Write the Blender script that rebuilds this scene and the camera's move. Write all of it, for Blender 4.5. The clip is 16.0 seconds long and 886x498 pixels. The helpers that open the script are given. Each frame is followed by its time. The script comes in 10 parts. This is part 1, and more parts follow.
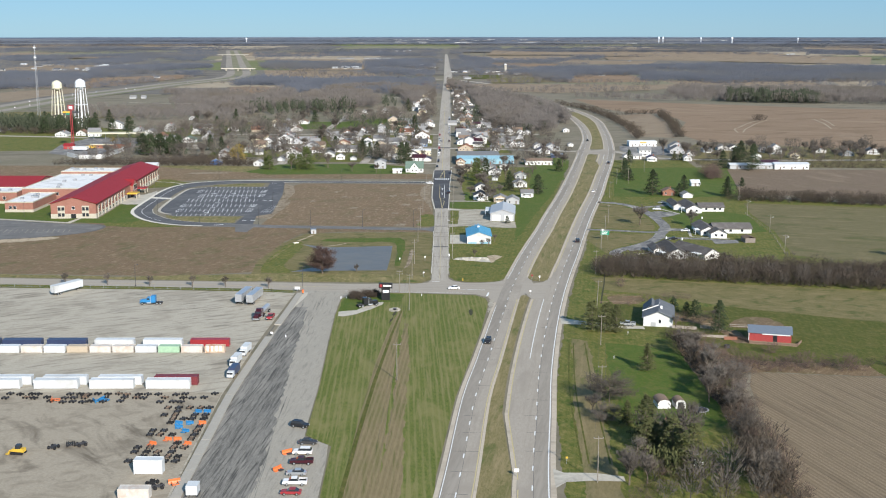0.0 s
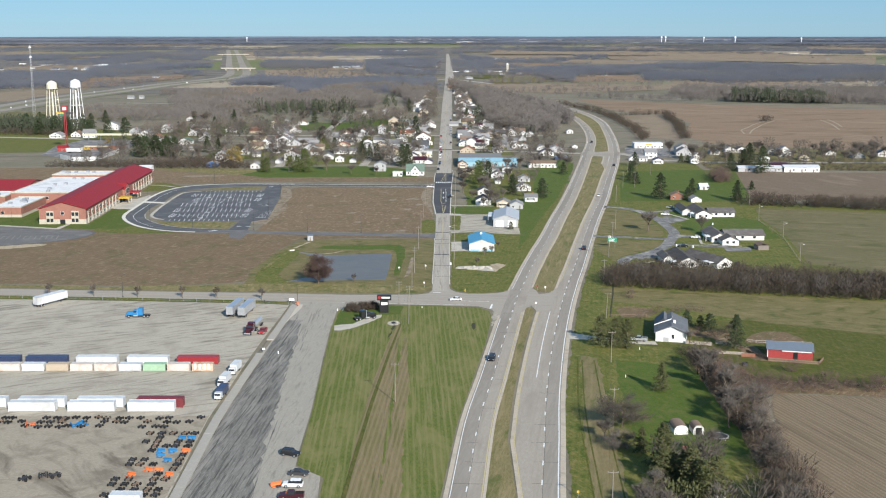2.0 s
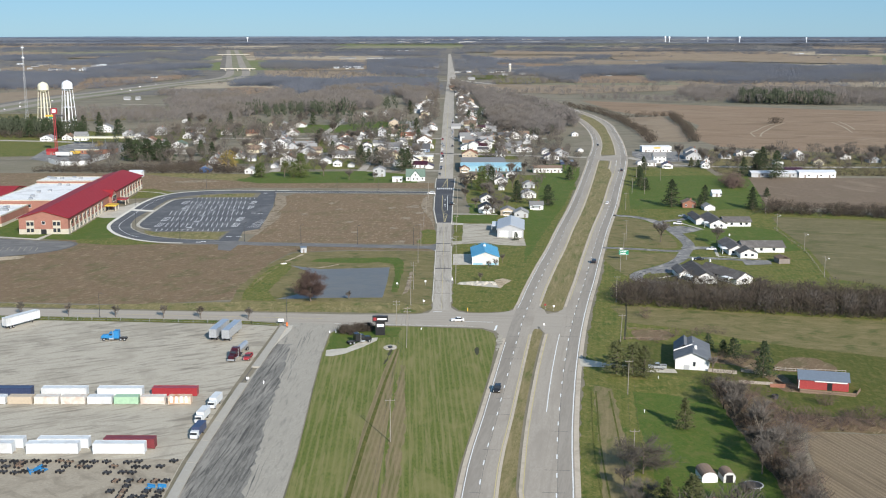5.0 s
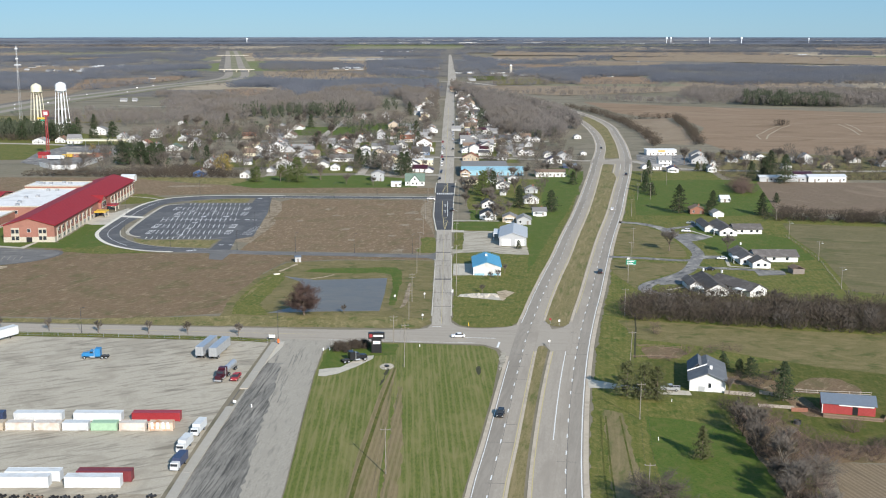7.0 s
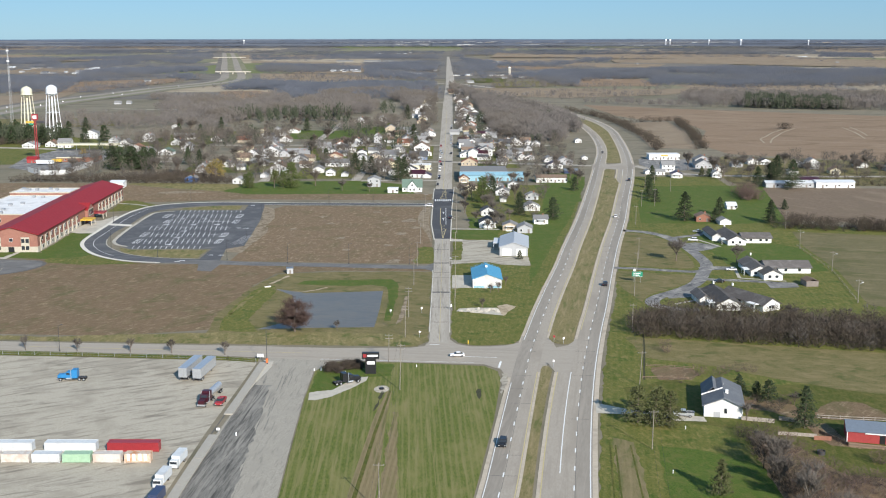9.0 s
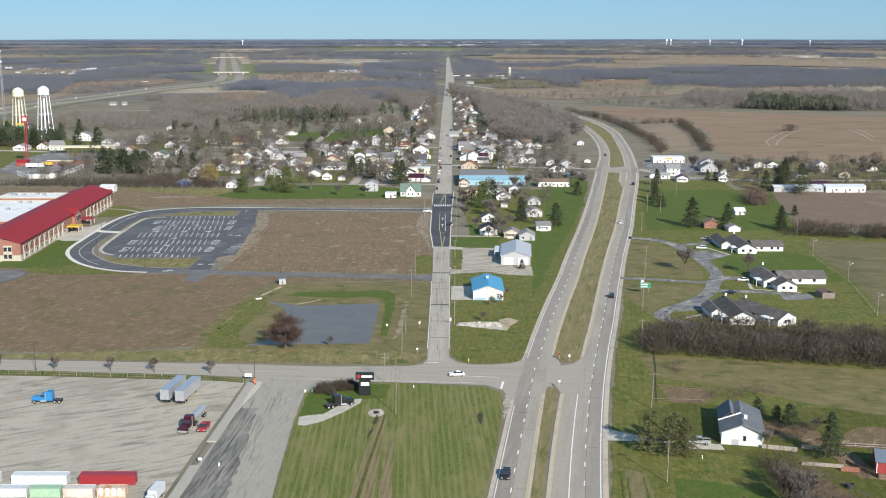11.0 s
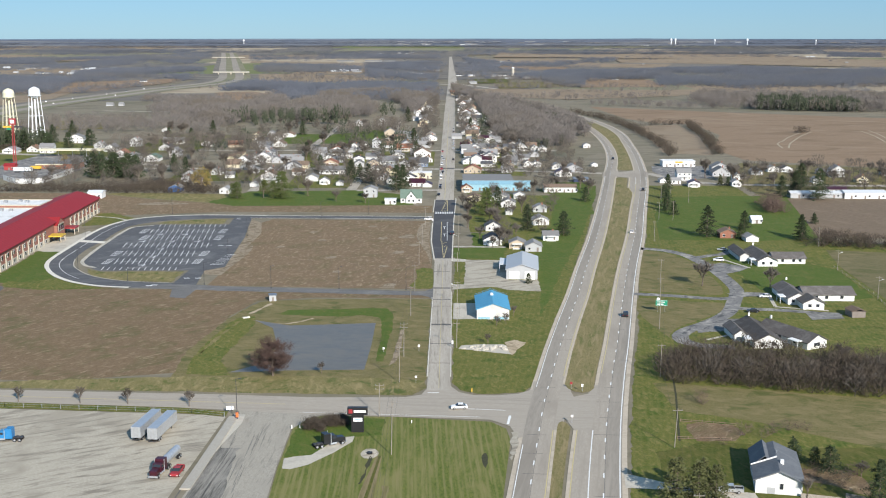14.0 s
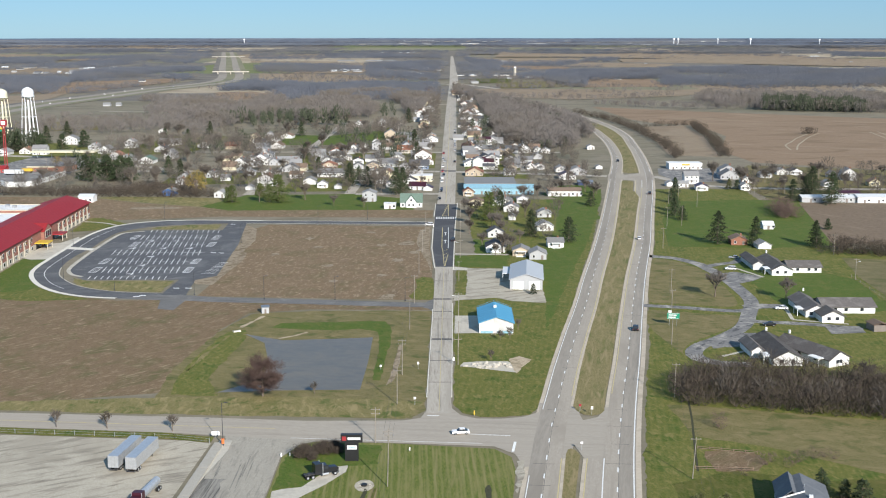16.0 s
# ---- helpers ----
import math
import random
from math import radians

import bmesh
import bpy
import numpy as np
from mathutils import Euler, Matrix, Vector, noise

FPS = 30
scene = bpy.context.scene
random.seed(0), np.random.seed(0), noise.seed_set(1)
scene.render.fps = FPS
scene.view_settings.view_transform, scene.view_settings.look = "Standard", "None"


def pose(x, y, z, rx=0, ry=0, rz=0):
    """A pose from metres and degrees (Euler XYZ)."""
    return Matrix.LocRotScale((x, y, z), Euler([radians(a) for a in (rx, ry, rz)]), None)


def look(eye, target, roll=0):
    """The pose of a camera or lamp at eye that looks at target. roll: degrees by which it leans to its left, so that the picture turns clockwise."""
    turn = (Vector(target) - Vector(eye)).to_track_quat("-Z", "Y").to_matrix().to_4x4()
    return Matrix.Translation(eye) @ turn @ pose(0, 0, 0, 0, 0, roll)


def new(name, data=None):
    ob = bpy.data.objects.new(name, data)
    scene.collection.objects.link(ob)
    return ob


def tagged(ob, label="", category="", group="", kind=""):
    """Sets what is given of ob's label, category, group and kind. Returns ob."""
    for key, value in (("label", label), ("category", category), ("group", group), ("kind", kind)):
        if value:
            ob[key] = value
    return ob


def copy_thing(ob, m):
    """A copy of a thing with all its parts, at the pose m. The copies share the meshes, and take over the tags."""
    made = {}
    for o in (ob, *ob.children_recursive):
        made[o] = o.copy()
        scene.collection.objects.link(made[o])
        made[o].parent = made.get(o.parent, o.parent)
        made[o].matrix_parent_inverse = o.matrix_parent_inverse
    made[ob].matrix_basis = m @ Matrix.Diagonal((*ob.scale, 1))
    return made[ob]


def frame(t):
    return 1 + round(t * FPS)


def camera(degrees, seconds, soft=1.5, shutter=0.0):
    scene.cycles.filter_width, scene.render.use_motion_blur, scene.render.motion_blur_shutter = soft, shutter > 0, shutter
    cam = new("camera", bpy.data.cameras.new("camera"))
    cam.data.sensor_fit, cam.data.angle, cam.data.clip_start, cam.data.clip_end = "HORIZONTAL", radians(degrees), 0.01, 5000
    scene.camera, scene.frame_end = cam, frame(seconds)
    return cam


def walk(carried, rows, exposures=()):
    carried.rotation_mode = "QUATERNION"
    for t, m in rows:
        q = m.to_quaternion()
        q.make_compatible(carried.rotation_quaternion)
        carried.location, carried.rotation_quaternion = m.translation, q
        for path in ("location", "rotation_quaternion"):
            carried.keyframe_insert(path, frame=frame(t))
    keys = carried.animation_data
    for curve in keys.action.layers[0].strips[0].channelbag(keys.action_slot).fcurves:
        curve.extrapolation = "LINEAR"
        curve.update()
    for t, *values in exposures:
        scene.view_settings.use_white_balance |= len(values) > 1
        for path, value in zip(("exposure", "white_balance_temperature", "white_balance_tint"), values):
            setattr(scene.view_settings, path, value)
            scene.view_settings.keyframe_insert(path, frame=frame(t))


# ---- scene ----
# The camera: a drone that flies level up the town's main road.
cam = camera(42.8, 16.0, 1.1)
PATH = [
    (0.0, 0.0, 0.0, 0.0, 10.871), (1.5, 0.0, 15.82, 0.053, 10.891), (3.5, 0.24, 37.35, 0.13, 10.917),
    (5.2, 0.42, 55.5, 0.18, 10.90), (7.0, 0.56, 74.55, 0.199, 10.87), (8.0, 0.53, 85.15, 0.211, 10.822), (8.5, 0.51, 90.45, 0.158, 10.797), (9.0, 0.5, 95.76, 0.103, 10.775),
    (10.7, 0.7, 113.9, 0.088, 10.765), (12.5, 0.99, 132.92, 0.157, 10.771), (14.5, 1.22, 154.02, 0.251, 10.806),
    (16.0, 1.33, 169.67, 0.303, 10.829),
]
HIGH = 104.0
walk(cam, [(t, pose(x, y, HIGH, 90 - pitch, 0, yaw)) for t, x, y, yaw, pitch in PATH], [(0.0, 0.48, 6580, 10), (11.5, 0.49, 6600, 10), (16.0, 0.53, 6640, 10)])

# ---- light ----
SUN_DIR = Vector((0.42, -0.91, 0.0)).normalized()
SUN_EL = radians(27)
world = bpy.data.worlds.new("world")
scene.world = world
world.use_nodes = True
wn = world.node_tree
sky = wn.nodes.new("ShaderNodeTexSky")
sky.sky_type, sky.sun_disc, sky.sun_elevation = "NISHITA", False, SUN_EL
sky.sun_rotation = math.atan2(SUN_DIR.x, SUN_DIR.y)
sky.altitude, sky.air_density, sky.dust_density, sky.ozone_density = 200, 0.9, 0.0, 3.0
clear = wn.nodes.new("ShaderNodeMix")
clear.data_type = "RGBA"
clear.inputs[0].default_value, clear.inputs[7].default_value = 0.42, (4.6, 8.5, 12.6, 1)
cool = wn.nodes.new("ShaderNodeMix")
cool.data_type, cool.blend_type = "RGBA", "MULTIPLY"
cool.inputs[0].default_value, cool.inputs[7].default_value = 1.0, (0.58, 0.88, 1.27, 1)
wn.links.new(sky.outputs[0], cool.inputs[6])
wn.links.new(cool.outputs[2], clear.inputs[6])
wn.links.new(clear.outputs[2], wn.nodes["Background"].inputs[0])
wn.nodes["Background"].inputs[1].default_value = 0.05
sun = new("sun", bpy.data.lights.new("sun", "SUN"))
sun.data.energy, sun.data.angle, sun.data.color = 4.7, radians(0.53), (1.0, 0.95, 0.88)
sd = Vector((SUN_DIR.x * math.cos(SUN_EL), SUN_DIR.y * math.cos(SUN_EL), math.sin(SUN_EL)))
sun.matrix_world = look(sd * 300, (0, 0, 0))

rng = random.Random(7)
nrg = np.random.default_rng(11)


# ---- materials ----
def material(name, a, b, big=12.0, small=1.2, rough=0.9, bump=0.0, metal=0.0, third=None, stretch=None, spread=0.0, patchy=0.0, streak=None, soft=0.0):
    """Two-scale mottled surface; a, b: its two colours; third: blotches at the large scale."""
    m = bpy.data.materials.new(name)
    m.use_nodes = True
    nt = m.node_tree
    bs = nt.nodes["Principled BSDF"]
    bs.inputs["Roughness"].default_value, bs.inputs["Metallic"].default_value = rough, metal
    if "Specular IOR Level" in bs.inputs:
        bs.inputs["Specular IOR Level"].default_value = 0.25 if rough > 0.6 else 0.5
    geo = nt.nodes.new("ShaderNodeNewGeometry")
    vec = geo.outputs["Position"]
    if stretch:
        mp = nt.nodes.new("ShaderNodeMapping")
        mp.vector_type = "TEXTURE"
        mp.inputs["Rotation"].default_value[2] = radians(stretch[0])
        mp.inputs["Scale"].default_value = (1.0, 1.0 / stretch[1], 1.0)
        nt.links.new(vec, mp.inputs[0])
        vec = mp.outputs[0]

    def tex(size, detail, vector):
        n = nt.nodes.new("ShaderNodeTexNoise")
        n.inputs["Scale"].default_value, n.inputs["Detail"].default_value = 1.0 / size, detail
        n.inputs["Roughness"].default_value, n.inputs["Distortion"].default_value = 0.62, 0.7
        nt.links.new(vector, n.inputs["Vector"])
        return n

    def ramp(src, lo, hi):
        n = nt.nodes.new("ShaderNodeMapRange")
        n.inputs["From Min"].default_value, n.inputs["From Max"].default_value = lo, hi
        nt.links.new(src, n.inputs["Value"])
        return n.outputs[0]

    def mix(fac, one, two):
        n = nt.nodes.new("ShaderNodeMix")
        n.data_type = "RGBA"
        nt.links.new(fac, n.inputs[0])
        for sock, val in ((n.inputs[6], one), (n.inputs[7], two)):
            if isinstance(val, tuple):
                sock.default_value = (*val, 1)
            else:
                nt.links.new(val, sock)
        return n.outputs[2]

    fine = tex(small, 6.0, vec)
    col = mix(ramp(fine.outputs[0], 0.32, 0.68), a, b)
    if third:
        coarse = tex(big, 5.0, vec)
        col = mix(ramp(coarse.outputs[0], 0.5 - patchy * 0.1, 0.66), col, third)
    if streak:
        shade, size, degrees, ratio, lo, hi = streak
        mp2 = nt.nodes.new("ShaderNodeMapping")
        mp2.vector_type = "TEXTURE"
        mp2.inputs["Rotation"].default_value[2] = radians(degrees)
        mp2.inputs["Scale"].default_value = (1.0, 1.0 / ratio, 1.0)
        nt.links.new(geo.outputs["Position"], mp2.inputs[0])
        col = mix(ramp(tex(size, 7.0, mp2.outputs[0]).outputs[0], lo, hi), col, shade)
    if spread:
        info = nt.nodes.new("ShaderNodeObjectInfo")
        hsv = nt.nodes.new("ShaderNodeHueSaturation")
        mr = nt.nodes.new("ShaderNodeMapRange")
        mr.inputs["To Min"].default_value, mr.inputs["To Max"].default_value = 1 - spread, 1 + spread
        nt.links.new(info.outputs["Random"], mr.inputs["Value"])
        nt.links.new(mr.outputs[0], hsv.inputs["Value"])
        nt.links.new(col, hsv.inputs["Color"])
        col = hsv.outputs[0]
    nt.links.new(col, bs.inputs["Base Color"])
    if soft:
        up = nt.nodes.new("ShaderNodeVectorMath")
        up.operation = "MULTIPLY_ADD"
        up.inputs[1].default_value, up.inputs[2].default_value = (1 - soft,) * 3, (0.1 * soft, -0.35 * soft, soft)
        nt.links.new(geo.outputs["Normal"], up.inputs[0])
        unit = nt.nodes.new("ShaderNodeVectorMath")
        unit.operation = "NORMALIZE"
        nt.links.new(up.outputs[0], unit.inputs[0])
        nt.links.new(unit.outputs[0], bs.inputs["Normal"])
    if bump:
        bp = nt.nodes.new("ShaderNodeBump")
        bp.inputs["Strength"].default_value, bp.inputs["Distance"].default_value = 0.8, bump
        nt.links.new(fine.outputs[0], bp.inputs["Height"])
        nt.links.new(bp.outputs[0], bs.inputs["Normal"])
    return m


def striped(m, degrees, period, colour, strength, wobble=1.5, lo=0.45, hi=0.75):
    """Rows across a material: mown swaths, plough furrows, sheet ribs."""
    nt = m.node_tree
    bs = nt.nodes["Principled BSDF"]
    old = bs.inputs["Base Color"].links[0].from_socket
    geo = nt.nodes.new("ShaderNodeNewGeometry")
    mp = nt.nodes.new("ShaderNodeMapping")
    mp.inputs["Rotation"].default_value[2] = radians(degrees)
    nt.links.new(geo.outputs["Position"], mp.inputs[0])
    wv = nt.nodes.new("ShaderNodeTexWave")
    wv.inputs["Scale"].default_value = 0.314 / period
    wv.inputs["Distortion"].default_value, wv.inputs["Detail"].default_value = wobble, 3.0
    wv.inputs["Detail Scale"].default_value = 0.6
    nt.links.new(mp.outputs[0], wv.inputs[0])
    mr = nt.nodes.new("ShaderNodeMapRange")
    mr.inputs["From Min"].default_value, mr.inputs["From Max"].default_value = lo, hi
    mr.inputs["To Max"].default_value = strength
    nt.links.new(wv.outputs[1], mr.inputs[0])
    mx = nt.nodes.new("ShaderNodeMix")
    mx.data_type = "RGBA"
    nt.links.new(mr.outputs[0], mx.inputs[0])
    nt.links.new(old, mx.inputs[6])
    mx.inputs[7].default_value = (*colour, 1)
    nt.links.new(mx.outputs[2], bs.inputs["Base Color"])
    return m


def plain(name, c, rough=0.6, metal=0.0, vary=0.12, size=0.6):
    return material(name, tuple(v * (1 - vary) for v in c), tuple(min(1, v * (1 + vary)) for v in c), small=size, rough=rough, metal=metal)


M_GROUND = material("meadow", (0.190, 0.164, 0.116), (0.249, 0.215, 0.155), 140, 6.0, third=(0.164, 0.150, 0.096), bump=0.1, streak=((0.137, 0.125, 0.085), 60, 8, 2.5, 0.50, 0.68))
M_LAWN = striped(material("lawn", (0.067, 0.089, 0.014), (0.170, 0.160, 0.038), 7, 0.45, third=(0.058, 0.095, 0.011), bump=0.12, streak=((0.216, 0.184, 0.063), 1.5, 12, 0.5, 0.50, 0.68)), 8, 1.9, (0.172, 0.160, 0.048), 0.3, 1.4, 0.5, 1.0)
M_LUSH = striped(material("lush_grass", (0.044, 0.066, 0.007), (0.101, 0.107, 0.019), 8, 0.45, third=(0.109, 0.104, 0.025), bump=0.12, streak=((0.150, 0.127, 0.040), 1.6, 20, 0.5, 0.49, 0.68)), 12, 1.8, (0.121, 0.113, 0.032), 0.25, 2.0, 0.5, 1.0)
M_MOWN = striped(material("mown_grass", (0.065, 0.098, 0.015), (0.155, 0.168, 0.039), 9, 0.5, third=(0.190, 0.180, 0.062), stretch=(2, 0.35), bump=0.06, patchy=0.2, streak=((0.216, 0.194, 0.078), 1.3, 1.5, 0.05, 0.50, 0.68)), -2, 1.7, (0.226, 0.209, 0.081), 0.45, 0.7, 0.5, 0.98)
M_DRYGRASS = material("dry_grass", (0.130, 0.122, 0.040), (0.258, 0.208, 0.092), 6, 0.5, third=(0.088, 0.110, 0.025), bump=0.12, streak=((0.29, 0.232, 0.11), 2.2, 3, 0.35, 0.50, 0.66))
M_MEDIAN = material("median_grass", (0.140, 0.128, 0.048), (0.265, 0.212, 0.102), 6, 0.45, third=(0.112, 0.122, 0.036), stretch=(-9, 0.3), bump=0.08, streak=((0.285, 0.225, 0.118), 1.5, -10, 0.1, 0.50, 0.68))
M_MEADOW = material("rough_meadow", (0.112, 0.102, 0.036), (0.215, 0.178, 0.078), 9, 0.5, third=(0.090, 0.100, 0.028), stretch=(8, 1.3), bump=0.14, streak=((0.225, 0.178, 0.085), 3.5, 70, 0.5, 0.48, 0.66))
M_DIRT = material("bare_soil", (0.140, 0.094, 0.052), (0.246, 0.172, 0.104), 10, 0.45, third=(0.150, 0.116, 0.058), stretch=(-40, 0.6), bump=0.16, streak=((0.36, 0.275, 0.18), 1.6, -10, 0.4, 0.52, 0.72))
M_DIRT2 = material("weedy_soil", (0.124, 0.083, 0.045), (0.232, 0.160, 0.094), 9, 0.45, third=(0.128, 0.108, 0.048), stretch=(-38, 0.6), bump=0.16, streak=((0.345, 0.262, 0.168), 1.2, -40, 0.28, 0.53, 0.72))
M_SAND = material("pale_soil", (0.36, 0.28, 0.19), (0.52, 0.43, 0.31), 4, 0.8, third=(0.25, 0.2, 0.12), bump=0.05)
M_SCAR = material("sandy_scar", (0.255, 0.2, 0.135), (0.345, 0.28, 0.2), 4, 0.7, third=(0.19, 0.145, 0.09), bump=0.1, streak=((0.17, 0.13, 0.08), 2, -40, 0.4, 0.5, 0.6))
M_PLOUGH = striped(material("stubble_field", (0.189, 0.140, 0.086), (0.299, 0.230, 0.152), 14, 0.4, third=(0.248, 0.191, 0.121), bump=0.14, streak=((0.152, 0.113, 0.071), 1.4, 17, 0.03, 0.5, 0.68)), -17, 1.3, (0.115, 0.085, 0.052), 0.42, 0.5)
M_FARM = material("harvested_field", (0.230, 0.156, 0.097), (0.284, 0.201, 0.131), 60, 5, third=(0.203, 0.139, 0.084), stretch=(15, 2.0), streak=((0.324, 0.242, 0.164), 40, 60, 0.3, 0.54, 0.72))
M_FARM2 = striped(material("corn_stubble", (0.261, 0.198, 0.131), (0.324, 0.257, 0.180), 50, 9, third=(0.225, 0.167, 0.108)), 80, 9, (0.198, 0.144, 0.095), 0.6, 1.0)
M_FARMG = material("winter_wheat", (0.13, 0.16, 0.06), (0.18, 0.19, 0.085), 60, 8, third=(0.2, 0.18, 0.1))
M_GRAVEL = material("gravel_yard", (0.370, 0.332, 0.262), (0.480, 0.436, 0.355), 14, 0.4, third=(0.335, 0.298, 0.236), stretch=(-18, 0.7), bump=0.05, streak=((0.235, 0.207, 0.164), 2.2, -62, 0.16, 0.50, 0.66))
M_GRAVEL2 = material("brown_gravel", (0.306, 0.262, 0.199), (0.393, 0.342, 0.264), 10, 0.8, third=(0.240, 0.203, 0.152), stretch=(5, 1.2), bump=0.05, streak=((0.158, 0.132, 0.098), 9, 40, 0.35, 0.54, 0.70))
M_WORN = material("worn_asphalt", (0.300, 0.274, 0.226), (0.405, 0.370, 0.310), 8, 0.4, third=(0.33, 0.302, 0.252), stretch=(-4, 0.5), bump=0.02, streak=((0.20, 0.184, 0.158), 0.9, -4, 0.12, 0.52, 0.80))
M_ROADL = material("highway_asphalt", (0.268, 0.236, 0.196), (0.325, 0.290, 0.243), 14, 0.6, third=(0.25, 0.22, 0.182), stretch=(-12, 0.12), streak=((0.345, 0.305, 0.255), 1.6, -10, 0.04, 0.50, 0.68))
M_ROADC = material("road_concrete", (0.335, 0.294, 0.240), (0.405, 0.358, 0.298), 12, 0.5, third=(0.32, 0.28, 0.23), stretch=(-8, 0.3), streak=((0.305, 0.267, 0.22), 1.2, -8, 0.04, 0.50, 0.75))
M_CROSS = material("cross_street_concrete", (0.340, 0.300, 0.246), (0.405, 0.360, 0.300), 12, 0.5, third=(0.37, 0.328, 0.272), stretch=(85, 0.3), streak=((0.30, 0.264, 0.218), 1.4, 85, 0.05, 0.50, 0.75))
M_SHOULDER = material("concrete_shoulder", (0.46, 0.39, 0.3), (0.54, 0.465, 0.37), 9, 1.0, third=(0.4, 0.34, 0.265))
M_STREET = material("street_asphalt", (0.375, 0.335, 0.278), (0.46, 0.415, 0.35), 12, 0.6, third=(0.36, 0.322, 0.268), stretch=(0, 0.2), streak=((0.27, 0.24, 0.2), 1.3, 0, 0.05, 0.53, 0.66))
M_TAR = material("new_asphalt", (0.06, 0.061, 0.066), (0.085, 0.086, 0.092), 20, 1.0, third=(0.105, 0.105, 0.108))
M_APPROACH = material("grey_asphalt", (0.135, 0.131, 0.126), (0.18, 0.174, 0.165), 9, 0.7, third=(0.21, 0.203, 0.19), streak=((0.1, 0.098, 0.095), 2.5, 84, 0.1, 0.53, 0.68))
M_PASTURE = material("winter_pasture", (0.184, 0.176, 0.107), (0.247, 0.226, 0.147), 70, 10, third=(0.147, 0.158, 0.089), stretch=(80, 0.5))
M_STRAW = material("pale_stubble", (0.336, 0.278, 0.194), (0.420, 0.352, 0.257), 80, 10, third=(0.284, 0.231, 0.163), stretch=(85, 0.4))
M_SOILBACK = material("drying_brown_soil", (0.150, 0.108, 0.072), (0.222, 0.164, 0.112), 30, 2.5, third=(0.172, 0.128, 0.084), stretch=(25, 1.6), streak=((0.25, 0.19, 0.13), 12, 25, 0.3, 0.54, 0.74))
M_SCRUB = material("grey_scrub", (0.144, 0.130, 0.110), (0.207, 0.184, 0.154), 60, 7, third=(0.115, 0.108, 0.097), stretch=(85, 0.4), streak=((0.253, 0.218, 0.167), 30, 85, 0.3, 0.54, 0.70))
M_DRYFIELD = material("dull_tan_field", (0.115, 0.104, 0.046), (0.188, 0.158, 0.078), 14, 0.7, third=(0.105, 0.105, 0.038), stretch=(70, 0.5), bump=0.14, streak=((0.21, 0.17, 0.09), 5, 70, 0.3, 0.5, 0.68))
M_LOT = material("lot_asphalt", (0.082, 0.084, 0.09), (0.112, 0.114, 0.12), 20, 0.8, third=(0.145, 0.145, 0.147), streak=((0.18, 0.175, 0.17), 10, 30, 2.0, 0.54, 0.70))
M_DRIVE = material("old_drive", (0.15, 0.147, 0.145), (0.25, 0.24, 0.225), 7, 1.0, third=(0.38, 0.355, 0.32), streak=((0.09, 0.09, 0.092), 4, 30, 1.5, 0.52, 0.62))
M_CONC = material("concrete", (0.450, 0.414, 0.344), (0.540, 0.502, 0.426), 6, 0.8, third=(0.378, 0.348, 0.295), bump=0.01)
M_KERB = material("kerb", (0.608, 0.573, 0.500), (0.730, 0.693, 0.612), 5, 0.6)
# tar seams and edges; also the painted shade line by the yard strip
M_TARSHADE = material("tar_and_shade_line", (0.1, 0.095, 0.09), (0.16, 0.15, 0.14), 3, 0.5)
M_WHITE = material("white_line", (0.7, 0.7, 0.68), (0.82, 0.82, 0.8), 4, 0.5)
M_STALL = plain("stall_paint", (0.84, 0.84, 0.82), 0.7, vary=0.05)
M_VERGE = material("brown_verge", (0.163, 0.135, 0.064), (0.230, 0.185, 0.093), 5, 0.7, third=(0.117, 0.122, 0.041), stretch=(-7, 0.3), bump=0.12, streak=((0.255, 0.200, 0.106), 2.5, -7, 0.1, 0.5, 0.7))
M_DITCH = material("damp_ditch", (0.04, 0.042, 0.022), (0.075, 0.072, 0.04), 4, 0.6)
M_YELLOW = material("yellow_line", (0.48, 0.4, 0.2), (0.55, 0.46, 0.26), 4, 0.5)
M_BARK = plain("bark", (0.15, 0.12, 0.095), 0.95, vary=0.3)
M_PALEBARK = plain("pale_bark", (0.22, 0.19, 0.155), 0.95, vary=0.25)
M_TWIG = material("bare_twigs", (0.074, 0.064, 0.055), (0.145, 0.128, 0.111), 20, 2.5, third=(0.101, 0.084, 0.066), rough=0.95, spread=0.3, soft=0.2)
M_REDTWIG = material("reddish_twigs", (0.091, 0.063, 0.052), (0.126, 0.089, 0.073), 10, 2, rough=0.95, soft=0.45)
M_WOODS = material("bare_woods", (0.094, 0.084, 0.078), (0.173, 0.157, 0.146), 90, 12, third=(0.123, 0.106, 0.086), rough=0.95, soft=0.35)
# bare woods far off; aerial haze is painted into the blue-grey colour
M_HAZEWOODS = material("haze_tinted_woods", (0.088, 0.099, 0.124), (0.129, 0.141, 0.169), 300, 40, third=(0.127, 0.128, 0.132), rough=0.95, soft=0.65)
# ground beyond 6 km, its blue-grey is painted haze
M_HAZEPLAIN = material("hazy_plain", (0.098, 0.114, 0.146), (0.144, 0.161, 0.197), 160, 30, third=(0.192, 0.194, 0.197), rough=1.0, stretch=(90, 0.3), streak=((0.230, 0.219, 0.209), 120, 90, 0.15, 0.56, 0.7))
M_SWALE = striped(material("brown_swale", (0.173, 0.135, 0.068), (0.240, 0.186, 0.098), 8, 0.7, third=(0.153, 0.140, 0.053), stretch=(2, 0.25), bump=0.08, streak=((0.122, 0.118, 0.039), 1.6, 2, 0.05, 0.52, 0.68)), 3, 1.3, (0.286, 0.225, 0.123), 0.4, 0.6)
M_HOUSEROOF = material("blue_grey_shingles", (0.105, 0.115, 0.128), (0.15, 0.16, 0.175), 5, 0.5, third=(0.17, 0.18, 0.19), rough=0.85)
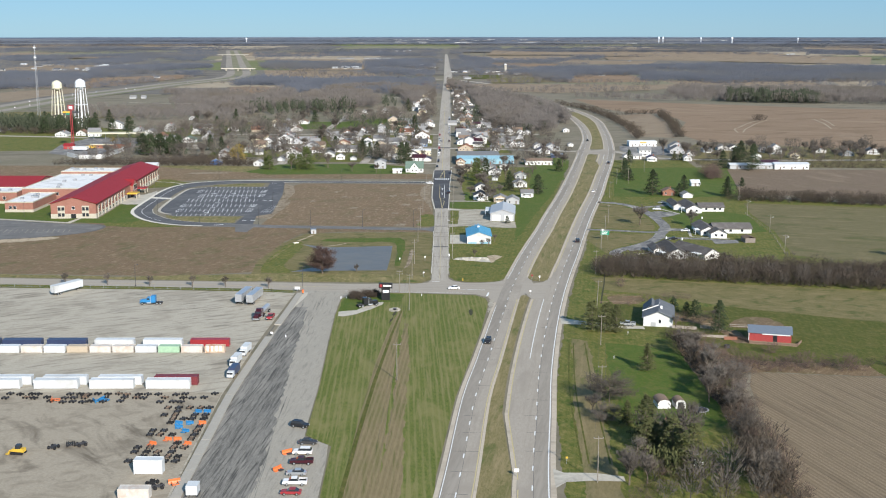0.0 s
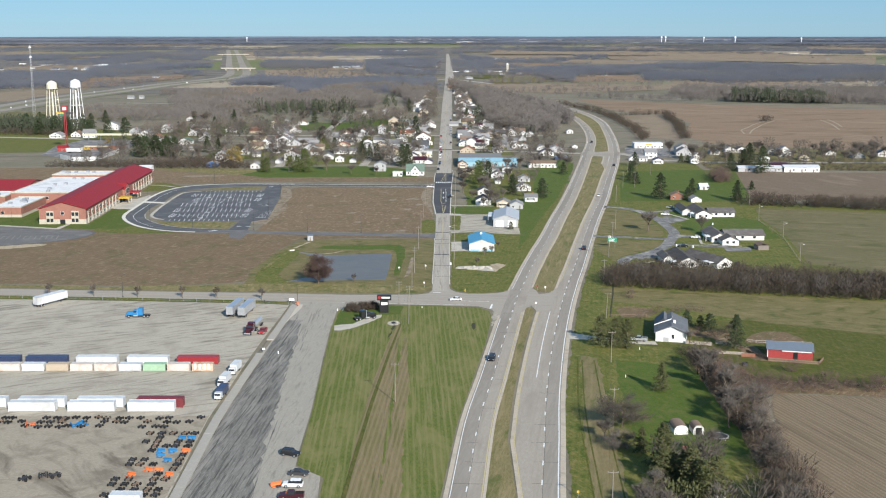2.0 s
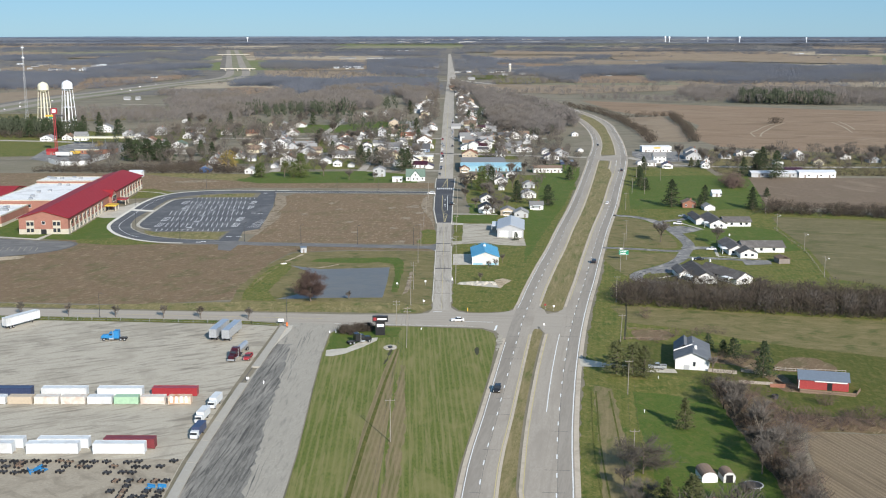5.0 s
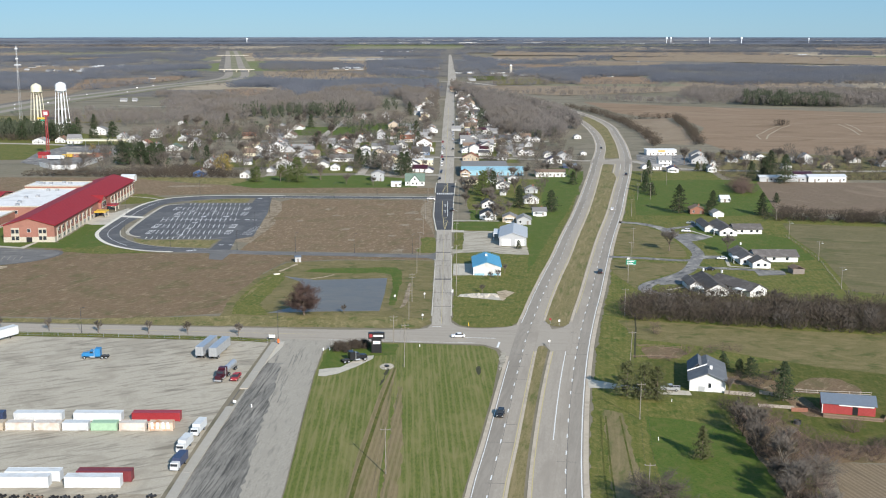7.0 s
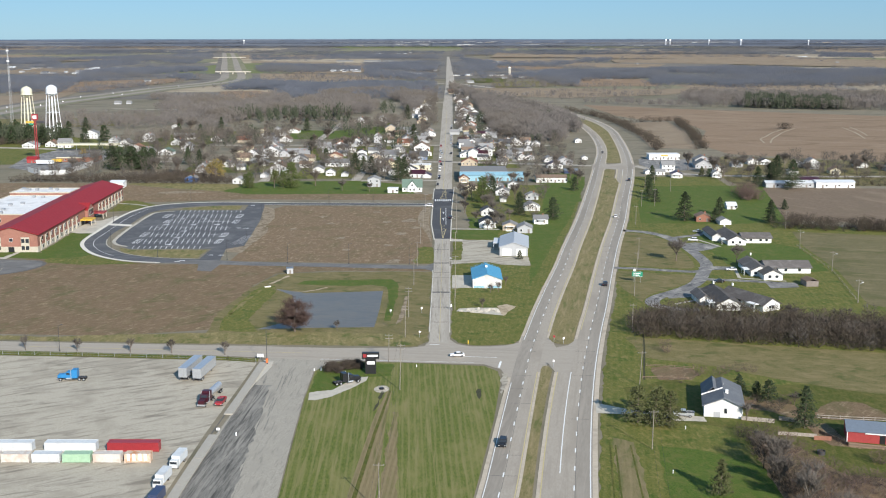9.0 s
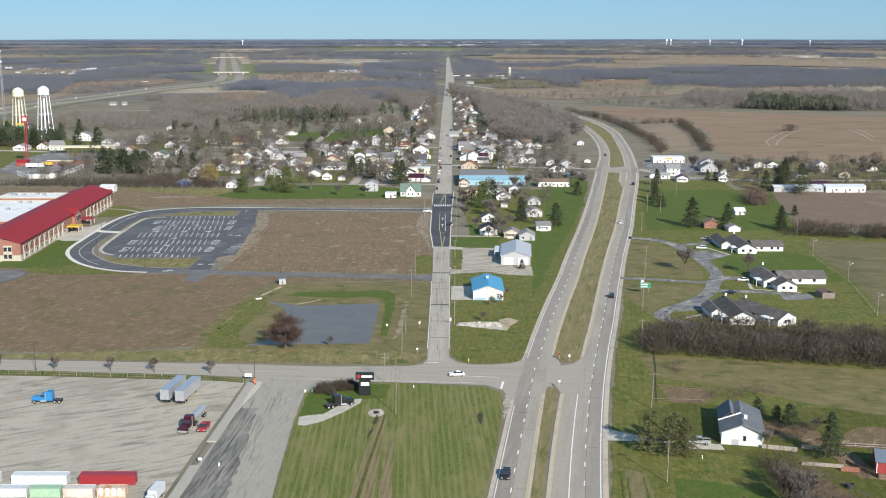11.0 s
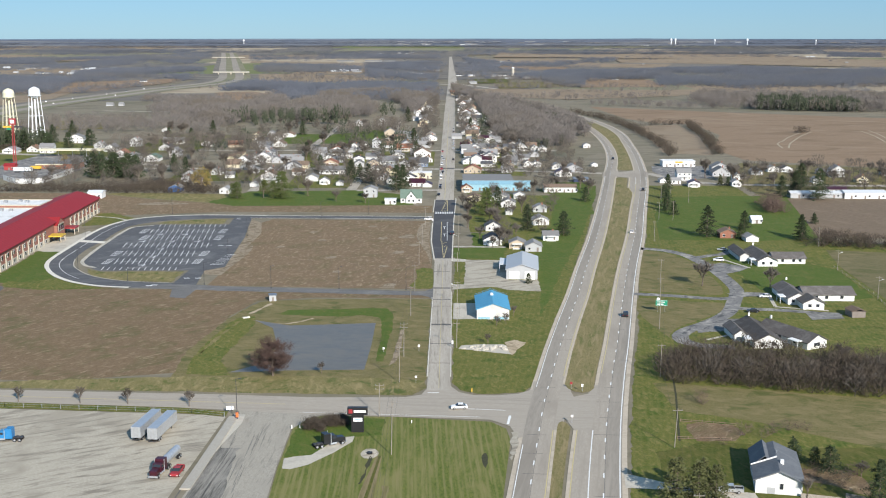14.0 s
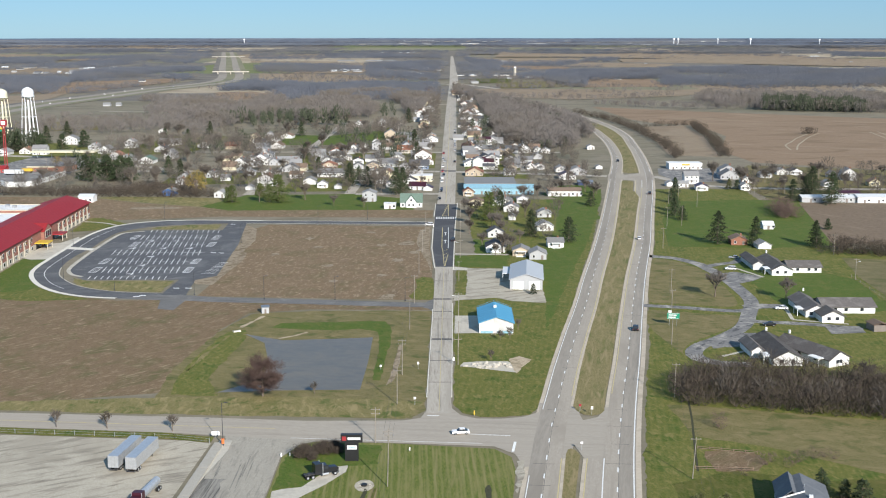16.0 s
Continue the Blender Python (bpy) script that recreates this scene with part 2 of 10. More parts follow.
M_SEAL = material("grey_seal_coat", (0.150, 0.141, 0.124), (0.27, 0.254, 0.222), 7, 0.4, third=(0.31, 0.288, 0.25), stretch=(-4, 0.2), bump=0.02, streak=((0.075, 0.071, 0.064), 0.7, -4, 0.05, 0.47, 0.66))
M_SEALTHIN = material("thin_seal_coat", (0.182, 0.168, 0.144), (0.267, 0.246, 0.209), 9, 0.4, third=(0.286, 0.263, 0.222), stretch=(-4, 0.3), bump=0.02, streak=((0.077, 0.073, 0.064), 1.1, -4, 0.05, 0.49, 0.68))
M_STRIP = material("strip_concrete", (0.350, 0.325, 0.278), (0.425, 0.396, 0.342), 5, 0.6, third=(0.38, 0.35, 0.30), bump=0.01)
M_OLDRED = plain("faded_red_paint", (0.17, 0.03, 0.036), 0.5)
M_DARKTWIG = material("purple_brown_twigs", (0.058, 0.038, 0.032), (0.105, 0.070, 0.060), 10, 2, rough=0.95, soft=0.25)
M_BRIGHT = material("bright_spring_grass", (0.040, 0.084, 0.009), (0.108, 0.143, 0.023), 6, 0.45, third=(0.112, 0.126, 0.029), bump=0.14, streak=((0.150, 0.139, 0.041), 1.2, 20, 0.5, 0.53, 0.72))
M_SHEETGREY = plain("grey_sheet_roof", (0.43, 0.45, 0.47), 0.5, vary=0.08)
M_FARPINE = material("far_pine_needles", (0.034, 0.044, 0.028), (0.066, 0.076, 0.048), 30, 4, rough=0.9, soft=0.35)
# horizon strip, the blue of the haze is in its colour
M_HAZEBACK = material("far_country_haze", (0.07, 0.105, 0.155), (0.105, 0.145, 0.2), 500, 40, third=(0.15, 0.185, 0.23), rough=1.0)
M_BRUSH = material("brush", (0.045, 0.036, 0.028), (0.091, 0.073, 0.058), 9, 1.5, third=(0.070, 0.058, 0.039), rough=0.95, soft=0.2)
M_PINE = material("pine_needles", (0.022, 0.036, 0.016), (0.05, 0.066, 0.03), 8, 0.9, rough=0.9, spread=0.25, soft=0.35)
M_CEDAR = material("cedar_needles", (0.058, 0.068, 0.026), (0.1, 0.104, 0.042), 6, 0.8, rough=0.9, spread=0.2, soft=0.4)
M_OLIVE = material("olive_needles", (0.043, 0.065, 0.018), (0.098, 0.117, 0.033), 6, 0.8, rough=0.9, spread=0.2, soft=0.3)
M_SPRING = material("spring_leaves", (0.05, 0.066, 0.018), (0.1, 0.108, 0.03), 6, 0.8, rough=0.9, spread=0.2, soft=0.35)
M_OCHRE = material("ochre_leaves", (0.2, 0.15, 0.045), (0.28, 0.21, 0.07), 6, 0.8, rough=0.9)
M_BRICK = material("brick_wall", (0.27, 0.125, 0.095), (0.34, 0.17, 0.13), 6, 0.5, third=(0.25, 0.12, 0.092))
M_STONE = plain("cast_stone", (0.45, 0.415, 0.34), 0.9, vary=0.15)
M_REDROOF = striped(material("red_sheet_roof", (0.26, 0.019, 0.024), (0.33, 0.029, 0.033), 15, 1.5, rough=0.62, third=(0.29, 0.03, 0.034)), 2.6, 1.2, (0.2, 0.014, 0.018), 0.4, 0.0)
M_FLATROOF = material("white_membrane", (0.68, 0.68, 0.67), (0.78, 0.78, 0.77), 9, 2, third=(0.58, 0.58, 0.57))
M_WHITEWALL = material("white_siding", (0.60, 0.61, 0.60), (0.72, 0.725, 0.715), 4, 0.6, rough=0.7, spread=0.16, third=(0.56, 0.55, 0.52))
M_CREAM = plain("cream_siding", (0.62, 0.57, 0.43), 0.75, vary=0.06)
M_GREYWALL = plain("grey_siding", (0.4, 0.41, 0.42), 0.75, vary=0.06)
M_BLUEWALL = plain("slate_blue_siding", (0.16, 0.21, 0.3), 0.75, vary=0.06)
M_TANWALL = plain("tan_siding", (0.45, 0.38, 0.29), 0.75, vary=0.08)
M_YELWALL = plain("pale_yellow_siding", (0.6, 0.55, 0.38), 0.75, vary=0.05)
M_REDWALL = plain("barn_red_siding", (0.35, 0.06, 0.058), 0.8, vary=0.12)
M_OLDBRICK = plain("old_brick", (0.28, 0.13, 0.09), 0.9, vary=0.15)
M_DARKROOF = material("dark_shingles", (0.06, 0.062, 0.068), (0.1, 0.102, 0.108), 5, 0.5, third=(0.12, 0.12, 0.125), rough=0.9, spread=0.2)
M_APTROOF = material("brown_grey_shingles", (0.085, 0.076, 0.071), (0.135, 0.122, 0.114), 4, 0.5, third=(0.16, 0.148, 0.138), rough=0.9, spread=0.25)
M_GREYROOF = material("grey_shingles", (0.2, 0.2, 0.2), (0.27, 0.265, 0.26), 5, 0.5, rough=0.9, spread=0.25)
M_BROWNROOF = material("brown_shingles", (0.17, 0.12, 0.09), (0.23, 0.165, 0.12), 5, 0.5, rough=0.9, spread=0.2)
M_RUSTROOF = material("rust_roof", (0.27, 0.12, 0.075), (0.34, 0.165, 0.11), 5, 0.8, rough=0.8, spread=0.25)
M_BLUEROOF = plain("bright_blue_sheet", (0.075, 0.29, 0.46), 0.5, vary=0.08)
M_PALEBLUE = plain("pale_blue_sheet", (0.24, 0.43, 0.52), 0.6, vary=0.25)
M_GREENROOF = plain("green_shingles", (0.13, 0.185, 0.15), 0.85, vary=0.15)
M_WHITEROOF = plain("white_sheet_roof", (0.6, 0.62, 0.64), 0.5, vary=0.08)
M_SLATE = plain("slate_sheet_roof", (0.14, 0.17, 0.21), 0.55, vary=0.1)
M_GLASS = plain("window_glass", (0.03, 0.035, 0.042), 0.12, vary=0.05)
M_DOOR = plain("door_paint", (0.2, 0.17, 0.15), 0.6)
M_TRIM = plain("white_trim", (0.78, 0.78, 0.76), 0.6, vary=0.04)
M_POLE = plain("weathered_pole", (0.251, 0.224, 0.191), 0.9, vary=0.2)
M_WIRE = plain("cable", (0.05, 0.05, 0.05), 0.7)
M_STEEL = plain("galvanised_steel", (0.42, 0.43, 0.44), 0.45, 0.6)
M_DARKSTEEL = plain("dark_steel", (0.06, 0.06, 0.065), 0.5, 0.3)
M_BLACK = plain("black_panel", (0.018, 0.018, 0.02), 0.4)
M_RUBBER = plain("rubber", (0.022, 0.022, 0.023), 0.85)
M_RED = plain("red_paint", (0.3, 0.032, 0.038), 0.4)
M_MAROON = plain("maroon_paint", (0.05, 0.009, 0.016), 0.35)
M_BLUE = plain("blue_paint", (0.025, 0.19, 0.42), 0.35)
M_SLATEBLUE = plain("slate_blue_boards", (0.05, 0.14, 0.36), 0.6)
M_ORANGE = plain("orange_paint", (0.7, 0.17, 0.05), 0.5)
M_GREEN = plain("pale_green_paint", (0.32, 0.48, 0.33), 0.6)
M_YELPAINT = plain("machine_yellow", (0.62, 0.4, 0.05), 0.5)
M_SILVER = plain("silver_paint", (0.5, 0.52, 0.54), 0.3, 0.5)
M_CARBLACK = plain("black_paint", (0.02, 0.021, 0.024), 0.25)
M_NAVY = plain("navy_paint", (0.04, 0.055, 0.11), 0.35)
M_TRAILER = material("trailer_white", (0.53, 0.56, 0.57), (0.63, 0.65, 0.655), 4, 0.8, rough=0.5, third=(0.5, 0.505, 0.5), spread=0.08)
M_OLDBOX = material("rusty_white", (0.52, 0.49, 0.44), (0.63, 0.59, 0.54), 3, 0.7, rough=0.7, third=(0.50, 0.41, 0.345))
M_RUSTBOX = material("rust_streaked_white", (0.56, 0.36, 0.24), (0.62, 0.55, 0.46), 2.5, 0.6, rough=0.7, third=(0.5, 0.2, 0.08))
M_SIGNGREEN = plain("sign_green", (0.01, 0.24, 0.14), 0.5)
M_SIGNWHITE = plain("sign_white", (0.78, 0.78, 0.78), 0.5, vary=0.03)
M_LAMP = plain("lamp_glass", (0.7, 0.7, 0.68), 0.2, vary=0.03)
M_PLANK = plain("grey_planks", (0.34, 0.3, 0.26), 0.9, vary=0.2)
M_ROCK = plain("rubble", (0.5, 0.46, 0.4), 0.9, vary=0.25, size=0.5)
M_WATER = material("pond_water", (0.132, 0.124, 0.108), (0.155, 0.146, 0.128), 12, 2.5, rough=0.32, third=(0.172, 0.154, 0.124), streak=((0.120, 0.118, 0.110), 4, 80, 0.3, 0.5, 0.65))
M_WATER.node_tree.nodes["Principled BSDF"].inputs["IOR"].default_value = 1.22
M_TOWERW = plain("tower_white", (0.74, 0.76, 0.78), 0.5, vary=0.04)
M_TOWERY = plain("tower_cream", (0.7, 0.66, 0.5), 0.5, vary=0.04)


# ---- mesh helpers ----
class Build:
    """Gathers the faces of one mesh."""

    def __init__(self):
        self.v, self.f = [], []

    def add(self, verts, faces):
        n = len(self.v)
        self.v.extend(verts)
        self.f.extend([tuple(i + n for i in f) for f in faces])
        return self

    def box(self, x0, x1, y0, y1, z0, z1):
        return self.add([(x, y, z) for z in (z0, z1) for x, y in ((x0, y0), (x1, y0), (x1, y1), (x0, y1))],
                        [(3, 2, 1, 0), (4, 5, 6, 7), (0, 1, 5, 4), (1, 2, 6, 5), (2, 3, 7, 6), (3, 0, 4, 7)])

    def prism(self, pts, z0, z1):
        n = len(pts)
        return self.add([(x, y, z0) for x, y in pts] + [(x, y, z1) for x, y in pts],
                        [tuple(range(n - 1, -1, -1)), tuple(range(n, 2 * n))] + [(i, (i + 1) % n, n + (i + 1) % n, n + i) for i in range(n)])

    def profile(self, pts, x0, x1):
        """A side outline of (y, z) drawn out along x."""
        n = len(pts)
        return self.add([(x0, y, z) for y, z in pts] + [(x1, y, z) for y, z in pts],
                        [tuple(range(n)), tuple(range(2 * n - 1, n - 1, -1))] + [(i, n + i, n + (i + 1) % n, (i + 1) % n) for i in range(n)])

    def rod(self, a, b, r0, r1=None, n=6):
        a, b = Vector(a), Vector(b)
        r1 = r0 if r1 is None else r1
        q = (b - a).to_track_quat("Z", "Y")
        ring = [q @ Vector((math.cos(6.2832 * i / n), math.sin(6.2832 * i / n), 0)) for i in range(n)]
        return self.add([tuple(a + p * r0) for p in ring] + [tuple(b + p * r1) for p in ring],
                        [tuple(range(n - 1, -1, -1)), tuple(range(n, 2 * n))] + [(i, (i + 1) % n, n + (i + 1) % n, n + i) for i in range(n)])

    def lathe(self, rings, n=16, cx=0, cy=0):
        """rings: (radius, z) from the bottom up."""
        k = len(self.v)
        for r, z in rings:
            self.v.extend([(cx + r * math.cos(6.2832 * i / n), cy + r * math.sin(6.2832 * i / n), z) for i in range(n)])
        for j in range(len(rings) - 1):
            self.f.extend([(k + j * n + i, k + j * n + (i + 1) % n, k + (j + 1) * n + (i + 1) % n, k + (j + 1) * n + i) for i in range(n)])
        self.f.append(tuple(k + i for i in range(n - 1, -1, -1)))
        self.f.append(tuple(k + (len(rings) - 1) * n + i for i in range(n)))
        return self

    def mesh(self, name, mat):
        me = bpy.data.meshes.new(name)
        me.from_pydata(self.v, [], self.f)
        me.materials.append(mat)
        me.update()
        return me


def part(name, b, mat, parent=None, label=""):
    ob = new(name, b.mesh(name, mat))
    if parent is not None:
        ob.parent = parent
    if label:
        ob["label"] = label
    return ob


def thing(name, label, category, group="", kind="", at=(0, 0, 0), turn=0):
    ob = new(name)
    ob.empty_display_size = 0.3
    ob.matrix_basis = pose(*at, 0, 0, turn)
    return tagged(ob, label, category, group, kind)


MID = (0.0, 85.0)


def warp(x, y, z=0.0):
    """Country past two kilometres is drawn in towards a rim at 4.9 km, in the line of sight, with the earth's curve; returns the place and the scale there."""
    dx, dy = x - MID[0], y - MID[1]
    far = math.hypot(dx, dy)
    if far <= 2000:
        return x, y, z, 1.0
    k = (far - 2000) / 2800
    near = 2000 + 2800 * k / (1 + k)
    s = near / far
    return MID[0] + dx * s, MID[1] + dy * s, HIGH - near * (HIGH / far + (far - 2000) / 1.48e7) + z * s, s


def rise_far(x, y):
    """Far fields and roads lie a little proud of the coarse far ground."""
    return max(0.0, math.hypot(x - MID[0], y - MID[1]) - 1800) * 0.0009


def inside(x, y, poly):
    hit = False
    for (x0, y0), (x1, y1) in zip(poly, poly[1:] + poly[:1]):
        if (y0 > y) != (y1 > y) and x < x0 + (y - y0) * (x1 - x0) / (y1 - y0):
            hit = not hit
    return hit


def smooth(pts, step=8.0):
    """A curve through the points, as a polyline."""
    p = [Vector(q).to_2d() for q in pts]
    p = [2 * p[0] - p[1]] + p + [2 * p[-1] - p[-2]]
    out = []
    for a, b, c, d in zip(p, p[1:], p[2:], p[3:]):
        n = max(1, int((c - b).length / step))
        for i in range(n):
            t = i / n
            out.append(0.5 * (2 * b + (c - a) * t + (2 * a - 5 * b + 4 * c - d) * t * t + (3 * b - a - 3 * c + d) * t ** 3))
    out.append(p[-2])
    return out


def offset(line, d):
    """The line moved d metres to its right."""
    out = []
    for i, q in enumerate(line):
        t = (line[min(i + 1, len(line) - 1)] - line[max(i - 1, 0)]).normalized()
        out.append(q + Vector((t.y, -t.x)) * d)
    return out


LAYER = [0.0]


def ragged(pts, step=1.6, deep=0.55):
    """The outline with an uneven, overgrown edge."""
    out = []
    for (x0, y0), (x1, y1) in zip(pts, list(pts[1:]) + [pts[0]]):
        ln = math.hypot(x1 - x0, y1 - y0)
        n = max(1, int(ln / step))
        for i in range(n):
            x, y = x0 + (x1 - x0) * i / n, y0 + (y1 - y0) * i / n
            w = deep * min(1.0, ln / 9) * (noise.noise((x * 0.17, y * 0.17, 2.2)) * 1.6 + noise.noise((x * 0.6, y * 0.6, 7.1)))
            out.append((x - (y1 - y0) / (ln + 1e-6) * w, y + (x1 - x0) / (ln + 1e-6) * w))
    return out


def sheet(name, pts, z, mat, label="", category="", kind="structure", thick=0.0, curve=0):
    """A flat piece of ground with the given outline, each a hair above the one before."""
    LAYER[0] += 0.00012
    z += LAYER[0]
    if curve:
        pts = [tuple(q) for q in smooth(list(pts) + [pts[0]], curve)[:-1]]
    if name.split("_")[0] in ("grass", "soil", "gravel") and max(abs(y) for _, y in pts) < 960 and not any(w in name for w in ("ditch", "strip", "swath", "rut")):
        pts = ragged(pts)
    elif "seal" in name:
        pts = ragged(pts, 1.2, 0.4)
    bm = bmesh.new()
    vs = [bm.verts.new((x, y, 0)) for x, y in pts]
    f = bm.faces.new(vs)
    if f.calc_area() > 0 and f.normal.z < 0:
        f.normal_flip()
    f.normal_update()
    if f.normal.z < 0:
        f.normal_flip()
    far = max(math.hypot(x - MID[0], y - MID[1]) for x, y in pts) > 1900
    bmesh.ops.triangulate(bm, faces=bm.faces[:])
    if far:
        for _ in range(6):
            long = [e for e in bm.edges if e.calc_length() > 160]
            if not long or len(bm.verts) > 9000:
                break
            bmesh.ops.subdivide_edges(bm, edges=long, cuts=1)
            bmesh.ops.triangulate(bm, faces=bm.faces[:])
    for v in bm.verts:
        v.co = warp(v.co.x, v.co.y, z + rise_far(v.co.x, v.co.y))[:3]
    me = bpy.data.meshes.new(name)
    bm.to_mesh(me)
    bm.free()
    me.materials.append(mat)
    return tagged(new(name, me), label, category or name.split("_")[0], kind=kind)


def ribbon(name, line, a, b, z, mat, label="", parent=None, category=""):
    """A strip along a line between a and b metres to its right."""
    one, two = offset(line, a), offset(line, b)
    bd = Build()
    n = len(line)
    bd.add([warp(p.x, p.y, z + rise_far(*p))[:3] for p in one] + [warp(p.x, p.y, z + rise_far(*p))[:3] for p in two], [(i, n + i, n + i + 1, i + 1) for i in range(n - 1)])
    ob = part(name, bd, mat, parent)
    if parent is None:
        tagged(ob, label, category or name.split("_")[0], kind="structure")
    return ob


def dashes(name, line, off, z, mat, every=12.19, long=3.05, wide=0.16, first=0.0, upto=1e9, parent=None):
    """Lane marks: one mesh of separate painted bars."""
    bd = Build()
    run, nxt = 0.0, first
    ln = offset(line, off)
    for a, b in zip(ln, ln[1:]):
        seg = (b - a).length
        while nxt <= run + seg and nxt < upto:
            t = (b - a).normalized()
            q = a + t * (nxt - run)
            w = Vector((t.y, -t.x)) * wide
            bd.add([(*(q - w), z), (*(q + w), z), (*(q + w + t * long), z), (*(q - w + t * long), z)], [(0, 1, 2, 3)])
            nxt += every
        run += seg
    return part(name, bd, mat, parent)


# ---- the ground: one sheet to the horizon ----
def ground_sheet():
    rings = [0, 120, 240, 400, 600, 850, 1100, 1400, 1700, 2000]
    while rings[-1] < 36000:
        rings.append(rings[-1] * 1.045)
    n = 120
    bd = Build()
    bd.v.append((*MID, 0))
    for r in rings[1:]:
        for i in range(n):
            a = 2 * math.pi * i / n
            bd.v.append(warp(MID[0] + r * math.sin(a), MID[1] + r * math.cos(a), 0)[:3])
    bd.f.extend([(0, 1 + (i + 1) % n, 1 + i) for i in range(n)])
    for j in range(len(rings) - 2):
        for i in range(n):
            a, b = 1 + j * n + i, 1 + j * n + (i + 1) % n
            bd.f.append((a, b, b + n, a + n))
    return tagged(part("ground", bd, M_GROUND), "flat early-spring grassland and farmland to the horizon", "ground", kind="structure")


ground_sheet()

# highway: outer edge lines of the two carriageways, from south to north
WEST = smooth([(-33.0, -150), (-20.5, 0), (-14.0, 90), (-9.5, 150), (-4.5, 205), (0.5, 255), (5.7, 313), (10.7, 350), (16.2, 392), (20.6, 425), (25.5, 460), (30.0, 486), (34.8, 514), (42.7, 556), (51.0, 598), (60.4, 650), (75.6, 730), (93, 830), (111.9, 944),
               (121.5, 1005), (135.2, 1090), (144.4, 1166), (151.0, 1246), (154.8, 1330), (155.5, 1427), (147, 1560), (108, 1780), (58, 2000), (26, 2250), (14, 2500)], 10)
EAST = smooth([(-2.0, -150), (8.2, 0), (14.0, 90), (17.8, 150), (21.5, 205), (25.2, 255), (29.8, 300), (33.7, 338), (40.7, 392), (48.0, 440), (56.1, 486), (62.8, 521), (73.5, 580), (86.6, 650), (102.7, 730), (120, 825), (136.9, 916),
               (151.8, 1008), (166.4, 1124), (178, 1240), (186, 1338), (186, 1450), (172, 1600), (136, 1790), (84, 2000), (40, 2250), (22, 2500)], 10)
hw_w = tagged(new("road_highway_west"), "grey two-lane southbound carriageway with worn lane paint", "road", kind="structure")
hw_e = tagged(new("road_highway_east"), "grey two-lane northbound carriageway with worn lane paint", "road", kind="structure")
ribbon("shoulder", WEST, -1.5, 8.8, 0.09, M_SHOULDER, parent=hw_w)
ribbon("lane_outer", WEST, -0.4, 3.6, 0.11, M_ROADL, parent=hw_w)
ribbon("lane_inner", WEST, 3.6, 7.5, 0.11, M_ROADC, parent=hw_w)
ribbon("seam", WEST, 3.75, 3.84, 0.118, M_TARSHADE, parent=hw_w)
ribbon("edge_line", [p for p in WEST if p.y < 436], -0.1, 0.1, 0.125, M_WHITE, parent=hw_w)
ribbon("edge_line", [p for p in WEST if 470 < p.y < 985], -0.1, 0.1, 0.125, M_WHITE, parent=hw_w)
ribbon("edge_line", [p for p in WEST if p.y > 1010], -0.1, 0.1, 0.125, M_WHITE, parent=hw_w)
ribbon("median_line", [p for p in WEST if p.y < 440], 7.1, 7.35, 0.125, M_YELLOW, parent=hw_w)
ribbon("median_line", [p for p in WEST if 474 < p.y < 970], 7.1, 7.35, 0.125, M_YELLOW, parent=hw_w)
dashes("lane_dashes", WEST, 3.55, 0.13, M_WHITE, first=3, upto=1500, parent=hw_w)
ribbon("shoulder", EAST, -8.5, 1.8, 0.09, M_SHOULDER, parent=hw_e)
ribbon("lane_outer", EAST, -3.7, 0.5, 0.11, M_ROADL, parent=hw_e)
ribbon("lane_inner", EAST, -7.5, -3.7, 0.11, M_ROADC, parent=hw_e)
ribbon("seam", EAST, -3.62, -3.53, 0.118, M_TARSHADE, parent=hw_e)
ribbon("edge_line", [p for p in EAST if p.y < 985], -0.14, 0.14, 0.125, M_WHITE, parent=hw_e)
ribbon("edge_line", [p for p in EAST if p.y > 1012], -0.1, 0.1, 0.125, M_WHITE, parent=hw_e)
ribbon("median_line", [p for p in EAST if p.y < 250], -7.25, -7.0, 0.125, M_YELLOW, parent=hw_e)
ribbon("median_line", [p for p in EAST if 478 < p.y < 970], -7.25, -7.0, 0.125, M_YELLOW, parent=hw_e)
dashes("lane_dashes", EAST, -3.8, 0.13, M_WHITE, first=6, upto=1500, parent=hw_e)


def at_y(line, y):
    a = min(range(len(line) - 1), key=lambda i: abs((line[i].y + line[i + 1].y) / 2 - y))
    p, q = line[a], line[a + 1]
    return p.x + (q.x - p.x) * (y - p.y) / (q.y - p.y)


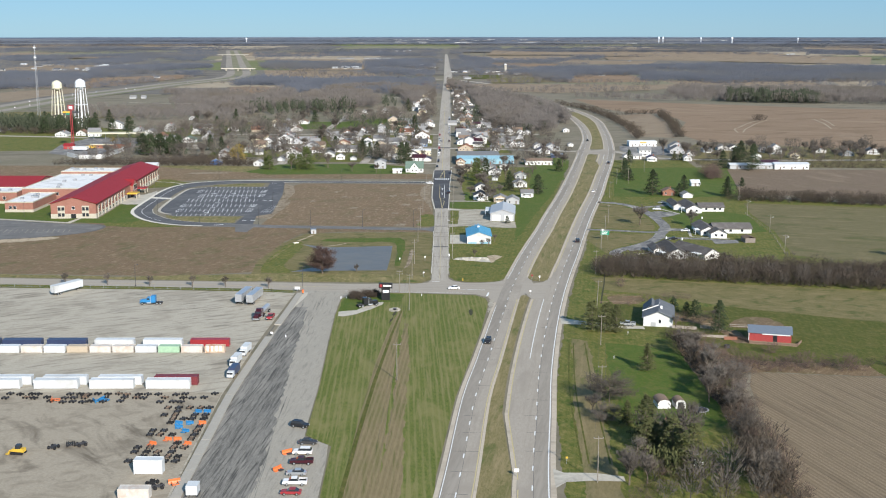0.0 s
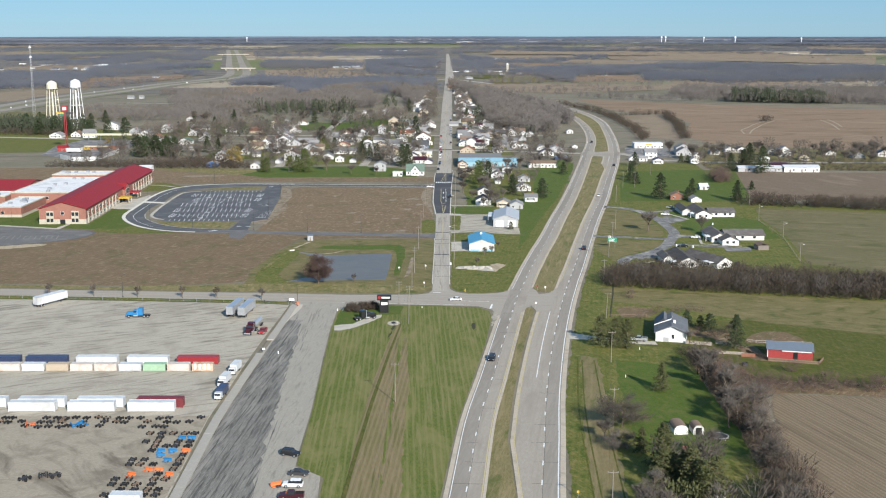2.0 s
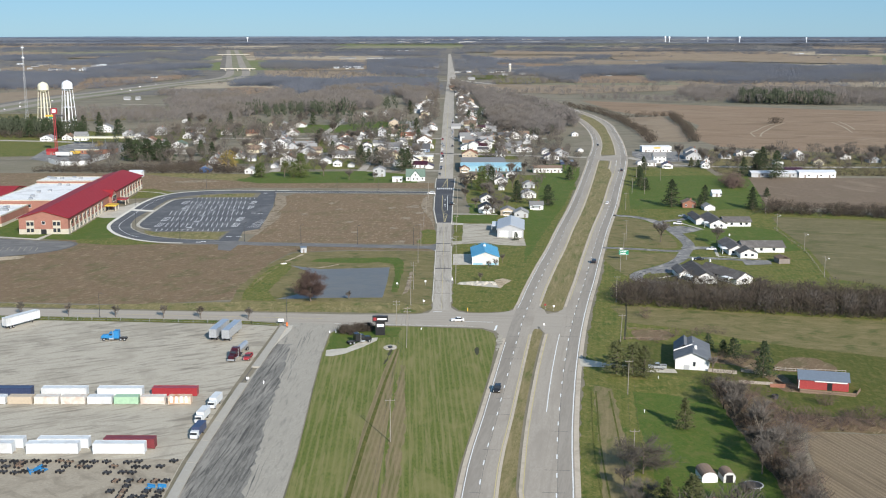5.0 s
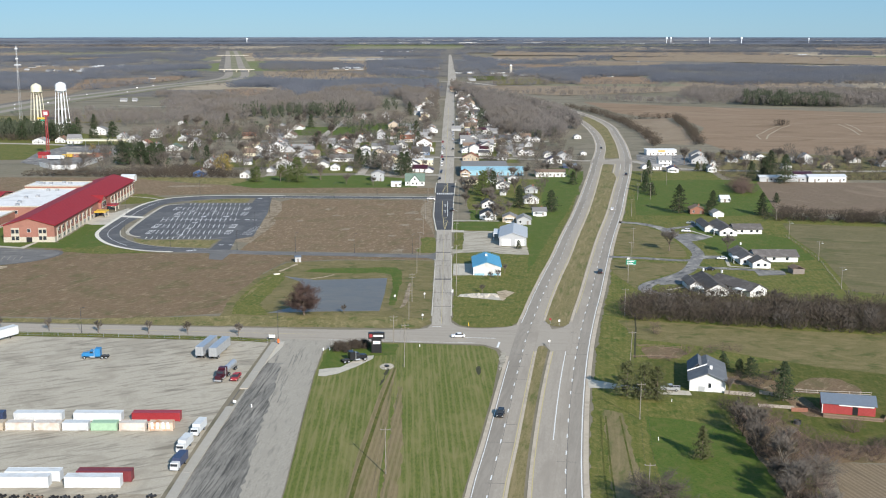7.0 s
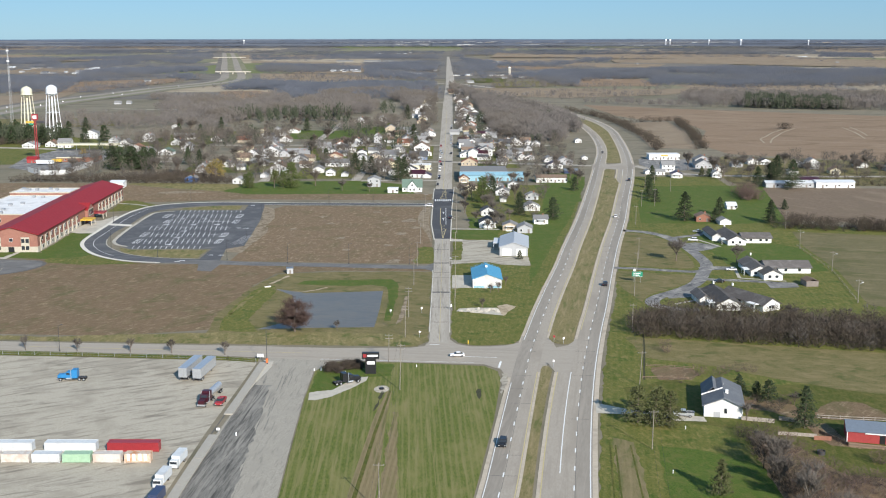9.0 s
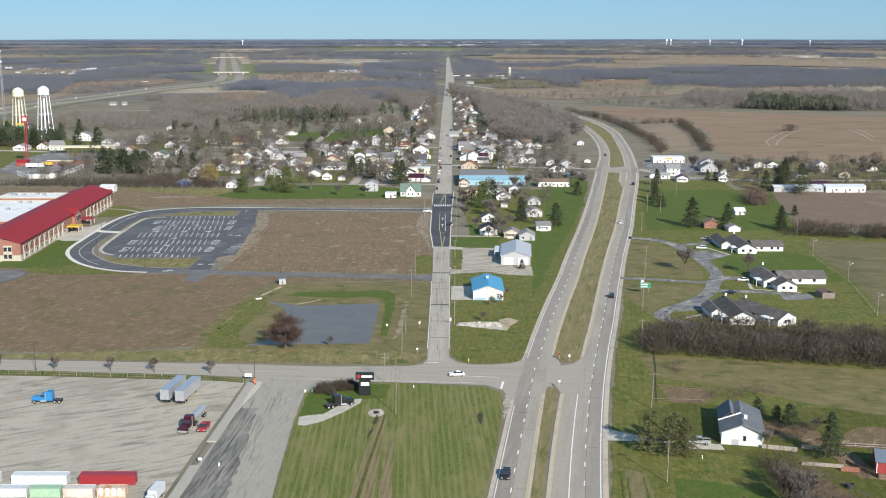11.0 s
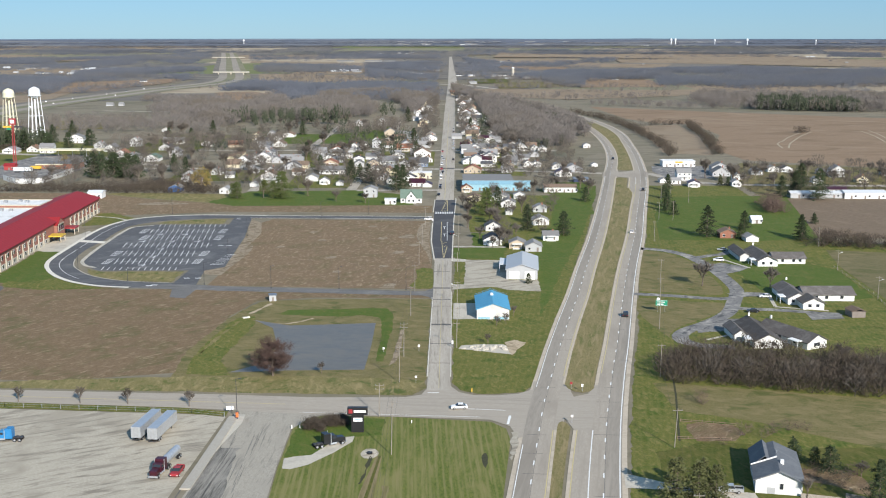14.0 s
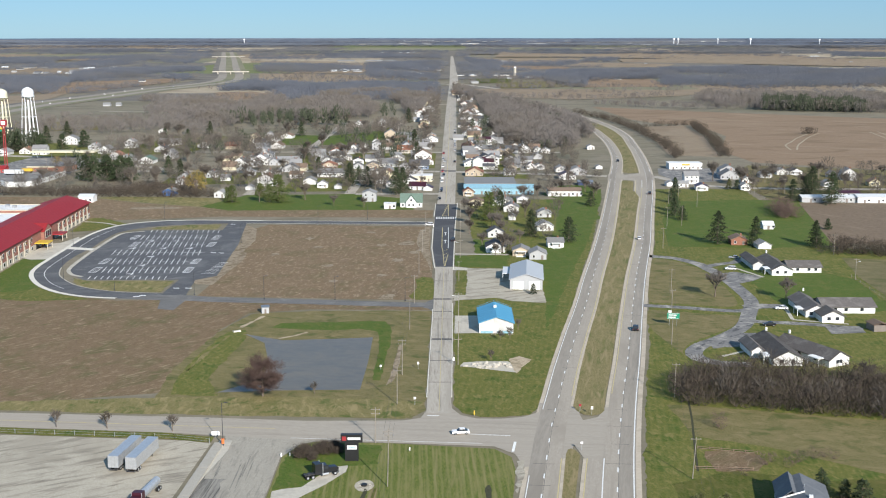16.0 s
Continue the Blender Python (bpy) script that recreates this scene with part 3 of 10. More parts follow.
# left-turn lanes towards both junctions
def turn_lane(y0, y1, y2, shift, mat_line=M_WHITE):
    ys = [y0, y1] + [y1 + (y2 - y1) * i / 10 for i in range(1, 11)]
    grow = [0.0] + [4.3] * 11
    inner = [(at_y(EAST, y) - 7.4, y) for y in ys]
    outer = [(at_y(EAST, y) - 7.4 - g, y) for y, g in zip(ys, grow)]
    n = len(ys)
    bd = Build().add([(x - 0.9, y, 0.095) for x, y in outer] + [(x + 0.1, y, 0.095) for x, y in inner], [(i, n + i, n + i + 1, i + 1) for i in range(n - 1)])
    part("turn_shoulder", bd, M_SHOULDER, hw_e)
    bd = Build().add([(x, y, 0.112) for x, y in outer] + [(x + 0.2, y, 0.112) for x, y in inner], [(i, n + i, n + i + 1, i + 1) for i in range(n - 1)])
    part("turn_lane", bd, M_ROADC, hw_e)
    bd = Build().add([(x, y, 0.125) for x, y in outer] + [(x + 0.26, y, 0.125) for x, y in outer], [(i, n + i, n + i + 1, i + 1) for i in range(n - 1)])
    part("median_line", bd, M_YELLOW, hw_e)
    k = 5
    bd = Build().add([(x - 0.1, y, 0.127) for x, y in inner[k:]] + [(x + 0.16, y, 0.127) for x, y in inner[k:]], [(i, n - k + i, n - k + i + 1, i + 1) for i in range(n - k - 1)])
    part("turn_line", bd, mat_line, hw_e)


turn_lane(252, 298, 436, 4.3)
turn_lane(880, 915, 975, 4.3)
# transverse joints and patches in the concrete
seams = Build()
for line, a, b in ((WEST, -0.4, 7.4), (EAST, -7.4, 0.4)):
    for y in [230 + 13.5 * i for i in range(34)]:
        if rng.random() < 0.45:
            x = at_y(line, y)
            lo, hi = sorted((a + rng.random() * 3, b - rng.random() * 3))
            seams.add([(x + lo, y, 0.12), (x + hi, y - 0.4, 0.12), (x + hi, y - 0.22, 0.12), (x + lo, y + 0.18, 0.12)], [(0, 1, 2, 3)])
part("joint", seams, M_TARSHADE, hw_e)

# median grass and its two noses at the junction
mw, me_ = offset(WEST, 8.2), offset(EAST, -8.7)


def median(name, y0, y1, cut0, cut1):
    a = [(at_y(mw, y), y) for y in range(y0, y1, 6)]
    b = [(at_y(me_, y) - (4.6 if 300 < y < 440 or 915 < y < 975 else 4.6 * max(0, min(1, (y - 256) / 44)) if y < 301 else 0), y) for y in range(y0, y1, 6)]
    pts = a[:]
    if cut1:
        (x0, _), (x1, _) = a[-1], b[-1]
        r = (x1 - x0) / 2
        pts += [((x0 + x1) / 2 - r * math.cos(t), y1 - 4 + 7.0 * math.sin(t)) for t in (0.5, 1.0, 1.57, 2.1, 2.6)]
    pts += b[::-1]
    if cut0:
        (x0, _), (x1, _) = a[0], b[0]
        r = (x1 - x0) / 2
        pts += [((x0 + x1) / 2 + r * math.cos(t), y0 - 8.0 * math.sin(t)) for t in (0.5, 1.0, 1.57, 2.1, 2.6)]
    sheet(name, pts, 0.10, M_MEDIAN, "dry rough-mown grass strip between the carriageways", "grass verge")


median("median_south", -144, 440, False, True)
median("median_north", 476, 972, True, True)
median("median_far", 1026, 1500, True, False)

# junction aprons
sheet("junction", [(at_y(WEST, 430) - 1.5, 430), (18, 439), (13, 444.2), (-42, 449.3), (-76, 454.3), (-133, 459.2), (-330, 474), (-330, 486), (-137, 470.6), (-66, 466), (-38, 463.4), (-11, 463.8), (-6.4, 466), (-4.9, 472), (-4.9, 480),
       (2.0, 480), (2.3, 474), (4.5, 468.5), (9, 465.5), (16, 465.5), (22, 467), (26.5, 471), (at_y(WEST, 478) - 1.3, 479), (at_y(WEST, 478) + 9.4, 476), (at_y(WEST, 470) + 10.5, 469), (38, 464.2), (at_y(EAST, 466) - 10, 467), (at_y(EAST, 474) - 8.8, 475),
       (at_y(EAST, 474), 475), (at_y(EAST, 436), 436), (at_y(EAST, 436) - 12.3, 436), (33.5, 445.5), (at_y(WEST, 437) + 9.5, 437)], 0.094, M_CROSS, "worn concrete apron of the crossroads", "road")
sheet("junction_far", [(at_y(WEST, 975) - 2, 975), (at_y(WEST, 1010) - 2, 1010), (at_y(WEST, 1016) + 9, 1016), (132, 1008), (at_y(EAST, 1016) - 8, 1018), (at_y(EAST, 1010) + 2, 1010), (at_y(EAST, 975) + 2, 975), (at_y(EAST, 970) - 12, 974), (118, 984), (at_y(WEST, 970) + 9, 972)],
      0.094, M_ROADC, "concrete apron of a farther crossroads", "road")
marks = tagged(new("trim_junction_marks"), "white stop bars and turn arrows painted at the crossroads", "road marking", kind="structure")
part("stop_bar", Build().box(-4.6, -1.4, 467.4, 467.9, 0.13, 0.135), M_WHITE, marks)
part("stop_bar", Build().add([(17.2, 440.5, 0.132), (17.9, 440.5, 0.132), (18.9, 447.5, 0.132), (18.2, 447.5, 0.132)], [(0, 1, 2, 3)]), M_WHITE, marks)
part("lane_line", Build().add([(4, 453.4, 0.132), (17.5, 451.8, 0.132), (17.5, 452.1, 0.132), (4, 453.7, 0.132)], [(0, 1, 2, 3)]), M_WHITE, marks)
part("centre_line", Build().add([(-140, 464.9, 0.132), (-45, 457.0, 0.132), (-45, 457.25, 0.132), (-140, 465.15, 0.132)], [(0, 1, 2, 3)]), M_YELLOW, marks)
part("edge_line", Build().add([(-40, 449.9, 0.132), (10, 446.2, 0.132), (10, 446.4, 0.132), (-40, 450.1, 0.132)], [(0, 1, 2, 3)]), M_WHITE, marks)

# main street
sheet("road_main_street", [(-4.9, 470), (-4.6, 580), (-4.8, 661), (-5.0, 672), (-6.9, 715), (-7.0, 790), (-6.2, 835), (-5.2, 944), (-4.4, 1275), (-3.1, 1673), (0, 2200), (2, 2504), (9, 5300), (20, 5300), (22, 3400), (22, 2700), (18.5, 2400), (14, 2200), (10.1, 1484), (8.1, 1169), (5.7, 916), (4.6, 781), (3.2, 661), (2.6, 580), (2.0, 470)],
      0.10, M_STREET, "long straight pale asphalt main street of the town", "road")
dark = tagged(new("road_new_surface"), "fresh black asphalt stretch with yellow and white markings", "road", kind="structure")
part("surface", Build().prism([(-4.7, 670), (-6.7, 715), (-6.8, 860), (6.3, 860), (4.4, 780), (3.0, 670)], 0.08, 0.115), M_TAR, dark)
part("median_hatch", Build().add([(-0.9, 672, 0.13), (-1.9, 715, 0.13), (-1.6, 715, 0.13), (-0.6, 672, 0.13)], [(0, 3, 2, 1)]), M_YELLOW, dark)
part("median_hatch", Build().add([(-0.6, 672, 0.13), (0.8, 700, 0.13), (1.1, 700, 0.13), (-0.3, 672, 0.13)], [(0, 3, 2, 1)]), M_YELLOW, dark)
part("turn_line", Build().box(-2.3, -2.0, 715, 775, 0.126, 0.13), M_YELLOW, dark)
part("turn_line", Build().box(0.9, 1.15, 715, 775, 0.126, 0.13), M_WHITE, dark)
hatch = Build()
for i in range(4):
    y = 680 + i * 9
    hatch.add([(-0.9 - i * 0.1, y, 0.13), (0.1 + i * 0.2, y + 4, 0.13), (0.1 + i * 0.2, y + 4.8, 0.13), (-0.9 - i * 0.1, y + 0.8, 0.13)], [(0, 1, 2, 3)])
for i in range(5):
    y = 822 + i * 8
    hatch.add([(-2.0 + i * 0.3, y, 0.13), (0.9, y + 5, 0.13), (0.9, y + 5.8, 0.13), (-2.0 + i * 0.3, y + 0.8, 0.13)], [(0, 1, 2, 3)])
part("hatching", hatch, M_YELLOW, dark)
part("hatch_edge", Build().add([(-2.6, 815, 0.13), (0.9, 858, 0.13), (1.2, 858, 0.13), (-2.3, 815, 0.13)], [(0, 3, 2, 1)]).box(0.95, 1.25, 815, 858, 0.126, 0.13).box(-2.3, 1.2, 814, 815, 0.126, 0.13), M_YELLOW, dark)
for i in range(9):
    part("crosswalk_bar", Build().box(-5.9 + i * 1.35, -5.2 + i * 1.35, 804, 811, 0.126, 0.131), M_WHITE, dark)
part("turn_arrow", Build().box(-1.2, 0.2, 735, 736.4, 0.126, 0.13).box(-0.6, -0.3, 728, 735, 0.126, 0.13), M_WHITE, dark)
part("turn_arrow", Build().box(-1.2, 0.2, 758, 759.4, 0.126, 0.13).box(-0.6, -0.3, 751, 758, 0.126, 0.13), M_WHITE, dark)
main_marks = tagged(new("trim_street_marks"), "faded yellow centre line and dark patches on the street", "road marking", kind="structure")
part("centre_line", Build().add([(-1.45, 472, 0.128), (-0.95, 668, 0.128), (-0.8, 668, 0.128), (-1.3, 472, 0.128)], [(0, 3, 2, 1)]), M_YELLOW, main_marks)
part("centre_line", Build().add([(-0.7, 862, 0.128), (2.8, 1670, 0.128), (3.1, 1670, 0.128), (-0.4, 862, 0.128)], [(0, 3, 2, 1)]), M_YELLOW, main_marks)
# thin dark bands across the street, given by y and width
for y, w in ((546, 2.2), (521, 0.6), (606, 2.0), (586, 0.8), (640, 0.7), (498, 0.5), (1026, 9), (575, 0.4)):
    part("road_patch", Build().box(-4.7, 2.4 if y < 1000 else 6.5, y, y + w, 0.12, 0.126), M_TARSHADE, main_marks)
kerb = tagged(new("kerb_main_street"), "pale concrete kerb along the widened street", "kerb", kind="structure")
part("kerb_run", Build().prism([(-5.3, 668), (-7.3, 715), (-7.4, 770), (-7.0, 770), (-6.9, 715), (-4.9, 668)], 0, 0.24), M_KERB, kerb)
part("kerb_run", Build().prism([(-7.4, 812), (-7.0, 862), (-6.6, 862), (-7.0, 812)], 0, 0.24), M_KERB, kerb)
part("kerb_run", Build().prism([(3.1, 664), (4.6, 780), (6.4, 862), (6.8, 862), (5.0, 780), (3.5, 664)], 0, 0.24), M_KERB, kerb)
part("kerb_run", Build().prism([(-5.2, 484), (-4.9, 580), (-5.1, 590), (-4.85, 590), (-4.62, 580), (-4.92, 484)], 0, 0.2), M_KERB, kerb)
part("kerb_run", Build().prism([(2.1, 484), (2.7, 600), (2.95, 600), (2.35, 484)], 0, 0.2), M_KERB, kerb)

# west side: school drive loop, car park, fields, pond
sheet("field_bare_west", [(-330, 494), (-118, 479), (-82, 488), (-84, 520), (-80, 560), (-74, 584), (-52, 590), (-6, 589), (-6, 600), (-100, 606), (-130, 604), (-152, 612), (-172, 628), (-186, 655), (-194, 640), (-196, 612), (-212, 560), (-330, 545)], 0.03, M_DIRT2, "bare brown weedy field", "field")
sheet("field_bare_north", [(-100, 612), (-6, 605), (-6, 668), (-8, 715), (-8.5, 778), (-60, 782), (-98, 784), (-106, 765), (-100, 715), (-98, 650)], 0.03, M_DIRT, "bare brown graded soil field", "field")
for pts in ([(-99, 636), (-97, 650), (-95.4, 668), (-94.6, 690), (-96.6, 706), (-98.6, 694), (-98.4, 670), (-100, 652)], [(-98, 712), (-97.4, 735), (-99.5, 752), (-102.5, 770), (-104, 764), (-101.6, 740), (-100.6, 720)],
            [(-160, 630), (-138, 622), (-122, 628), (-140, 632)], [(-190, 838), (-160, 842), (-172, 850), (-190, 846)]):
    sheet("soil_scar", pts, 0.05, M_SCAR, "pale sandy scar in the graded soil", "soil", curve=3)
scars = random.Random(3)
for x, y, w in ((-22.4, 686, 3.4), (-32.4, 724, 2.8), (-53.4, 673, 2.8), (-19.6, 728, 4.2), (-23.9, 610, 4), (-11, 766, 3), (-63, 718, 2.2), (-70, 742, 2.6), (-40, 760, 3), (-48, 640, 2.4), (-28, 652, 2.6), (-82, 700, 2.4), (-16, 705, 3), (-13, 742, 2.6)):
    ring = [(x + w * math.cos(a * 0.785) * scars.uniform(0.5, 1.3), y + w * 1.5 * math.sin(a * 0.785) * scars.uniform(0.5, 1.3)) for a in range(8)]
    sheet("soil_scar", ring, 0.05, M_SCAR, "pale sandy scar in the graded soil", "soil", curve=2)
sheet("soil_street_edge", [(-6.4, 656), (-8.6, 680), (-12, 705), (-15, 735), (-13, 768), (-8.9, 776), (-8.6, 740), (-8.3, 715), (-6.6, 672)], 0.046, M_SCAR, "rutted sandy edge of the graded field", "soil", curve=3)
ribbon("pavement_school_walk", smooth([(-203, 793.4), (-196, 791.5), (-188.1, 787.6), (-181, 780.6)], 3), -0.9, 0.9, 0.1, M_CONC, "thin concrete path behind the school", category="pavement")
sheet("grass_back_strip", [(-222, 884), (-190, 866), (-130, 844), (-122, 872), (-150, 886), (-215, 892)], 0.045, M_DRYGRASS, "dry grass strip before the thicket", "grass", curve=4)
sheet("field_bare_back", [(-560, 800), (-190, 798), (-180, 800), (-130, 812), (-8, 808), (-8, 836), (-130, 840), (-190, 864), (-235, 890), (-560, 896)], 0.03, M_DIRT, "strip of bare soil behind the school drive", "field")
sheet("grass_pond", [(-84, 486), (-86, 510), (-80, 556), (-73, 583), (-50, 588), (-5.2, 588), (-5.3, 472), (-9, 465.2), (-60, 469), (-84, 474)], 0.032, M_MEADOW, "grass round the pond", "grass")
sheet("grass_bank", [(-80, 486), (-82, 510), (-77, 556), (-71, 560), (-69, 546), (-71, 520), (-72, 500), (-66, 485)], 0.045, M_LAWN, "green pond bank", "grass", curve=6)
sheet("grass_bank_north", [(-62, 562), (-40, 559), (-24, 557), (-22, 500), (-19.5, 500), (-19, 562), (-22, 572), (-44, 570), (-60, 569)], 0.045, M_BRIGHT, "green slope north of the pond", "grass", curve=6)
sheet("grass_verge_north", [(-330, 488), (-137, 472.5), (-66, 468), (-11, 465.5), (-8, 470), (-6, 480), (-40, 484), (-90, 483), (-140, 478), (-330, 496)], 0.04, M_DRYGRASS, "dry roadside verge", "grass")
sheet("grass_pond_rim", [(-23.5, 552), (-23.0, 489), (-48, 488.5), (-69, 486.5), (-56, 502), (-58, 521), (-63.5, 543.5), (-72, 555), (-56, 548), (-40, 550)], 0.05, M_MEADOW, "brownish rim of the pond", "grass")
sheet("water_pond", [(-25.0, 549.5), (-24.6, 520), (-25.0, 491), (-40, 490.5), (-50, 490), (-67, 488), (-55.5, 501), (-57, 521), (-61.5, 542), (-70, 553.5), (-56, 545.6), (-40, 547.4)], 0.06, M_WATER, "still grey-blue pond", "water")
sheet("soil_pond_edge", [(-17.5, 495), (-15.4, 500), (-14.6, 516), (-14.4, 540), (-15.4, 540), (-16.4, 512)], 0.05, M_SCAR, "bare pale soil scar by the pond", "soil", curve=4)
sheet("soil_bank", [(-81.2, 506), (-78.9, 530), (-75.4, 552), (-75.0, 551.6), (-78.4, 530), (-80.6, 506)], 0.06, M_DRYGRASS, "pale worn line on the pond bank", "soil")
sheet("soil_drain", [(-62, 549), (-57, 547.4), (-52, 551), (-48, 556), (-49, 556.6), (-53, 552), (-57, 548.6)], 0.09, M_SAND, "pale rubble spit in the pond", "soil")
sheet("soil_path", [(-68.5, 580), (-74, 563), (-73, 562.5), (-67, 579)], 0.05, M_SAND, "trodden pale path", "soil")
def flat(name, pts, z, mat, parent):
    """One flat painted or paved piece of a larger surface."""
    bm = bmesh.new()
    f = bm.faces.new([bm.verts.new((x, y, z)) for x, y in pts])
    f.normal_update()
    if f.normal.z < 0:
        f.normal_flip()
    bmesh.ops.triangulate(bm, faces=bm.faces[:])
    me = bpy.data.meshes.new(name)
    bm.to_mesh(me)
    bm.free()
    me.materials.append(mat)
    ob = new(name, me)
    ob.parent = parent
    return ob


sheet("road_school_drive", [(-135, 618), (-117.7, 616.2), (-103.3, 613.1), (-93.5, 610.1), (-65.1, 607.6), (-30, 603.4), (-8, 601), (-5.5, 606), (-4.6, 607), (-4.6, 586), (-6.4, 591), (-9, 593.5), (-30, 595.4), (-64, 599.2), (-91.9, 601.6), (-102.7, 603.7), (-103.8, 588.1), (-110.3, 590.1), (-112.8, 604.5), (-131.4, 607.4)], 0.08, M_APPROACH, "grey asphalt school drive", "road")
OUTER = smooth([(-131.4, 607.4), (-144.5, 610.0), (-157.8, 617.4), (-168.9, 628.8), (-177.1, 642.1), (-182.2, 654.5), (-184.7, 668), (-185.6, 688), (-186.4, 714), (-187.2, 737), (-185, 764), (-177.2, 784.0), (-162.0, 794.5), (-141.7, 798.6), (-119.4, 797.8), (-90, 796.2), (-44, 794.6), (-8, 793)], 5)
INNER = smooth([(-112, 616), (-132.3, 618.8), (-147.1, 625.1), (-157.1, 633.5), (-165.6, 645.6), (-170.2, 655.7), (-174.4, 674), (-175.6, 694), (-174.4, 714), (-174.8, 738), (-173.0, 760), (-161.2, 776.0), (-143.4, 784.1), (-121, 788.0), (-90, 787.2), (-44, 785.6), (-7, 784)], 5)
loop = tagged(new("road_school_loop"), "black asphalt school drive with broad pale kerbs", "road", kind="structure")
flat("surface", [tuple(p) for p in OUTER] + [tuple(p) for p in INNER[::-1]], 0.085, M_LOT, loop)
ribbon("kerb_run", [p for p in OUTER if p.x < -100 or p.y < 700], -0.9, 1.1, 0.22, M_KERB, parent=loop)
ribbon("kerb_run", [p for p in OUTER if p.x > -124 and p.y > 700], -0.5, 0.3, 0.2, M_KERB, parent=loop)
ribbon("kerb_run", [p for p in INNER if p.x > -112 and p.y > 700], -0.3, 0.35, 0.2, M_KERB, parent=loop)
ribbon("kerb_run", [p for p in INNER if p.y < 668 and p.x < -116], -0.25, 0.25, 0.18, M_CONC, parent=loop)
ribbon("bay_line", [p for p in OUTER if p.x < -160 and p.y < 770], 5.4, 5.65, 0.1, M_WHITE, parent=loop)
part("crossing", Build().prism([(-186.5, 712), (-186.5, 718), (-171.5, 713), (-171.5, 708)], 0.06, 0.1), M_KERB, loop, "pale concrete crossing")
lot = tagged(new("road_car_park"), "new black car park with white stall lines", "car park", kind="structure")
flat("surface", [(-154.8, 641.5), (-162.2, 650.6), (-167.4, 659.3), (-168.9, 666.2), (-171.2, 709.4), (-171.3, 742.1), (-170.8, 757.7), (-161.7, 765), (-120, 766), (-121, 788.5), (-111, 788.5), (-107, 752), (-104.0, 725.5), (-101.5, 680.0), (-99.7, 650), (-107.2, 642), (-104.6, 613.1), (-115, 613.5), (-114.3, 642.6), (-118.5, 642.0)], 0.09, M_LOT, lot)
LOTLINE = smooth([(-157.5, 647.5), (-162.5, 651.0), (-167.0, 658.3), (-169.0, 667), (-170.6, 690), (-171.4, 715), (-171.6, 742), (-169.8, 756.5), (-160.5, 761.5)], 4)
ribbon("kerb_run", LOTLINE, -0.9, 0.9, 0.2, M_CONC, parent=lot)
for y, x0, x1, ln in ((762, -157, -121, 6.5), (744, -157, -122, 12.5), (724.5, -152, -120.5, 12.5), (703.3, -160, -116.5, 12.5), (682, -154, -119, 12.5), (662.5, -152.5, -118, 12.5), (646, -154, -118.5, 6.5)):
    for i in range(int((x1 - x0) / 2.75) + 1):
        x = x0 + 2.75 * i
        k = ln * 0.055
        part("stall_line", Build().add([(x + k - 0.14, y - ln / 2, 0.105), (x + k + 0.14, y - ln / 2, 0.105), (x - k + 0.14, y + ln / 2, 0.105), (x - k - 0.14, y + ln / 2, 0.105)], [(0, 1, 2, 3)]), M_STALL, lot)
    if ln > 8:
        part("row_line", Build().box(x0, x1, y - 0.1, y + 0.1, 0.1, 0.104), M_STALL, lot)
    for x in ((x1 + 1.6, x0 - 5.4) if ln > 8 and y != 703.3 else ()):
        island = Build()
        for dx0, dx1, dy0, dy1 in ((0, 3.2, -5.6, -5.1), (0, 3.2, 5.1, 5.6), (0, 0.25, -5.4, 5.4), (2.95, 3.2, -5.4, 5.4), (0.9, 1.1, -5, 5), (1.9, 2.1, -5, 5)):
            island.box(x + dx0, x + dx1, y + dy0, y + dy1, 0.1, 0.106)
        part("painted_island", island, M_STALL, lot)
for x, y in ((-137, 734), (-139, 714), (-139.5, 693), (-138.5, 673), (-138.5, 654), (-154, 714), (-150, 734), (-126, 714)):
    part("lane_arrow", Build().box(x - 1.6, x + 1.6, y - 0.5, y + 0.5, 0.1, 0.106).box(x + 0.6, x + 1.1, y - 2.2, y + 2.2, 0.1, 0.107), M_STALL, lot)
for x, y in ((-122, 612.5), (-111.6, 626), (-106.6, 626), (-107.8, 702), (-112, 703), (-124, 611), (-118, 785)):
    part("stop_bar", Build().box(x - 1.3, x + 1.3, y - 0.5, y + 0.5, 0.1, 0.108), M_STALL, lot)
for i in range(9):
    part("stall_line", Build().box(-107.5 + i * 0.4, -101.5 + i * 0.15, 655 + i * 3.0, 655.3 + i * 3.0, 0.1, 0.105), M_STALL, lot)
sheet("grass_lot_corner", [(-152, 626), (-136, 620.5), (-116.5, 618.5), (-116, 640), (-153, 640), (-162, 647)], 0.055, M_DRYGRASS, "worn grass between car park and drive", "grass")
sheet("grass_lot_north", [(-160, 768), (-124, 768), (-124, 785), (-142, 782.5), (-158, 775)], 0.055, M_DRYGRASS, "worn grass strip north of the car park", "grass")
sheet("grass_school_court", [(-330, 648), (-262, 636), (-222.5, 628), (-221, 697), (-330, 697)], 0.055, M_BRIGHT, "green lawn before the school blocks", "grass")
sheet("soil_lot_verge", [(-236, 563), (-204, 574.5), (-197, 571), (-206, 564), (-236, 552)], 0.075, M_SAND, "sandy verge beside the playground lot", "soil", curve=3)
sheet("grass_school_slope", [(-196, 636), (-191, 688), (-186.6, 688), (-185.2, 668), (-182.4, 654), (-177.4, 641), (-169, 628), (-176, 618), (-190, 620)], 0.058, M_BRIGHT, "green slope between school and drive", "grass")
sheet("grass_school_loop", [(-190, 621), (-178, 622), (-168, 627), (-150, 611), (-140, 606), (-165, 603), (-184, 608)], 0.05, M_LAWN, "thin grass outside the school loop", "grass")
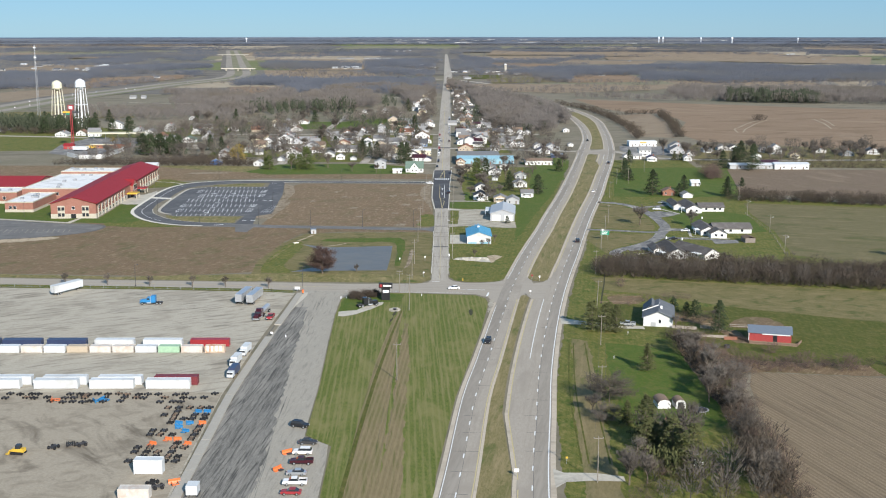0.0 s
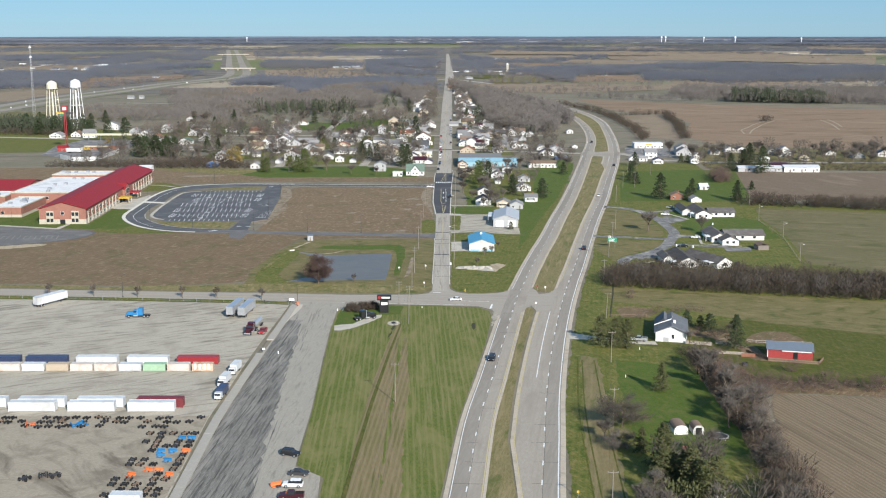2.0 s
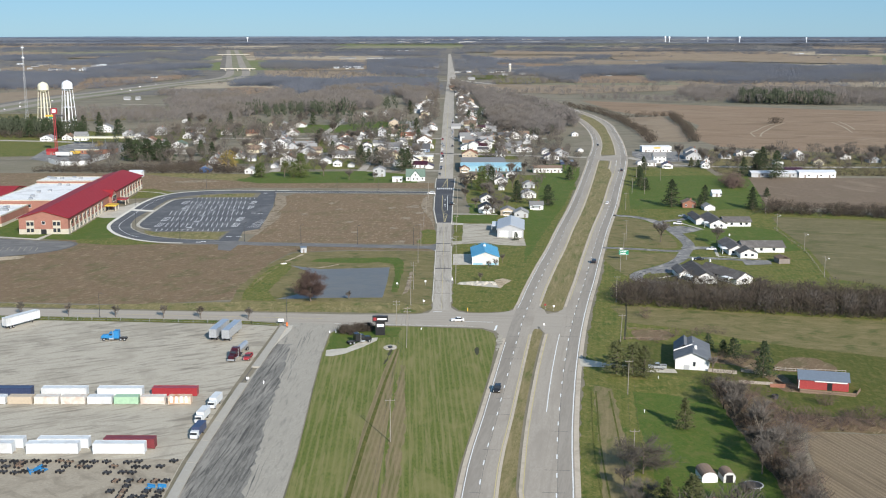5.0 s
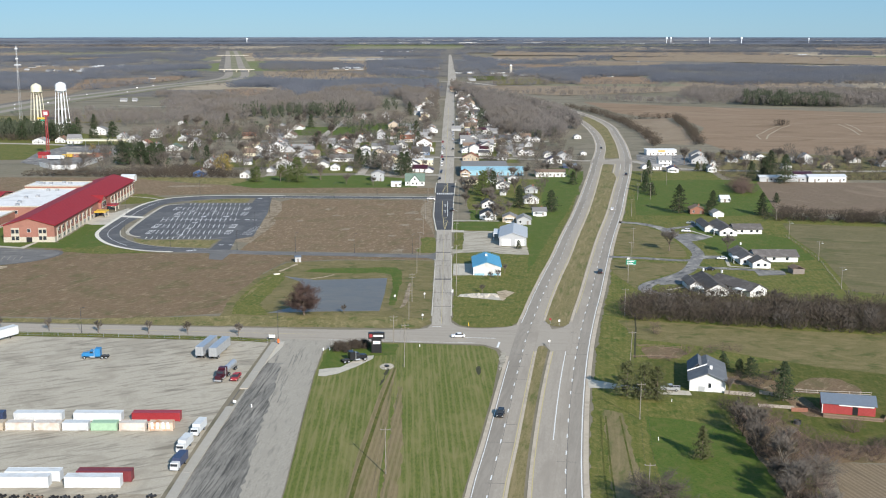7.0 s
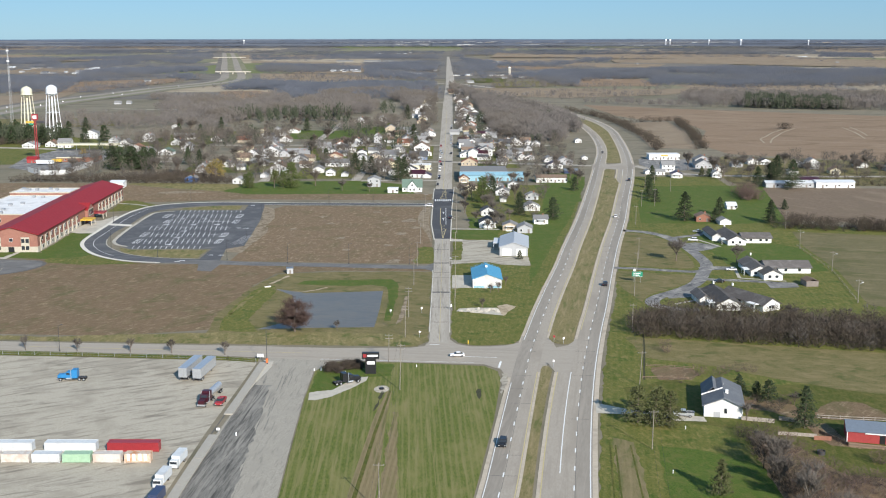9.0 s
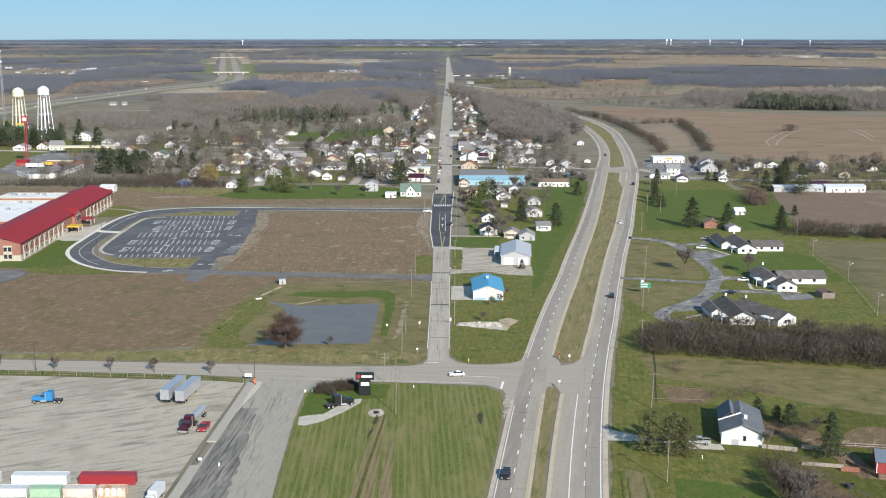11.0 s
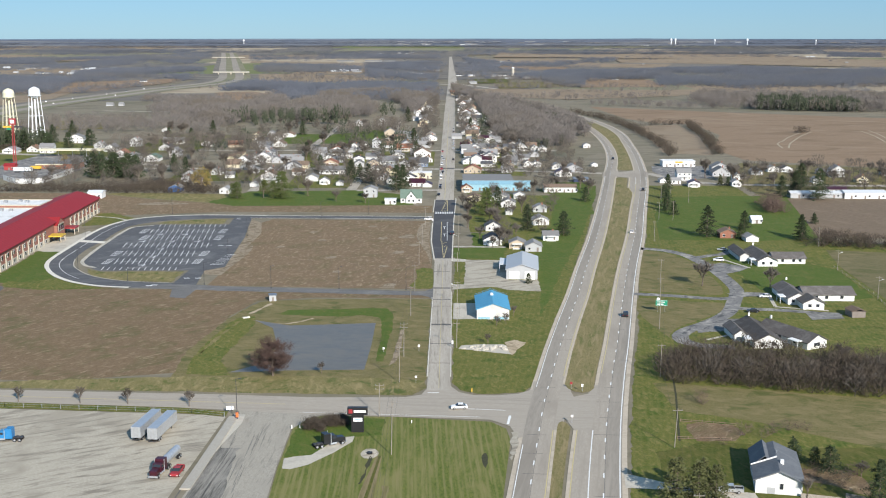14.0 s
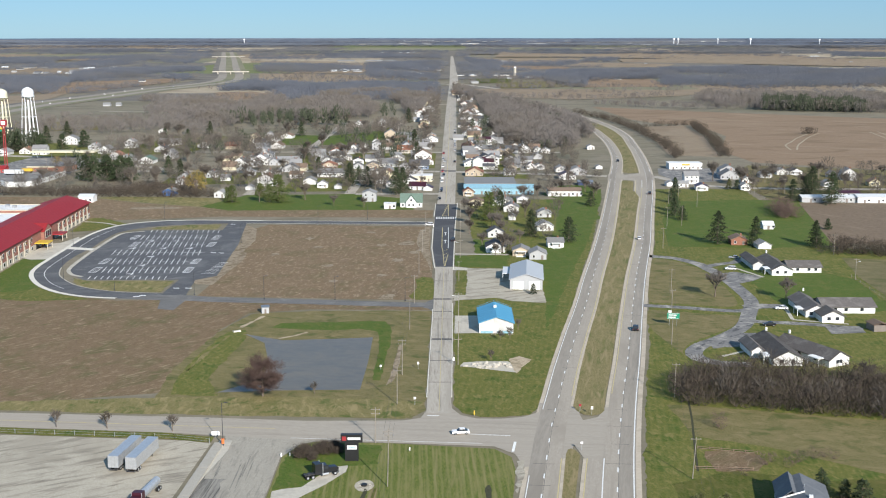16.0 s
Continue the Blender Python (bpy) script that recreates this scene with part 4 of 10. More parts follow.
sheet("soil_lot_edge", [(-111, 786), (-103, 771.1), (-99.5, 745), (-98.0, 715.8), (-97.6, 690), (-96.6, 658.4), (-98.0, 632), (-106, 634), (-107, 641), (-99.4, 650), (-101.2, 680.0), (-103.8, 725.5), (-107, 755)], 0.06, M_SCAR, "pale sandy edge of the car park", "soil")
sheet("pavement_school", [(-200.5, 690), (-194.2, 685.5), (-186.4, 686), (-187.2, 715), (-187.8, 740), (-190.5, 745), (-194, 728), (-199, 726)], 0.1, M_CONC, "pale concrete forecourt of the school", "pavement")
sheet("grass_school", [(-196, 635), (-186, 656), (-188, 690), (-194, 715), (-198, 700)], 0.05, M_BRIGHT, "green lawn beside the school", "grass")
sheet("grass_school_front", [(-262, 652), (-225, 652), (-225, 636), (-190, 632), (-186, 616), (-208, 620), (-260, 634)], 0.05, M_BRIGHT, "green lawn before the school", "grass")
sheet("grass_school_back", [(-200, 760), (-184, 766), (-172, 782), (-196, 806), (-203, 806)], 0.05, M_LAWN, "grass behind the school door", "grass")
sheet("road_school_lot", [(-330, 640), (-250, 628), (-208, 615), (-190, 613), (-184, 606), (-184.5, 596), (-190, 586), (-204, 576), (-232, 566), (-330, 548)], 0.07, M_APPROACH, "grey asphalt playground lot", "road")
rim_line = smooth([(-190, 613), (-184, 606), (-184.5, 596), (-190, 586), (-204, 576), (-232, 566), (-330, 548)], 3)
ribbon("trim_lot_edge", rim_line, -0.9, 0.9, 0.09, M_TARSHADE, "dark tarred edge of the playground lot", category="kerb")
lot_marks = tagged(new("trim_playground_marks"), "faded stall lines on the playground lot", "road marking", kind="structure")
for i in range(26):
    x = -198 - i * 2.8
    part("stall_line", Build().add([(x, 588 - i * 0.2, 0.09), (x + 0.25, 588 - i * 0.2, 0.09), (x - 1.6, 597, 0.09), (x - 1.85, 597, 0.09)], [(0, 1, 2, 3)]), M_CROSS, lot_marks)
sheet("pavement_walk", [(-330, 644), (-250, 632), (-209, 620), (-207, 633), (-205, 633), (-206, 616), (-250, 628.5), (-330, 640.5)], 0.1, M_CONC, "concrete footpath to the school door", "pavement")

# trailer yard and its access road
sheet("yard_gravel", [(-330, 466), (-183, 456.5), (-124, 453), (-66, 448), (-60, 446), (-63, 379), (-64.5, 315), (-62, 235), (-61, -150), (-330, -150)], 0.05, M_GRAVEL, "pale compacted gravel of a trailer yard", "yard")
sheet("yard_brown", [(-330, 318), (-64.8, 318), (-62.6, 235), (-62, -150), (-330, -150)], 0.06, M_GRAVEL2, "browner stained gravel", "yard")
sheet("road_access", [(-56, 447), (-60, 379), (-62.5, 315), (-60.5, 235), (-60, -150), (-38.5, -150), (-28, 60), (-28.4, 240), (-28.8, 264), (-29.5, 275), (-36.2, 281), (-36.6, 291), (-37.1, 321), (-39.4, 377), (-40.5, 409), (-40.6, 436), (-37, 445), (-30, 449.6), (-44, 451), (-58, 453)], 0.08, M_WORN, "broad worn asphalt access road", "road")
fray = random.Random(21)


def seal_band(name, rows, z, mat, label, reach):
    """A seal coat laid in courses, with a worn, fingered edge: (y, left x, right x)."""
    b, verts = Build(), []
    for y, left, right in rows:
        verts += [(left, y, z), (right + fray.uniform(-1, 1) * reach, y, z)]
    b.add(verts, [(i, i + 1, i + 3, i + 2) for i in range(0, len(verts) - 2, 2)])
    tagged(part(name, b, mat), label, "road", kind="structure")


def yard_edge(y):
    return -60.0 if y < 235 else -60.2 - (y - 235) * 0.02 if y < 300 else -61.5 + (y - 300) * 0.031


seal_band("road_seal_thin", [(y, yard_edge(y), max(-47.6, min(-39.5, -39.8 - (y - 252) * 0.045))) for y in np.arange(-150, 436, 3.0)], 0.083, M_SEALTHIN, "thin worn seal coat on the access road", 1.3)
seal_band("road_seal_coat", [(y, yard_edge(y), -43.8 - max(0, y - 252) * 0.048) for y in np.arange(-150, 424, 2.5)], 0.087, M_SEAL, "worn dark seal coat on the access road", 0.7)
seal = tagged(new("road_access_seal"), "black streaks of tar sealing on the access road", "road", kind="structure")
seal_rng = random.Random(14)
for i in range(130):
    y = seal_rng.uniform(110, 352) if i % 4 else seal_rng.uniform(376, 436)
    edge = -46.2 - max(0, y - 250) * 0.07 if y < 360 else (-49.4 if i % 8 else -56.4)
    x = edge + seal_rng.gauss(0.6, 2.6 if y < 360 else 1.0)
    if y < 360:
        x = max(-59.8 - max(0, y - 240) * 0.022, min(-41.5, x))
    ln, w = seal_rng.uniform(14, 42) * (1 if y < 360 else 0.45), seal_rng.uniform(0.1, 0.4)
    k = -0.05 if y < 300 else -0.02
    sides = [(x + w * q * math.sin(math.pi * t) ** 0.6 * seal_rng.uniform(0.55, 1.2) + k * ln * (t - 0.5) * 0.6, y + ln * (t - 0.5)) for q, ts in ((-0.5, (0, 0.15, 0.35, 0.55, 0.75, 0.9)), (0.5, (1, 0.9, 0.75, 0.55, 0.35, 0.15))) for t in ts]
    part("tar_streak", Build().add([(u, v, 0.092 + i * 0.00012) for u, v in sides[::-1]], [tuple(range(12))]), M_SEAL, seal)
wall = tagged(new("trim_yard_strip"), "raised concrete strip along the yard fence", "kerb", kind="structure")
STRIP = smooth([(-59.0, 446), (-60.2, 412), (-61.6, 379), (-62.6, 345), (-63.2, 315), (-62.6, 278), (-62.0, 241), (-61.4, 150)], 12)
for a, b in zip(STRIP, STRIP[1:]):
    if 383 > b.y > 372:
        continue
    part("slab", Build().prism([(a.x, a.y - 0.15), (b.x, b.y), (b.x + 2.5, b.y), (a.x + 2.5, a.y - 0.15)], 0.02, 0.42), M_STRIP, wall)
# the fence's shadow, painted as a thin dark ribbon
ribbon("gutter", STRIP, -0.45, -0.1, 0.09, M_TARSHADE, parent=wall)
sheet("grass_yard_verge", [(-330, 473.5), (-133, 459.0), (-76, 454.1), (-60, 451), (-60, 447.2), (-70, 449), (-124, 453.4), (-183, 456.9), (-330, 466)], 0.085, M_LAWN, "grass verge outside the yard fence", "grass")
sheet("pavement_nose", [(-58, 449), (-54.8, 448), (-54.6, 441), (-56.8, 425), (-58.2, 412), (-59, 430)], 0.12, M_CONC, "pale concrete apron at the yard gate", "pavement", curve=4)
GL, GR = [(-40.2, 437), (-40.2, 409), (-39.0, 377), (-36.8, 321), (-36.2, 292), (-36, 282), (-28.6, 274), (-28, 240), (-27.5, 60), (-38, -150)], [(-35.5, -150), (-16, 60), (-7.5, 150), (-3.6, 205), (-1.6, 255), (3.6, 313), (8.6, 350), (14.0, 392), (17.6, 428), (17, 437), (13, 442.6), (-14, 446.4), (-36, 447.4)]
sheet("grass_strip", GL + GR, 0.07, M_MOWN, "mown green and straw-striped grass strip", "grass")
sheet("grass_ditch", [(-16.5, 417), (-19, 395), (-21.5, 350), (-23, 300), (-23.5, 240), (-23, 100), (-14, 100), (-15, 240), (-15.4, 300), (-15.4, 350), (-15.6, 395), (-15.2, 417)], 0.085, M_SWALE, "brown straw-striped drainage swale", "grass")
sheet("grass_swale_east", [(-14.2, 398), (-14.6, 350), (-14.4, 297), (-15.0, 252), (-14.2, 100), (-8.4, 100), (-9.6, 252), (-10.6, 297), (-10.8, 350), (-12.6, 398)], 0.085, M_SWALE, "second brown wheel-worn band in the grass", "grass")
sheet("grass_ditch_line", [(-16.0, 417), (-18.6, 380), (-21.2, 330), (-23.0, 280), (-24.0, 240), (-24.0, 120), (-22.9, 120), (-22.9, 240), (-21.9, 280), (-20.1, 330), (-17.7, 380), (-15.4, 417)], 0.1, M_LUSH, "dark green ditch line", "grass")
sheet("gravel_corner", [(18.4, 434), (17.6, 426), (16.6, 416), (17.6, 414), (19.6, 426), (20.0, 435)], 0.1, M_GRAVEL, "pale gravel scar at the road corner", "gravel")
sheet("pavement_display", [(-39.5, 415), (-39.0, 408.5), (-37, 408), (-33, 411), (-27.6, 419), (-23.4, 427), (-23.2, 431), (-27, 430), (-33, 417.5), (-37, 416.5)], 0.12, M_CONC, "curved concrete display pad", "pavement")
sheet("grass_display", [(-39.6, 436), (-39.6, 416), (-33, 418), (-26, 431), (-16, 432), (-16, 445), (-34, 446)], 0.08, M_BRIGHT, "green lawn round the display pad", "grass")

sheet("gravel_culvert", [(-18.4 + 2.3 * math.cos(i * 0.5236), 418.6 + 3.6 * math.sin(i * 0.5236)) for i in range(12)], 0.11, M_GRAVEL, "pale gravel round the drain", "gravel")

sheet("soil_wet_drain", [(-18.2, 417), (-19.2, 404), (-19.8, 399), (-19.2, 399), (-18.4, 405), (-17.6, 416)], 0.115, M_DITCH, "dark wet streak below the drain", "soil")
sheet("soil_wet_hollow", [(10.2, 419), (10.0, 411), (10.5, 409), (10.9, 412), (11.0, 419)], 0.1, M_DITCH, "dark wet hollow in the mown grass", "soil")
heap = thing("rubble_heap", "low heap of broken concrete in the grass", "rubble", at=(14.5, 515.5, 0.08))
heap_rng = random.Random(52)
for i in range(70):
    a, q = heap_rng.uniform(0, 6.2832), heap_rng.random() ** 0.6
    bx, by, s = 8.2 * q * math.cos(a), 3.6 * q * math.sin(a) + 0.12 * q * math.cos(a), heap_rng.uniform(0.25, 0.75)
    part("stone", Build().lathe([(s * 0.9, 0), (s, 0.3 * s), (s * heap_rng.uniform(0.4, 0.8), s * heap_rng.uniform(0.5, 1.1))], 5, bx, by), heap_rng.choice((M_ROCK, M_ROCK, M_CONC)), heap)

# east side
sheet("grass_wedge", [(2.6, 478), (5, 470), (10, 467), (17, 467), (24, 469), (29, 478), (41, 556), (49.5, 598), (58.5, 650), (73.5, 730), (90, 830), (60, 830), (30, 720), (5, 690), (3.4, 600)], 0.04, M_LAWN, "green lawn wedge between street and highway", "grass")
sheet("grass_wedge_bright", [(36, 560), (54, 650), (72, 735), (98, 880), (104, 930), (70, 880), (58, 760), (44, 700), (40, 610)], 0.05, M_BRIGHT, "bright green roadside grass", "grass")
sheet("grass_east", [(12, -150), (25.5, 60), (27.8, 240), (31.5, 300), (36.5, 345), (43.4, 392), (51, 440), (59, 486), (66, 521), (76, 580), (89, 650), (105, 730), (122, 825), (140, 930), (200, 930), (190, 720), (330, 660), (330, 400), (84, 420), (88, 330), (76, 240), (60, 60), (58, -150)], 0.03, M_LAWN, "lawns beside the highway", "grass")
sheet("grass_meadow", [(63, 478), (70, 477), (182, 449), (330, 410), (330, 360), (170, 395), (116, 420), (104, 428), (84, 444), (66, 452)], 0.05, M_MEADOW, "rough tan-green meadow", "grass")
sheet("grass_dry_verge", [(32.5, 240), (36.5, 300), (40, 330), (44.5, 378), (49.5, 374), (48, 350), (46.5, 325), (44, 300), (41, 240)], 0.05, M_VERGE, "dry brown roadside verge", "grass")
for k in (0.0, 1.8, 7.0):
    ribbon("grass_rut", smooth([(34.0 + k, 262), (37.4 + k, 320), (43.0 + k * 0.75, 372)]), -0.22, 0.22, 0.07, M_LUSH, "grassy wheel rut in the verge")
sheet("soil_ditch", [(61.2, 428), (63.2, 440), (67.6, 465), (71.0, 488), (71.6, 488), (68.2, 465), (63.8, 440), (61.8, 428)], 0.07, M_DITCH, "dark narrow ditch", "soil")
sheet("soil_garden", [(66, 428), (76, 428), (80, 434), (78, 440), (66, 441)], 0.065, M_DIRT2, "brown garden soil", "soil", curve=4)
sheet("soil_garden_east", [(84, 402), (92, 398), (98, 392), (100, 404), (92, 410), (86, 408)], 0.065, M_DIRT2, "brown garden soil behind the house", "soil", curve=4)
sheet("soil_brush", [(80, 378), (90, 374), (97, 352), (112, 349), (135, 345), (136, 334), (90, 336), (84, 300), (80, 240), (72, 240), (78, 300), (78, 350)], 0.062, M_DIRT2, "brown leaf-strewn ground under the trees", "soil", curve=8)
sheet("field_ploughed", [(92, 325), (96, 338), (136, 332), (330, 300), (330, -150), (58, -150), (80, 240), (88, 300)], 0.06, M_PLOUGH, "brown stubble field in slanting rows", "field")
sheet("grass_yard_green", [(55, 372), (70, 366), (82, 350), (84, 320), (76, 290), (56, 285), (50, 300), (52, 340)], 0.045, M_BRIGHT, "green back lawn", "grass", curve=8)
sheet("grass_house_green", [(52, 395), (80, 384), (120, 360), (200, 340), (200, 352), (125, 372), (100, 382), (98, 420), (70, 428), (54, 420)], 0.045, M_LUSH, "green house lawn", "grass")
sheet("grass_back_lawn", [(83, 421), (110, 424), (200, 396), (330, 366), (330, 306), (136, 334), (90, 340), (84, 372)], 0.04, M_LUSH, "wide green back lawns", "grass")
sheet("soil_paddock", [(98, 388), (104, 389), (105, 376), (112, 370), (100, 372)], 0.06, M_DIRT, "bare paddock soil", "soil", curve=5)
sheet("soil_ring", [(102, 393), (107, 403), (112, 407.5), (120, 406), (123, 400), (122, 392), (112, 391)], 0.06, M_DIRT2, "worn dark track in the paddock", "soil", curve=4)
sheet("road_house_drive", [(at_y(EAST, 402) + 1.5, 406), (52, 400.5), (62, 396.5), (72, 394), (72, 390), (62, 391), (52, 396), (at_y(EAST, 396) + 1.5, 397)], 0.09, M_CONC, "pale concrete house drive", "road")
sheet("road_south_drive", [(26.6, 259), (29, 256.4), (36.3, 256.2), (43, 254), (43, 251), (35.3, 251.4), (29, 250.6), (26.2, 247)], 0.09, M_CONC, "short pale gravel drive", "road")
apron = tagged(new("road_apartment_loop"), "cracked grey asphalt drive looping past the apartments", "road", kind="structure")
for pts, w, z in (([(91, 697), (104.5, 692.2), (110.5, 686), (115.4, 677.1), (117.8, 665.1), (119.8, 653), (120.8, 638.4), (121.2, 622.1), (120.8, 607), (118.8, 597), (114.4, 584.0), (109.4, 569.5), (103.6, 558.9), (94.8, 548), (87.0, 540), (82.6, 532), (82.6, 524.5), (88, 519), (98, 517)], 2.9, 0.09),
                  ([(72, 597.6), (80, 596.2), (93.1, 593.1), (103.0, 589.6), (112.3, 588.2), (118, 592)], 2.3, 0.0915), ([(116, 594), (123.8, 596.1), (131.5, 595)], 3.6, 0.093), ([(111, 573.3), (116.9, 571.3), (127.5, 569.6), (138.5, 566.2), (149, 561)], 2.2, 0.0945), ([(118.6, 672), (126, 677.5), (133, 681), (139, 691)], 2.2, 0.096)):
    ribbon("drive", smooth(pts, 3), -w, w, z, M_DRIVE, parent=apron)
flat("parking_bay", [(119.3, 655), (127.5, 660), (138, 650), (131, 641), (123.0, 635.4)], 0.0975, M_DRIVE, apron)
flat("parking_bay", [(99, 556), (109.5, 556), (111.5, 550.2), (107, 540.5), (90, 536), (90, 545)], 0.0985, M_DRIVE, apron)
flat("parking_bay", [(137, 568), (149.5, 565.1), (148.6, 556.6), (135.9, 554.7)], 0.0995, M_DRIVE, apron)
walks = tagged(new("pavement_apartment_walks"), "narrow pale concrete walks to the apartment doors", "pavement", kind="structure")
for pts in ([(128.1, 673), (137.6, 648.5)], [(131.6, 598.5), (128.2, 575.2)], [(128, 574.8), (146.5, 568.4)], [(90.8, 526.6), (104.2, 536.0)]):
    ribbon("walk", [Vector(q) for q in pts], -0.7, 0.7, 0.125, M_CONC, parent=walks)
sheet("grass_loop_island", [(88.0, 533.4), (94.1, 537.6), (99, 536.0), (91.6, 528.4), (87.9, 529.4)], 0.1, M_LAWN, "small grass island in the drive", "grass", curve=2)
sheet("grass_apartments", [(135, 700), (175, 645), (172, 590), (150, 583), (134, 588), (130, 606), (130, 660)], 0.055, M_BRIGHT, "green apartment lawn", "grass")
sheet("field_green_back", [(110, 720), (160, 716), (196, 724), (212, 790), (226, 862), (218, 880), (140, 875), (122, 800)], 0.05, M_BRIGHT, "bright green paddock", "grass")
sheet("field_meadow_back", [(186, 692), (330, 655), (330, 470), (200, 500), (166, 526), (176, 590), (179, 650)], 0.05, M_DRYFIELD, "tan-green rough field", "field")
sheet("field_soil_back", [(194, 730), (330, 705), (420, 740), (420, 862), (330, 862), (219, 868), (207, 800)], 0.055, M_SOILBACK, "bare brown field", "field")
sheet("grass_corner_gardens", [(13, 742), (60, 735), (66, 800), (62, 880), (30, 892), (14, 892)], 0.046, M_LAWN, "thin gardens between street and highway", "grass")
sheet("grass_corner_lawn", [(62, 882), (76, 882), (90, 806), (72, 792), (66, 800)], 0.05, M_BRIGHT, "bright green lawn", "grass")
sheet("grass_street_verge", [(-13, 644), (-10, 649), (-5.6, 646), (-5.2, 606), (-11, 606), (-14.6, 612), (-12, 626)], 0.05, M_LAWN, "green verge beside the street", "grass", curve=3)
sheet("grass_hamlet", [(205, 876), (300, 878), (430, 868), (440, 1000), (360, 1028), (300, 1050), (240, 1070), (212, 1010), (205, 940)], 0.045, M_MEADOW, "rough gardens round the eastern houses", "grass")
sheet("grass_loop_dull", [(80, 520), (74, 560), (76, 588), (100, 583), (110, 580), (104, 566), (94, 554), (84, 543), (79, 532)], 0.045, M_MEADOW, "thin worn grass inside the drive", "grass", curve=3)
sheet("grass_loop_worn", [(80, 602), (88, 660), (97, 689), (108, 680), (114, 662), (116, 620), (112, 596), (94, 599)], 0.045, M_MEADOW, "thin worn grass inside the drive loop", "grass", curve=3)
sheet("gravel_lot_shop", [(9.4, 667.8), (27.7, 665.7), (27.8, 626.3), (27.6, 622.8), (40, 622.8), (39.5, 601.5), (26.0, 603.9), (20.5, 609.5), (3.2, 604.5), (3.2, 614.1), (8.6, 614.1)], 0.07, M_GRAVEL, "grey gravel shop forecourt", "gravel")
sheet("pavement_shop_drive", [(3.4, 670.4), (9.8, 668), (9.6, 662.4), (3.3, 662.8)], 0.075, M_CONC, "short concrete drive to the workshop", "pavement")
sheet("pavement_garden_walk", [(4.3, 701.9), (29.4, 699), (29.4, 697.2), (4.3, 700)], 0.075, M_CONC, "thin concrete garden walk", "pavement")
sheet("grass_shop_strip", [(4.2, 697), (28.6, 695), (28, 668), (10, 670.5), (4, 673)], 0.06, M_BRIGHT, "bright green lawn beside the workshop", "grass")
sheet("pavement_blue_shop", [(3.3, 554.9), (12.1, 555.4), (12.3, 580.4), (3.6, 580.4)], 0.08, M_CONC, "concrete forecourt of the blue-roofed shop", "pavement")
sheet("pavement_slab", [(4.7, 514.9), (6.0, 519.1), (11.2, 520.5), (20.3, 520.5), (22.4, 517), (22.3, 508.5), (16.3, 510.6), (10, 513.4)], 0.08, M_CONC, "leftover concrete slab in the grass", "pavement")
sheet("soil_slab", [(20.7, 523.3), (24.3, 526.2), (28.1, 522.8), (24.6, 513.7), (22.4, 507.5), (21.3, 516.4)], 0.1, M_SAND, "sandy rubble beside the slab", "soil", curve=3)

# country beyond
sheet("field_big", [(206, 1790), (330, 1700), (560, 1560), (1000, 1400), (1000, 1010), (520, 990), (360, 1030), (300, 1060), (250, 1090), (244, 1180), (285, 1330), (285, 1470), (245, 1490), (222, 1560)], 0.05, M_FARM, "large harvested tan field", "field")
sheet("field_strips", [(221, 1446), (268, 1466), (262, 1330), (232, 1130), (192, 1148), (205, 1300)], 0.06, M_FARM2, "striped stubble field", "field")
far_fields = [
    ([(-760, 2010), (-665, 2165), (-630, 1945), (-655, 1715), (-800, 1700)], M_FARM2), ([(-795, 2585), (-620, 2810), (-590, 2585), (-640, 2230), (-690, 2125)], M_FARM), ([(-410, 2185), (-350, 2210), (-290, 2105), (-280, 1690), (-320, 1715)], M_FARM),
    ([(-490, 3125), (-185, 3000), (-160, 2710), (-190, 2615), (-405, 2615)], M_FARM2), ([(-730, 4430), (-400, 4345), (-370, 4030), (-690, 4180)], M_FARM2), ([(-1610, 4810), (-1340, 4920), (-1200, 4430), (-1510, 4515)], M_FARM2),
    ([(-2300, 8565), (-2155, 8915), (-1775, 7405), (-1850, 7165)], M_FARM2), ([(45, 2320), (230, 2300), (405, 2275), (555, 2325), (385, 2070), (195, 1965), (70, 2070)], M_FARM2), ([(305, 2780), (460, 2745), (435, 2395), (260, 2370)], M_FARM),
    ([(100, 2585), (215, 2650), (240, 2395), (100, 2320)], M_MEADOW), ([(280, 6340), (595, 5840), (625, 5155), (200, 5155)], M_FARM2),
]
# ring of far ground, coloured blue-grey in place of haze
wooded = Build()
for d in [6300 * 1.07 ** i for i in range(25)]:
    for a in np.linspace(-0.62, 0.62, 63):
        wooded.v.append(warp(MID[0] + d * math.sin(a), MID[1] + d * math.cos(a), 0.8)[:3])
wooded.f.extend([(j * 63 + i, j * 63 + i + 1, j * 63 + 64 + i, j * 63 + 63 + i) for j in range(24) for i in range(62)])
tagged(part("ground_wooded_plain", wooded, M_HAZEPLAIN), "far wooded plain with blue-grey haze painted into its colour", "ground", kind="structure")
far_fields += [
    ([(665, 4715), (1275, 5160), (1780, 4720), (1365, 3640), (995, 4030), (620, 4265)], M_FARM2), ([(2480, 7960), (3250, 8585), (2045, 5415), (1980, 5415), (2250, 6170), (2160, 6735)], M_FARM2), ([(465, 4180), (760, 4030), (650, 3635), (345, 3760)], M_FARM2),
    ([(165, 3820), (375, 3695), (335, 3465), (150, 3465)], M_FARM), ([(480, 2275), (575, 2350), (540, 2210), (475, 2210)], M_FARM2), ([(900, 1800), (1800, 1800), (2200, 2350), (1300, 2350)], M_FARM),
]
for pts, mt in far_fields:
    sheet("field_far", pts, 0.3, mt, "distant harvested field", "field")
